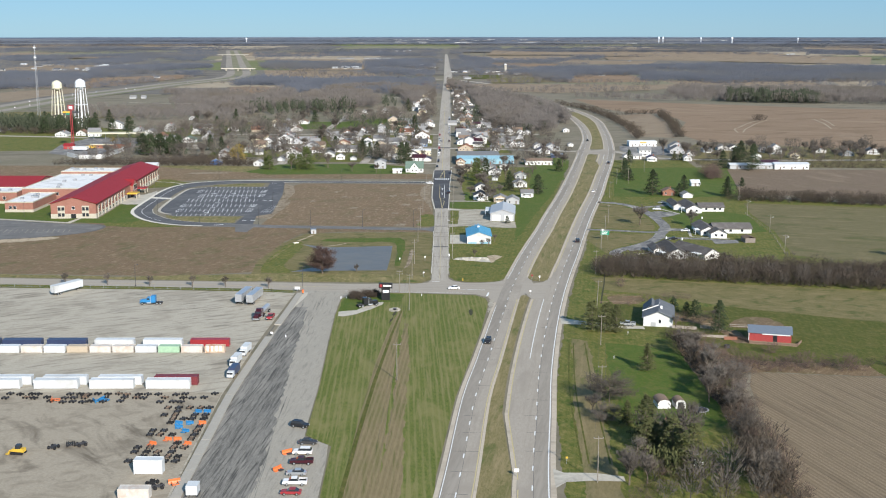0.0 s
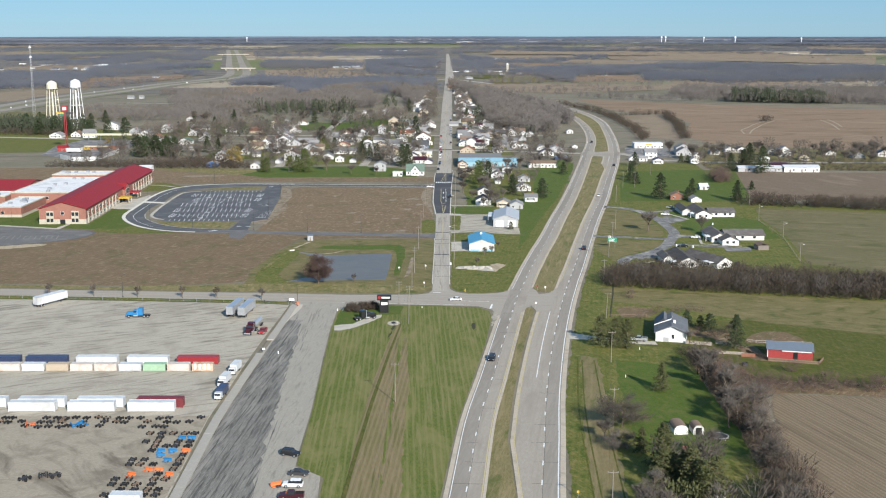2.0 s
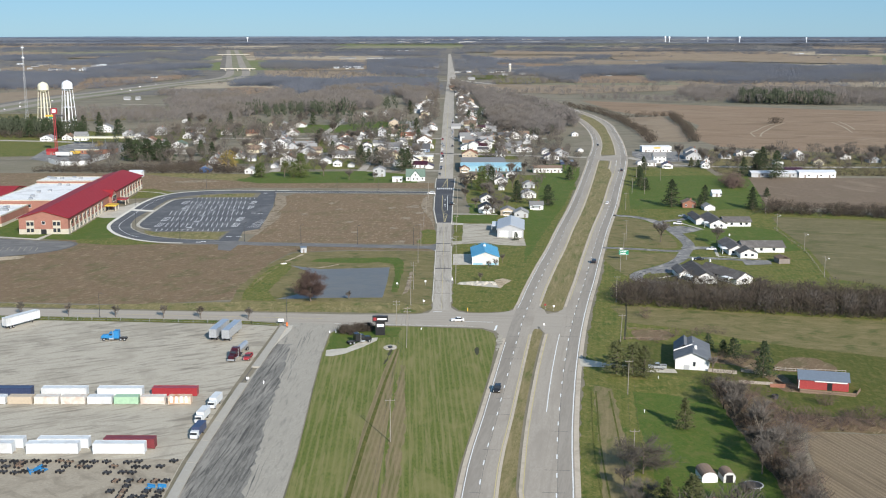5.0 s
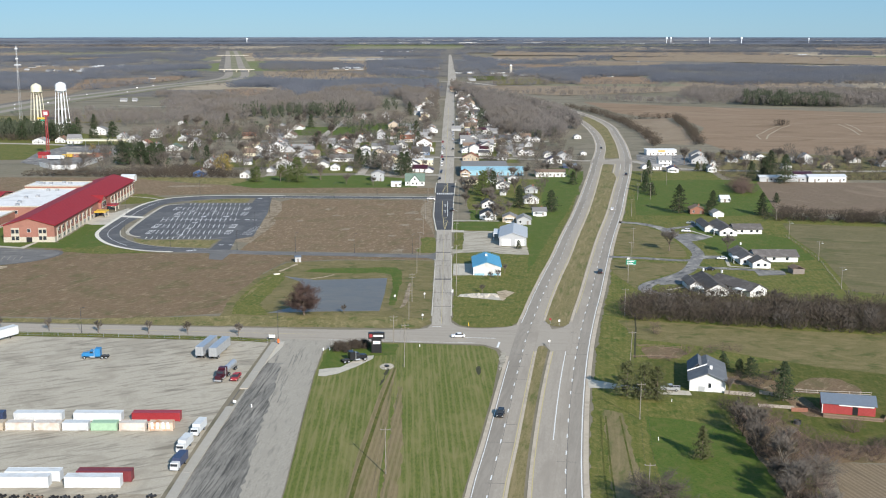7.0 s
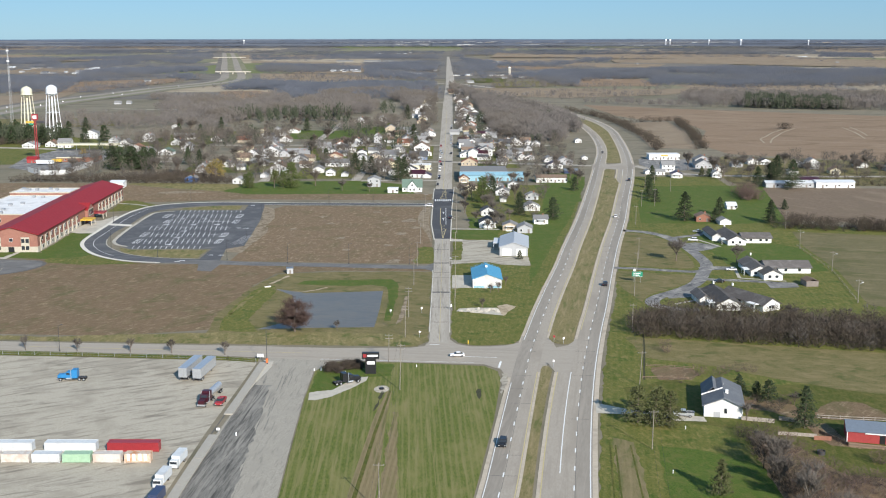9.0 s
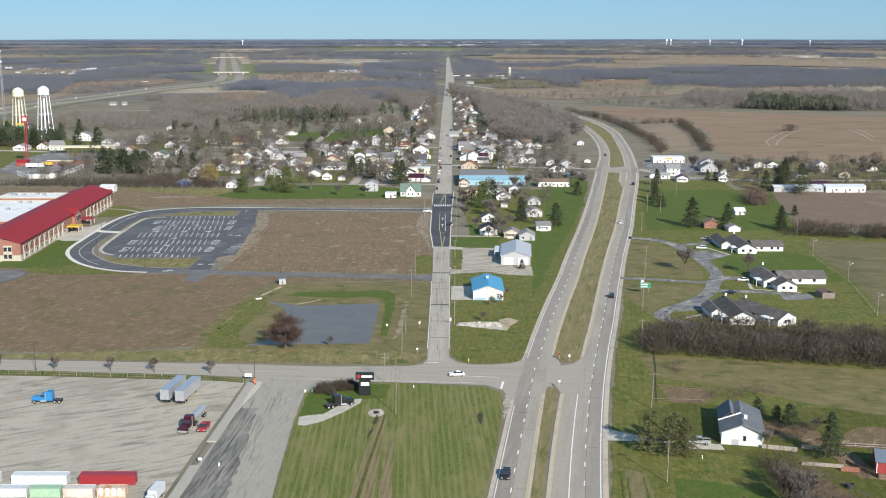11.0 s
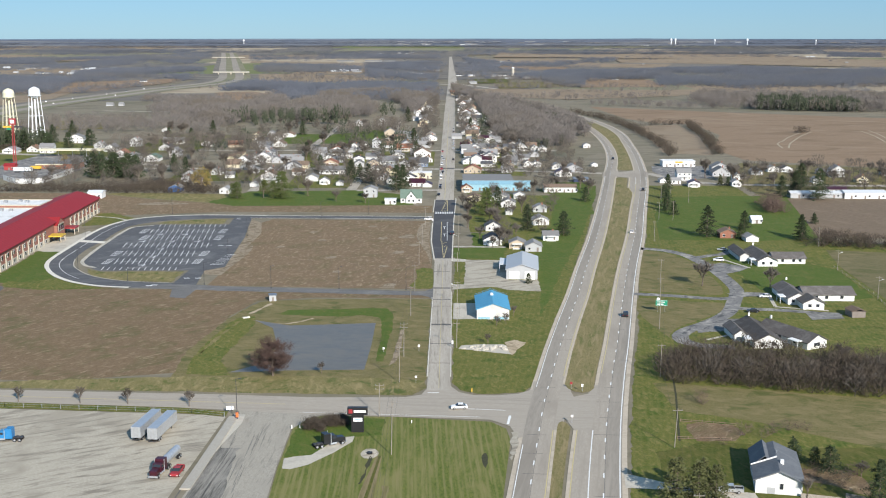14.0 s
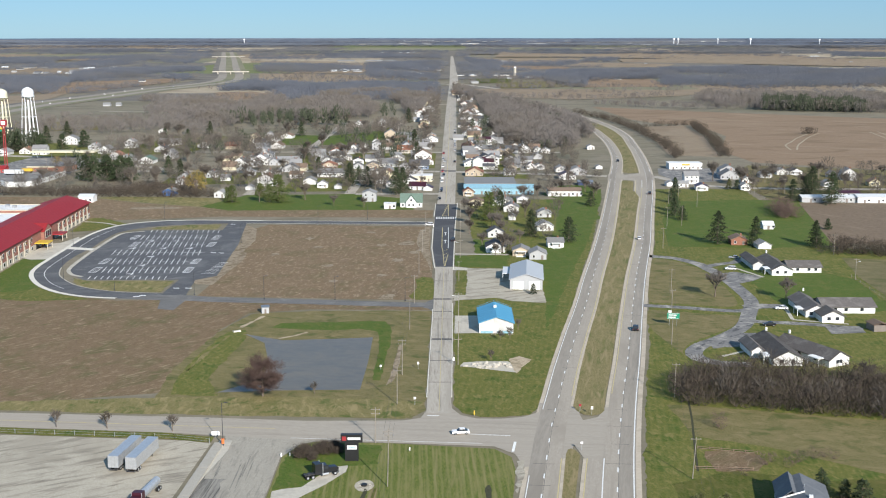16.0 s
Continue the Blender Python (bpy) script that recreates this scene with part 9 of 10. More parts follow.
for x, m, lb in ((-146, M_TRAILER, "long white trailer body"), (-132, M_TRAILER, "long white trailer body"), (-114.8, M_TRAILER, "long white trailer body"), (-98.3, M_TRAILER, "ribbed silver-white trailer body"), (-81.6, M_TRAILER, "long white trailer body")):
    container(x, 322.5, 12.9, m, lb + " beside the chassis rows", "front row of long boxes", 2.75, "long_container")
for x, m in ((-129.8, M_TRAILER), (-113.3, M_TRAILER), (-96.8, M_TRAILER), (-80.0, M_OLDRED)):
    container(x, 326.2, 12.9, m, "long white trailer body behind another" if m is M_TRAILER else "long maroon trailer body behind another", "second row of long boxes", 2.65, "long_container")
cont = container(-70.5, 256.5, 6.8, M_TRAILER, "white box on the brown gravel", "", 3.6)
container(-70, 241.5, 7.0, M_OLDBOX, "white and tan box on the brown gravel", "", 2.6)
van = thing("white_bin", "white tank unit with a steel frame", "tank", at=(-57.2, 243.5, 0.1))
part("bin", Build().box(-1.3, 1.3, -1.6, 1.6, 0.4, 2.6), M_TRAILER, van)
part("skid", Build().box(-1.4, -1.1, -1.7, 1.7, 0, 0.4).box(1.1, 1.4, -1.7, 1.7, 0, 0.4), M_DARKSTEEL, van)
# box lorries along the strip
for x, y, m, lb in ((-62.2, 331, M_NAVY, "navy and white box lorry"), (-63.6, 343, M_TRAILER, "white box lorry with a grey bed"), (-62.6, 355, M_TRAILER, "white flatbed lorry with side boards")):
    lr = thing("box_lorry", lb + " parked by the fence strip", "lorry", "lorries along the fence strip", at=(x - 2.8, y, 0.06), turn=-6)
    lr.scale = (0.85, 0.85, 0.8)
    part("box", Build().box(-1.25, 1.25, 2.3, 9.0, 1.0, 3.6), m, lr)
    cab = part("cab", Build().profile([(0, 0.6), (2.2, 0.6), (2.2, 2.7), (0.6, 2.7), (0.15, 1.7), (0, 1.6)], -1.15, 1.15), M_TRAILER, lr)
    part("windscreen", Build().box(-1.0, 1.0, 0.1, 0.5, 1.75, 2.4), M_GLASS, cab)
    part("chassis", Build().box(-0.6, 0.6, 0.3, 8.8, 0.6, 0.95), M_DARKSTEEL, lr)
    for sx in (-1, 1):
        for q in (1.2, 6.6):
            wheel(lr, sx * 1.0, q, 0.48, 0.35)


# trailer bogies, plough frames and axles laid out in rows
def bogie(mat):
    ob = thing("trailer_bogie", "greasy two-axle trailer bogie on the gravel", "bogie", "bogies laid out in rows")
    part("rail", Build().box(-0.55, -0.4, -1.5, 1.5, 0.5, 0.75), mat, ob)
    part("rail", Build().box(0.4, 0.55, -1.5, 1.5, 0.5, 0.75), mat, ob)
    part("cross_member", Build().prism([(-0.4, -0.9), (0.4, -0.9), (0.4, -0.7), (0.08, -0.7), (0.08, 0.7), (0.4, 0.7), (0.4, 0.9), (-0.4, 0.9), (-0.4, 0.7), (-0.08, 0.7), (-0.08, -0.7), (-0.4, -0.7)], 0.52, 0.7), mat, ob)
    for q in (-0.8, 0.8):
        ax = part("axle", Build().rod((-1.0, q, 0.45), (1.0, q, 0.45), 0.09), M_DARKSTEEL, ob)
        for s in (-0.9, 0.9):
            part("tyre", Build().rod((s - 0.16, q, 0.45), (s + 0.16, q, 0.45), 0.45, 0.45, 10), M_RUBBER, ax)
    return ob


def blade_frame(mat):
    ob = thing("plough_frame", "painted steel plough frame on the gravel", "attachment", "plough frames in rows")
    part("blade", Build().profile([(-0.2, 0), (0.15, 0.1), (0.3, 0.6), (0.15, 1.1), (0.0, 1.0), (0.1, 0.55), (-0.05, 0.2)], -1.4, 1.4), mat, ob)
    part("push_frame", Build().box(-0.8, -0.6, -2.2, 0, 0.3, 0.5).box(0.6, 0.8, -2.2, 0, 0.3, 0.5).box(-0.6, 0.6, -2.2, -2.0, 0.3, 0.5), mat, ob)
    part("foot", Build().box(-0.9, -0.6, -1.4, -1.0, 0, 0.3).box(0.6, 0.9, -1.4, -1.0, 0, 0.3), M_DARKSTEEL, ob)
    return ob


kit = [bogie(M_DARKSTEEL), bogie(M_RUBBER), blade_frame(M_BLUE), blade_frame(M_ORANGE), bogie(M_BROWNROOF)]
yr = random.Random(3)
for j, y in enumerate((315.6, 312.2, 308.8)):
    for i in range(22):
        x = -126 + i * 2.85 + yr.uniform(-0.5, 0.5)
        if yr.random() < (0.25, 0.45, 0.5)[j]:
            continue
        copy_thing(kit[yr.choice((0, 0, 0, 1, 1, 4))], pose(x, y + yr.uniform(-0.5, 0.5), 0.06, 0, 0, yr.uniform(-12, 12) + 70) @ Matrix.Scale(0.72, 4))
for j in range(14):
    y = 303.5 - j * 3.1
    for i in range(5):
        x = -65.2 - i * 2.9 - (0.4 if y < 280 else 0) + yr.uniform(-0.4, 0.4)
        k = 3 if (j, i) in ((1, 2), (4, 0), (8, 1), (9, 0), (8, 2), (9, 3)) else 2 if (j, i) in ((1, 0), (1, 1), (4, 2), (5, 2), (6, 2), (5, 1), (6, 1), (4, 1)) else yr.choice((0, 1, 0, 4))
        if yr.random() < 0.2 + 0.06 * i:
            continue
        copy_thing(kit[k], pose(x, y, 0.06, 0, 0, yr.uniform(-10, 10) - 12) @ Matrix.Scale(0.74, 4))
for x, y, k in ((-98.9, 272.5, 0), (-95.2, 274.5, 1), (-92.5, 274.5, 0), (-112, 310, 3), (-99.5, 309, 2), (-97.8, 310.5, 2), (-103.5, 313.8, 4), (-63, 250, 3), (-66, 247, 0), (-68, 249.5, 1)):
    copy_thing(kit[k], pose(x, y, 0.06, 0, 0, yr.uniform(0, 180)))
for ob in kit:
    for o in [*ob.children_recursive, ob]:
        bpy.data.objects.remove(o)
dz = thing("yellow_loader", "yellow tracked loader on the gravel", "loader", at=(-106.5, 268.8, 0.06), turn=80)
part("track", Build().profile([(-1.5, 0.1), (1.5, 0.1), (1.8, 0.4), (1.5, 0.75), (-1.5, 0.75), (-1.8, 0.4)], -1.1, -0.7), M_RUBBER, dz)
part("track", Build().profile([(-1.5, 0.1), (1.5, 0.1), (1.8, 0.4), (1.5, 0.75), (-1.5, 0.75), (-1.8, 0.4)], 0.7, 1.1), M_RUBBER, dz)
part("body", Build().profile([(-1.7, 0.6), (1.4, 0.6), (1.4, 1.4), (0.3, 1.5), (-1.7, 1.6)], -0.8, 0.8), M_YELPAINT, dz)
part("cab", Build().box(-0.7, 0.7, -0.8, 0.4, 1.5, 2.5), M_GLASS, dz)
part("bucket", Build().profile([(1.9, 0.1), (2.8, 0.1), (2.9, 0.25), (2.1, 0.3), (2.0, 1.0), (1.8, 1.0)], -1.2, 1.2), M_YELPAINT, dz)
part("lift_arm", Build().box(-0.95, -0.8, 0.2, 2.0, 0.9, 1.15).box(0.8, 0.95, 0.2, 2.0, 0.9, 1.15), M_YELPAINT, dz)


# small things east of the highway
shed = thing("timber_shed", "red-brown timber shed behind the apartments", "shed", at=(154, 561, 0.05), turn=6)
part("wall", Build().box(-2.6, 2.6, -3, 3, 0, 2.3), M_DOOR, shed)
part("roof", roof_slab(-2.6, 2.6, -3, 3, 2.32, 0.9, 0.15, 0.3), M_BROWNROOF, shed)
part("door", Build().box(-0.9, 0.9, -3.06, -2.95, 0.05, 2.0), M_DOOR, shed)
for x, y in ((64.9, 384), (55.4, 353)):
    post = thing("marker_post", "short white marker post on the lawn", "post", at=(x, y, 0.05))
    part("shaft", Build().box(-0.07, 0.07, -0.07, 0.07, 0, 0.8), M_SIGNWHITE, post)
    part("cap", Build().box(-0.11, 0.11, -0.11, 0.11, 0.8, 0.92), M_SIGNWHITE, post)
feeder = thing("hay_feeder", "dark round hay feeder on the grass", "feeder", at=(95.2, 365.8, 0.05))
part("ring", Build().lathe([(1.0, 0), (1.0, 1.0), (0.9, 1.0), (0.9, 0)], 14), M_DARKSTEEL, feeder)
part("hay", Build().lathe([(0.85, 0), (0.8, 0.7), (0.3, 0.95), (0.01, 1.0)], 12), M_BRUSH, feeder)


# ---- trees and woods ----
T_BARE = [bare_tree(i, (15, 16, 12, 14, 17)[i], (0.55, 0.6, 0.7, 0.5, 0.65)[i], bark=M_PALEBARK if i in (1, 4) else M_BARK) for i in range(5)]
T_SMALL = bare_tree(30, 6.0, 0.6, name="young_tree", label="small leafless roadside tree", dense=0.5)
T_RED = full_tree(31, 13.0, 7.6, 12000, M_DARKTWIG, "pond_tree", "broad dark purplish-brown leafless tree by the pond")
T_BROAD = [full_tree(40 + i, 12, (6.5, 7.5)[i], 2600, M_TWIG, "bare_tree", "broad leafless grey-brown tree") for i in range(2)]
T_SPRAWL = full_tree(55, 9.5, 9.0, 4600, M_TWIG, "bare_tree", "wide sprawling leafless tree on the lawn")
T_SPRUCE = [conifer(i, (12.5, 14.5, 10.5)[i % 3], (5.3, 5.6, 5.2)[i % 3], shape=(0.62, 0.62, 0.55)[i % 3], blades=28) for i in range(3)]
T_TALL = [conifer(5 + i, 19, 8.2, shape=0.55, blades=44) for i in range(2)]
T_HOME = [conifer(50 + i, 11.5, 4.9, M_CEDAR, "pine", "broad olive-green pine with open layered limbs", 0.45, 30) for i in range(2)]
T_CEDAR = [conifer(10 + i, (9, 8)[i], (3.5, 3.3)[i], M_CEDAR, "cedar", "olive-green cedar with a ragged outline", 0.6) for i in range(2)]
T_ROUND = [conifer(20 + i, (6.5, 7.5)[i], (3.3, 3.6)[i], M_PINE, "evergreen", "broad rounded dark green evergreen", 0.42) for i in range(2)]
T_OLIVE = [conifer(60 + i, 12.0, 5.6, M_OLIVE, "pine", "broad yellow-green pine with limbs to the ground", 0.4, 34) for i in range(2)]
T_SHRUB = full_tree(70, 2.6, 1.5, 900, M_BRUSH, "shrub", "low dark bare shrub on the lawn")
T_LEAF = [leafy(i, 9, 4.2, M_SPRING) for i in range(2)]
T_OCHRE = leafy(7, 11, 5.0, M_OCHRE, "ochre_tree", "tree with ochre spring catkins")

for ob, spots in ((T_HOME[0], [(53, 389.5, 1.0), (61.2, 387, 0.85), (54, 272, 0.62)]), (T_HOME[1], [(57.5, 388, 0.9), (59.5, 392, 0.8), (55.5, 268, 0.8), (56.5, 264, 1.0), (52.5, 278, 1.05), (51, 270, 0.85), (60, 257, 1.05)]), (T_SPRUCE[0], [(97, 385, 0.92), (136, 728, 1.35), (161, 750, 0.85), (183, 722, 1.0), (182, 717, 0.8), (135, 832, 0.95), (149, 903, 0.9), (132, 815, 0.9)]),
                  (T_TALL[0], [(-33, 903, 1.0), (237, 861, 1.05), (-67, 944, 0.85), (229, 884, 0.85), (-96, 1010, 0.7), (-26, 1120, 0.7)]), (T_TALL[1], [(-29, 909, 0.85), (-55, 944, 0.8), (217, 874, 0.72), (239, 905, 1.0), (-120, 1120, 0.7), (-414, 1212, 0.8), (-448, 1240, 0.75), (-451, 1286, 0.8), (-414, 1240, 0.7), (-380, 1240, 0.9), (-394, 1340, 0.8), (-440, 1370, 0.9)]),
                  (T_SPRUCE[1], [ (-207, 1006, 1.1), (-191, 974, 1.1), (-62, 960, 0.9), (-30, 1200, 1.3), (-150, 1330, 1.1), (26, 1370, 1.0), (-235, 1290, 1.2), (-46, 1500, 1.2)]),
                  (T_SPRUCE[2], [(88, 854, 0.9), (31.6, 832, 1.1), (24.6, 821, 1.0), (44, 747, 1.0), (62, 733, 1.3), (45.8, 774, 1.0), (35.5, 616, 0.45), (152, 722, 0.8), (-255, 1280, 1.1), (-280, 1290, 1.0), (133, 800, 0.8), (140, 868, 0.8)]),
                  (T_CEDAR[0], [(63.8, 340, 0.95), (49.5, 290, 0.75), (57, 260, 0.9), (52.5, 274, 0.9)]), (T_CEDAR[1], [(191, 931, 0.9), (53, 257, 0.8)]),
                  (T_ROUND[0], [(87, 415, 0.9), (196, 930, 0.9), (205, 770, 0.9), (-180, 900, 0.8)]), (T_ROUND[1], [(93.4, 407, 0.95), (91, 411, 0.7), (-259, 974, 2.5), (-251, 968, 2.3), (-243, 972, 2.5), (-235, 968, 2.2), (-228, 974, 2.3), (-247, 984, 2.4), (-237, 986, 2.2), (-440, 1215, 2.5), (-425, 1225, 2.4), (-335, 1210, 2.2), (-360, 1170, 2.3), (-382, 1170, 2.2), (-340, 1165, 2.2), (-400, 1185, 2.4), (-415, 1180, 2.4), (-372, 1190, 2.2)]),
                  (T_LEAF[0], [(-117, 868, 1.25), (-60, 1330, 0.9)]), (T_OLIVE[0], [(-133.5, 866, 1.0), (-110.5, 866, 0.95)]), (T_OLIVE[1], [(24, 799, 1.35), (-105.0, 867, 1.5), (-137, 869, 0.75)]), (T_OCHRE, [(-164, 902, 1.5), (-312, 1070, 0.8)]), (T_RED, [(-52.8, 484.5, 1.0)]),
                  (T_SHRUB, [(-36, 436, 1.0), (-33.6, 437, 0.9), (-31.4, 438.4, 1.05), (-29, 439, 0.95), (-26.6, 439.4, 1.0), (-34.8, 439.6, 0.85), (-30, 441.6, 0.9), (-27.4, 442, 0.85), (-32.6, 434.6, 0.8)]), (T_SMALL, [(-72, 455, 0.9), (-90, 457, 0.9), (-104, 458, 0.9), (-122, 459, 0.9), (-140, 461, 0.9), (-158, 462, 0.9), (-38, 487, 0.7), (26, 560, 0.7), (22.5, 548, 0.8), (19, 546, 0.7), (15, 521, 0.7), (83, 391, 0.9)])):
    for x, y, s in spots:
        place(ob, x, y, s)
for x, y, k, s in [(41.5, 300, 2, 0.55), (79.6, 314, 1, 0.75), (76, 309, 0, 0.6), (78, 343, 3, 0.7), (80, 352, 0, 0.7), (79, 364, 2, 0.6), (81, 332, 4, 0.7), (78, 325, 2, 0.6), (74.5, 246, 4, 0.75), (78, 258, 1, 0.6), (80, 282, 2, 0.6), (79, 296, 3, 0.6),
                   (48, 250, 3, 0.6), (44, 256, 2, 0.6), (43.5, 249, 0, 0.6), (100, 404, 2, 0.4)]:
    place(T_BARE[k], x, y, s)
place(T_SPRAWL, 47.5, 309, 1.0)
place(T_SPRAWL, 44.5, 293, 0.6)
for x, y, k, z in ((65, 283, 0, 0.75), (60, 279, 1, 0.6), (47.5, 262, 0, 0.6), (73, 257, 0, 0.8), (85, 318, 1, 0.95), (83, 300, 0, 0.85), (79, 280, 1, 0.8)):
    place(T_BROAD[k], x, y, z)
place(T_BROAD[1], 74.5, 247, 0.72)
for x, y, k, s in [(135, 607, 2, 0.8), (185, 380, 0, 0.9), (200, 372, 3, 0.9), (215, 520, 2, 0.9), (-89.5, 877, 0, 0.85), (-69, 853, 2, 0.75), (-50, 846, 2, 0.6), (-217, 943, 1, 1.0), (-201, 943, 0, 0.9), (92, 917, 3, 0.8), (203, 945, 0, 0.9), (37, 731, 2, 0.6), (108, 612, 2, 1.05),
                   (27, 764, 3, 0.8), (13, 790, 0, 0.7), (45, 811, 0, 0.8), (127, 497, 2, 0.7)]:
    place(T_BARE[k], x, y, s)
tree_rng = random.Random(9)
for i in range(130):
    y = 860 + 700 * tree_rng.random() ** 1.3
    x = tree_rng.uniform(-300, -12) if tree_rng.random() < 0.62 else tree_rng.uniform(13, 100)
    if (y < 905 and x < -15) or (-158 < x < -56 and 1200 < y < 1330) or (12 < x < 60 and 895 < y < 960) or abs(x) < 11:
        continue
    place(tree_rng.choice(T_BARE + T_BROAD), x, y, tree_rng.uniform(0.6, 1.05))
for i in range(12):
    place(T_BARE[tree_rng.randrange(5)], tree_rng.uniform(10, 40), tree_rng.uniform(690, 850), tree_rng.uniform(0.45, 0.8))
for i in range(40):
    place(T_BARE[tree_rng.randrange(5)], tree_rng.uniform(190, 420), tree_rng.uniform(915, 1020), tree_rng.uniform(0.6, 1.0))
for ob in [*T_BARE, *T_BROAD, T_SMALL, T_RED, T_SPRAWL, *T_TALL, *T_HOME, *T_SPRUCE, *T_CEDAR, *T_ROUND, T_SHRUB, *T_OLIVE, *T_LEAF, T_OCHRE]:
    drop(ob)

HEDGE = [(67, 477), (110, 467), (182, 450), (330, 412), (330, 446), (196, 487), (130, 500), (103, 506), (82, 510), (70, 500)]
stand("hedgerow_brush", fill(HEDGE, 2.7), P_BRUSH, M_BRUSH, "dense brown leafless thicket", "thicket", (0.55, 1.35))
stand("belt_brush", fill([(78, 383), (84, 378), (85, 345), (83, 318), (84, 290), (80, 235), (72, 235), (77, 290), (79, 330)], 3.4), P_BRUSH, M_BRUSH, "bare brush under the tree belt", "thicket", (0.5, 1.15))
stand("belt_trees", fill([(77, 378), (83, 375), (84, 345), (83, 318), (84, 290), (80, 240), (76, 240), (77, 290), (78, 330)], 9.0), P_TREE, M_BRUSH, "belt of leafless trees beside the ploughed field", "trees", (0.42, 0.75))
stand("belt_thicket", fill([(80, 378), (89, 374), (96, 352), (110, 348), (130, 344), (132, 338), (92, 338), (86, 300), (84, 240), (76, 240), (79, 330)], 3.4), P_BRUSH, M_REDTWIG, "reddish tangled thicket at the field edge", "thicket", (0.4, 0.95))
stand("house_shrubs", [(84, 400), (86, 405), (89, 403), (92, 401), (94, 399), (96, 402), (90, 408), (99, 396), (101, 399), (87, 396), (104, 380), (102, 372)], P_BRUSH, M_BRUSH, "low dark garden shrubs behind the house", "shrubs", (0.35, 0.6))
stand("garden_shrubs", [(79, 432), (81, 434), (72, 425), (86, 432), (88, 434), (92, 436), (95, 437), (97, 436), (98, 404.6), (99.5, 405), (86.5, 402), (107.8, 358.9), (109, 359.5), (106.5, 360), (73.5, 459), (74, 457.5), (84, 430)], P_BRUSH, M_REDTWIG, "low bare garden shrubs", "shrubs", (0.45, 0.8))
stand("hedgerow_trees", fill(HEDGE, 9.0), P_TREE, M_TWIG, "bare saplings standing out of the thicket", "trees", (0.35, 0.62))
stand("copse_trees", [q for q in fill([(43, 238), (74, 238), (72, 258), (64, 280), (54, 286), (46, 268)], 7.5) if not (50 < q[0] < 68 and 248 < q[1] < 276)], P_TREE, M_TWIG, "close bare trees of a roadside copse", "trees", (0.45, 0.8))
stand("copse_pines", fill([(48, 246), (58, 246), (58, 262), (52, 268)], 6.5), P_PINES, M_CEDAR, "olive pines inside the copse", "trees", (0.4, 0.62))
stand("copse_brush", fill([(42, 240), (72, 240), (66, 272), (58, 290), (48, 262)], 4.2), P_BRUSH, M_REDTWIG, "reddish bare shrubs", "thicket", (0.35, 0.7))
stand("field_edge_brush", along([(88, 344), (108, 348), (130, 345), (170, 335)], 2.4, 2.2), P_BRUSH, M_BRUSH, "low brown brush at the field's edge", "thicket", (0.4, 0.7))
stand("back_hedge", along([(186, 708), (230, 696), (330, 670), (420, 662)], 0.75, 7.5), P_BRUSH, M_BRUSH, "leafless hedge across the fields", "thicket", (0.9, 1.5))
stand("hamlet_hedge", along([(284, 880), (330, 876), (440, 868)], 1.6, 3), P_BRUSH, M_BRUSH, "dark leafless hedge beyond the barns", "thicket", (0.5, 0.9))
stand("hamlet_brush", fill([(196, 890), (300, 892), (420, 885), (430, 930), (300, 925), (205, 915)], 8.5), P_BRUSH, M_BRUSH, "brown garden brush among the eastern houses", "thicket", (0.5, 1.0))
stand("mast_pines", fill([(-470, 1196), (-374, 1176), (-368, 1204), (-404, 1212), (-440, 1250), (-486, 1250)], 8.0), P_PINES, M_FARPINE, "dense dark evergreens round the water towers", "woods", (1.0, 1.45))
stand("mast_scrub", fill([(-484, 1180), (-376, 1162), (-374, 1178), (-480, 1198)], 6), P_BRUSH, M_BRUSH, "brown scrub before the evergreens", "thicket", (0.8, 1.5))
stand("paddock_brush", fill([(190, 806), (201, 806), (204, 836), (192, 840)], 3.6), P_BRUSH, M_REDTWIG, "reddish bare bushes beside the paddock", "thicket", (0.9, 1.6))
stand("school_brush", fill([(-310, 897), (-215, 888), (-150, 885), (-150, 905), (-190, 935), (-208, 940), (-236, 914), (-310, 906)], 3.6), P_BRUSH, M_BRUSH, "brown thicket behind the school", "thicket", (0.5, 1.2))
stand("roadside_hedge", along([(196, 1120), (205, 1240), (206, 1400), (196, 1540), (168, 1680)], 2.6, 4.5) + along([(236, 1128), (262, 1300), (280, 1470)], 2.6, 4) + along([(276, 1470), (222, 1450)], 2, 4), P_BRUSH, M_BRUSH, "bare hedgerows round the fields", "thicket", (0.5, 1.6))
stand("field_bush", along([(371, 1352), (386, 1362)], 2, 4), P_BRUSH, M_BRUSH, "lone bare bushes in the field", "thicket", (1.0, 1.5))
stand("woods_town", fill([(48, 1270), (90, 1190), (126, 1210), (126, 1330), (124, 1440), (108, 1600), (70, 1800), (44, 1900), (48, 1500)], 7.5), P_TREE, M_WOODS, "bare woods beside the town", "woods", (0.75, 1.15))
bend = [p for p in WEST if 1300 < p.y < 2280]
stand("woods_bend", [(p.x - nrg.uniform(9, 40), p.y + nrg.uniform(-6, 6)) for p in bend for _ in range(3) if p.x > 40] + [(p.x - nrg.uniform(8, 16), p.y) for p in bend for _ in range(2)], P_WOOD, M_WOODS, "tall bare trees inside the highway bend", "woods", (0.6, 1.35))
stand("woods_bend_pines", [(p.x - nrg.uniform(14, 40), p.y) for p in bend[::6] if p.x > 50], P_PINES, M_FARPINE, "dark pines inside the highway bend", "woods", (0.8, 1.2))
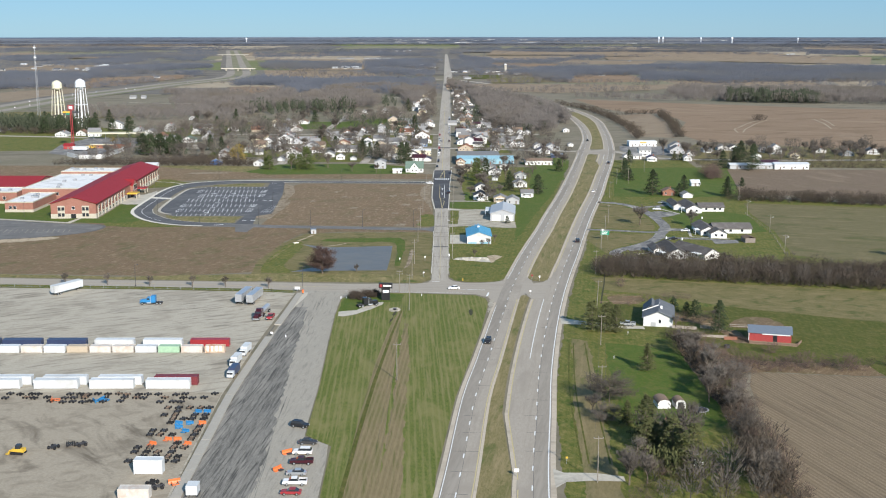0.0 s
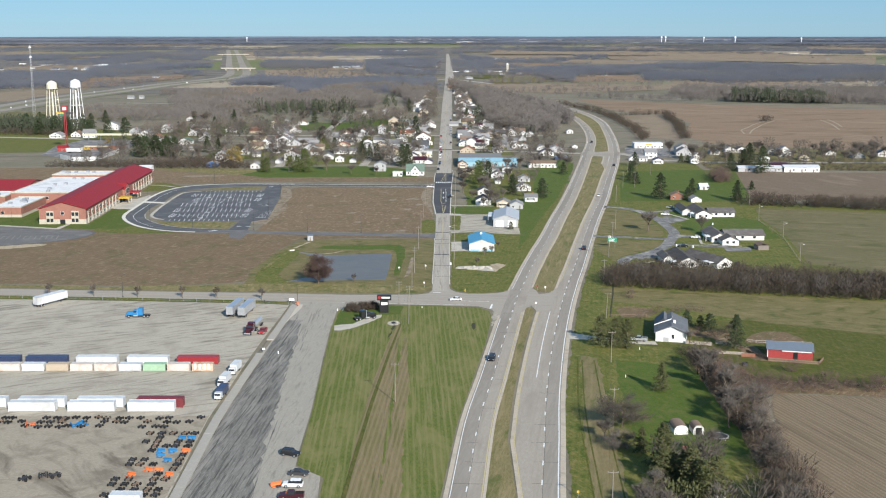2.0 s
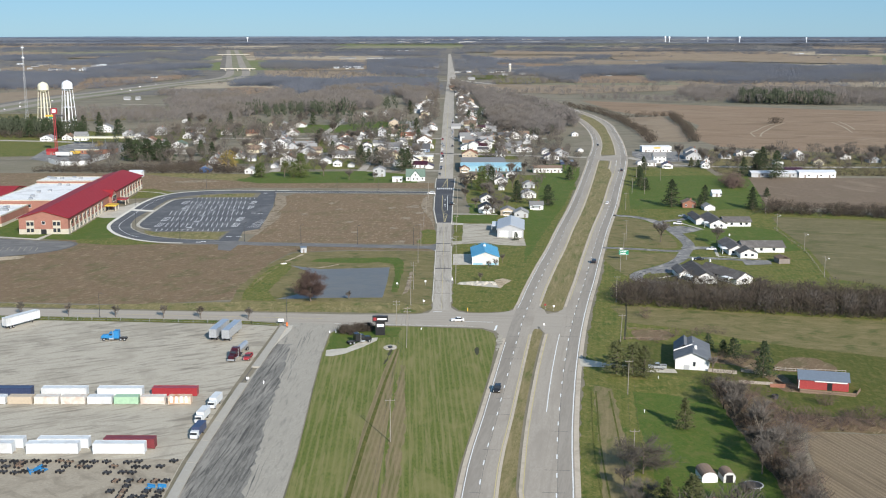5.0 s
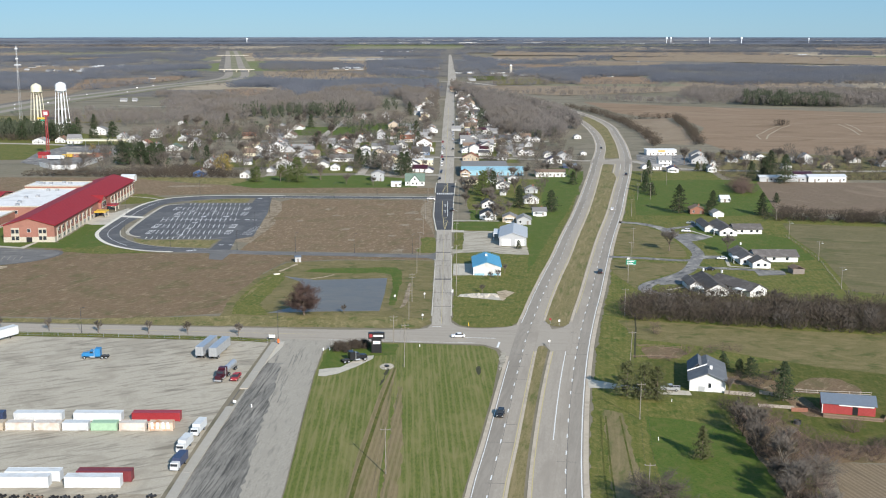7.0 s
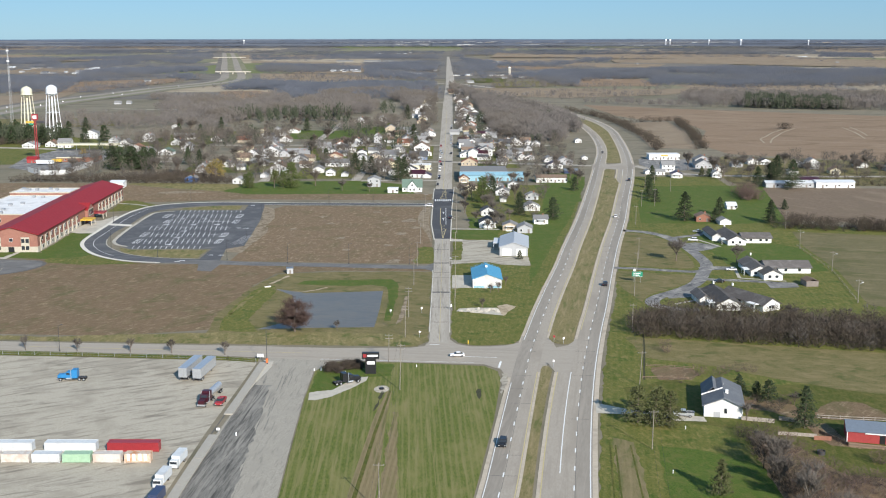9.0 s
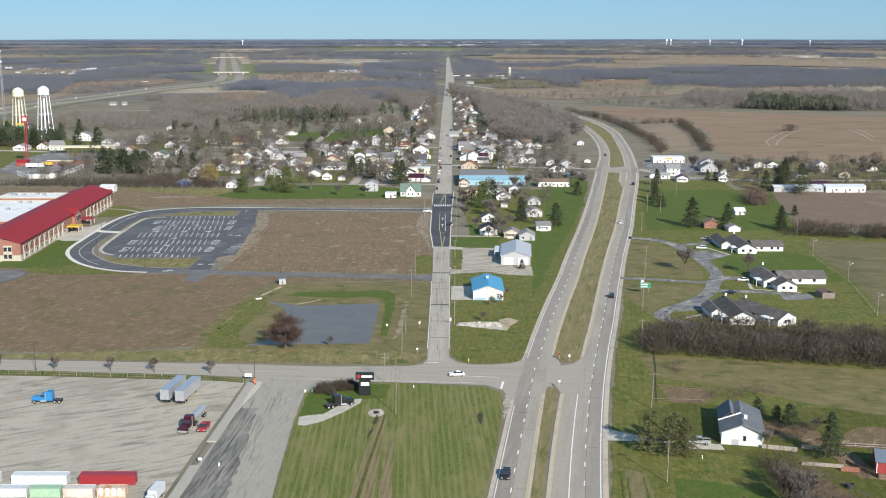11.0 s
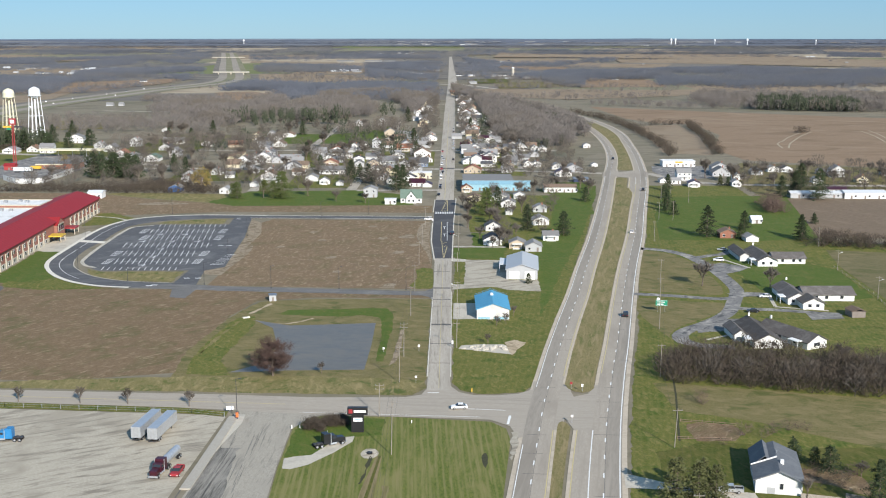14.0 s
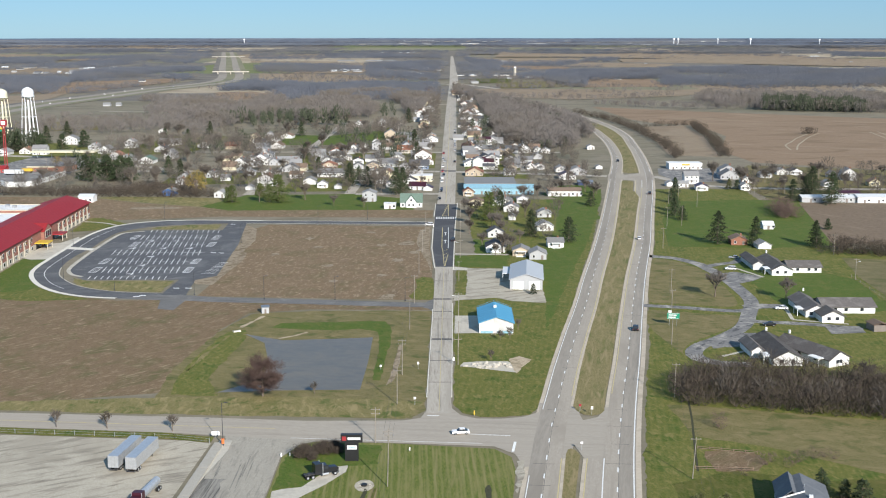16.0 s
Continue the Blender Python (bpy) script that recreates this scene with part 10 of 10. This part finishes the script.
stand("woods_west", thinned(fill([(-235, 1420), (-180, 1500), (-40, 1640), (-22, 1960), (-120, 2150), (-290, 1880), (-330, 1560)], 8.5), 70, 0.12), P_WOOD, M_WOODS, "bare woods west of the town", "woods", (0.8, 1.2))
stand("woods_west_mid", thinned(fill([(-480, 1560), (-417, 1490), (-270, 1490), (-300, 1760), (-340, 1920), (-470, 1970), (-475, 1790)], 10.5), 80, 0.05), P_WOOD, M_WOODS, "scrubby bare woods", "woods", (0.6, 0.95))
stand("woods_west_edge", fill([(-460, 1300), (-300, 1370), (-240, 1300), (-240, 1420), (-320, 1560), (-480, 1480)], 13), P_WOOD, M_WOODS, "thin bare woods", "woods", (0.7, 1.0))
stand("town_trees", [q for q in fill([(-300, 885), (-150, 900), (-14, 908), (-14, 1400), (-120, 1420), (-300, 1240)], 13.5) if nrg.random() < 0.5 and not (-158 < q[0] < -56 and 1190 < q[1] < 1330)], P_TREE, M_TWIG, "leafless garden trees of the town", "trees", (0.5, 1.0))
stand("town_trees_east", [q for q in fill([(12, 690), (40, 690), (58, 760), (80, 880), (110, 960), (118, 1180), (60, 1300), (14, 1300)], 12) if nrg.random() < (0.4 if q[1] < 900 else 0.7) and not (10 < q[0] < 60 and 895 < q[1] < 960)], P_TREE, M_TWIG, "leafless garden trees between street and highway", "trees", (0.4, 0.85))
stand("town_trees_far", along([(-18, 1400), (-24, 2200)], 7, 9) + along([(22, 1300), (30, 2200)], 7, 9), P_TREE, M_TWIG, "leafless trees along the main street", "trees", (0.5, 0.9))
stand("hamlet_trees", [q for q in fill([(190, 905), (420, 905), (430, 1030), (240, 1035), (205, 1000)], 15) if nrg.random() < 0.6], P_TREE, M_TWIG, "leafless trees among the eastern houses", "trees", (0.5, 1.0))
stand("town_brush", [q for q in fill([(-320, 1180), (-140, 1190), (-60, 1250), (-40, 1560), (-150, 1280), (-320, 1260)], 12) if not (-158 < q[0] < -56 and 1190 < q[1] < 1330)], P_TREE, M_TWIG, "bare town trees", "trees", (0.5, 0.9))
stand("woods_west_pines", thinned(fill([(-230, 1430), (-100, 1560), (-40, 1640), (-60, 1720), (-220, 1560)], 14), 60, -0.05, 9.0), P_PINES, M_FARPINE, "dark pines among the western woods", "woods", (0.8, 1.2))
stand("woods_west_evergreens", [(x + nrg.uniform(-9, 9), y + nrg.uniform(-12, 12)) for x, y in ((-252, 1480), (-240, 1476), (-232, 1482), (-167, 1468), (-160, 1472), (-150, 1466), (-135, 1462), (-126, 1464)) for _ in range(2)], P_PINES, M_FARPINE, "tall dark pines at the edge of the woods", "trees", (1.2, 1.7))
stand("town_pines", thinned(fill([(-300, 1050), (-30, 1050), (-30, 1500), (-250, 1350)], 24), 60, -0.12, 4.0) + thinned(fill([(20, 1150), (110, 1180), (100, 1500), (40, 1500)], 20), 50, -0.1, 7.0), P_PINES, M_FARPINE, "scattered dark evergreens of the town", "trees", (0.7, 1.1))
stand("pine_block", fill([(428, 1722), (470, 1695), (550, 1672), (575, 1700), (565, 1770), (450, 1810)], 8.2, 0.7), P_PINES, M_FARPINE, "block of dark green pines", "woods", (0.95, 1.5))
stand("pine_block_trunks", fill([(420, 1715), (555, 1660), (590, 1680), (565, 1760), (440, 1800)], 12), P_WOOD, M_WOODS, "bare trees among the pines", "woods", (0.8, 1.25))
stand("woods_pine_edge", fill([(370, 1900), (390, 1760), (430, 1800), (560, 1765), (555, 1672), (800, 1600), (1100, 1520), (1250, 1800), (800, 1980), (420, 2050)], 11.5), P_WOOD, M_WOODS, "bare woods behind the pines", "woods", (0.8, 1.2))
stand("field_line", along([(206, 1830), (330, 1760), (440, 1740), (330, 1740), (250, 1830)], 7, 8), P_WOOD, M_WOODS, "line of bare trees at the field's end", "trees", (0.6, 0.9))
# far woods from here on carry painted haze in their material
for pl, gp, cut in (
        ([(-1000, 2105), (-795, 2105), (-695, 2165), (-825, 2675), (-1070, 2810)], 13, 0.3), ([(-845, 2740), (-680, 2885), (-575, 2640), (-685, 3420), (-945, 3755), (-965, 3125)], 15, 0.3), ([(-1540, 4025), (-1150, 4025), (-1135, 4340), (-860, 4025), (-960, 4710), (-1420, 5405), (-1805, 4710)], 22, 0.1),
        ([(-2240, 5830), (-1165, 5835), (-1495, 7665), (-2760, 7160)], 34, 0.0), ([(-525, 3215), (-355, 3215), (-240, 3310), (-270, 3755), (-600, 3885)], 17, 0.4), ([(-760, 4615), (-25, 4815), (-30, 5835), (-915, 5540)], 28, 0.05), ([(-415, 2230), (-265, 2230), (-155, 2165), (-24, 2255), (-24, 2420), (-405, 2475)], 11, 0.2)):
    stand("woods_far", thinned(fill(pl, gp), 160, cut, len(pl)), P_FAR, M_HAZEWOODS, "wide bare woods in the distance", "woods", (0.8, 1.2))
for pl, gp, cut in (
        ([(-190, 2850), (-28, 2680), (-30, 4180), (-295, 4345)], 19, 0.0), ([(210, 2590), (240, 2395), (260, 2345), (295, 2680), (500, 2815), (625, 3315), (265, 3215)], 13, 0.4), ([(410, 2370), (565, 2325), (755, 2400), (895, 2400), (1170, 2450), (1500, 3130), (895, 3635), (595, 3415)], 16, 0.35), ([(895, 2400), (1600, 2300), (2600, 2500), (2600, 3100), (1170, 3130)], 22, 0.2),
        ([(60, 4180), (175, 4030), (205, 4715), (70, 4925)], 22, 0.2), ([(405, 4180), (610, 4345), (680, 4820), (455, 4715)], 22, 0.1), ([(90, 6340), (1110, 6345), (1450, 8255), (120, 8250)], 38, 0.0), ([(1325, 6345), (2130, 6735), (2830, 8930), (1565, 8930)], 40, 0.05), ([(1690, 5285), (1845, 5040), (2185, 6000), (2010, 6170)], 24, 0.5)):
    stand("woods_far", thinned(fill(pl, gp), 160, cut, len(pl) + 4.0), P_FAR, M_HAZEWOODS, "wide bare woods in the distance", "woods", (0.8, 1.2))
country = random.Random(33)
clumps = []
for i in range(95):
    cx, cy = country.uniform(-900, 1000), country.uniform(1750, 3300)
    n = country.randrange(4, 26)
    lean = country.uniform(-0.4, 0.4)
    clumps += [(cx + 60 * t + country.gauss(0, 9), cy + 60 * t * lean + country.gauss(0, 12)) for t in [country.uniform(-1, 1) for _ in range(n)]]
clumps = [q for q in clumps if open_ground(*q) and not (200 < q[0] and q[1] < 1950)]
stand("country_trees", clumps, P_WOOD, M_WOODS, "scattered bare trees and scrub between the fields", "trees", (0.4, 0.85))
woody = []
for i in range(95):
    d, a = country.uniform(2500, 6200), country.uniform(-0.4, 0.4)
    cx, cy = d * math.sin(a), 85 + d * math.cos(a)
    woody += [(cx + country.gauss(0, 0.022) * d, cy + country.gauss(0, 0.007) * d) for _ in range(country.randrange(5, 22))]
stand("country_woods", [q for q in woody if open_ground(*q)], P_FAR, M_HAZEWOODS, "small bare woods among far fields", "woods", (0.45, 0.9))
stand("hedge_lines", along([(-760, 2010), (-665, 2165)], 9, 6) + along([(-690, 2300), (-610, 2420), (-560, 2520)], 9, 8) + along([(-300, 2110), (-285, 1690)], 9, 6) + along([(70, 2070), (195, 1955), (385, 2060)], 9, 8) + along([(45, 2340), (555, 2335)], 11, 6) + along([(-425, 2600), (-170, 2590)], 10, 9), P_WOOD, M_WOODS, "bare tree lines between far fields", "trees", (0.5, 0.85))
def off_fields(spots):
    return [q for q in spots if not any(inside(*q, f) for f, _ in far_fields)]


for quad in WOODLOTS:
    stand("woods_far", off_fields(thinned(fill(quad, quad[0][1] * 0.0068), 190, 0.34, 2.0)), P_CLUMP, M_HAZEWOODS, "bare woodlot between far fields", "woods", (0.7, 1.15))
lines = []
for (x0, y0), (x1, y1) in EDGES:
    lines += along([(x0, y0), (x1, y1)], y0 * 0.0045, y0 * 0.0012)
stand("woods_edges", [q for q in off_fields(lines) if open_ground(*q)], P_CLUMP, M_HAZEWOODS, "bare tree lines along far field edges", "trees", (0.35, 0.75))
band = random.Random(21)
spots = []
for i in range(80):
    d = 5200 * (5.5 ** band.random())
    a = band.uniform(-0.46, 0.46)
    cx, cy = d * math.sin(a), 85 + d * math.cos(a)
    if abs(cx - 15) < 60:
        continue
    w, h = d * band.uniform(0.03, 0.14), d * band.uniform(0.01, 0.05)
    gp = max(18, d * 0.0065)
    n = int(w * h / (gp * gp))
    spots += [(cx + band.gauss(0, 0.35) * w, cy + band.gauss(0, 0.35) * h) for _ in range(min(n, 420))]
spots = [q for q in spots if open_ground(*q)]
stand("woods_distance", spots, [p * np.array((2.0, 2.0, 1.0)) for p in P_FAR], M_HAZEWOODS, "bands of bare woods towards the horizon", "woods", (0.8, 1.3))
# backdrop at the rim, haze painted as blue
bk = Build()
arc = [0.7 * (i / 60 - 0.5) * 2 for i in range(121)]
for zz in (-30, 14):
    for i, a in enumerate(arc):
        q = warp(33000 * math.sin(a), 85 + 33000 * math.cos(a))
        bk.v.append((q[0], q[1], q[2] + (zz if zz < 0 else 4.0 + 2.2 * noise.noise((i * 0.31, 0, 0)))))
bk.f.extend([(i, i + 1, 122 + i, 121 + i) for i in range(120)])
tagged(part("backdrop_horizon", bk, M_HAZEBACK), "line of woods on the horizon, painted in haze blue", "backdrop", kind="structure")
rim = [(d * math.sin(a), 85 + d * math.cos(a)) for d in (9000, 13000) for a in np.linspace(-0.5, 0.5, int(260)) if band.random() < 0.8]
stand("woods_rim", rim, [p * np.array((6.0, 6.0, 1.4)) for p in P_FAR], M_HAZEWOODS, "hazy tree line at the horizon", "woods", (0.9, 1.6))
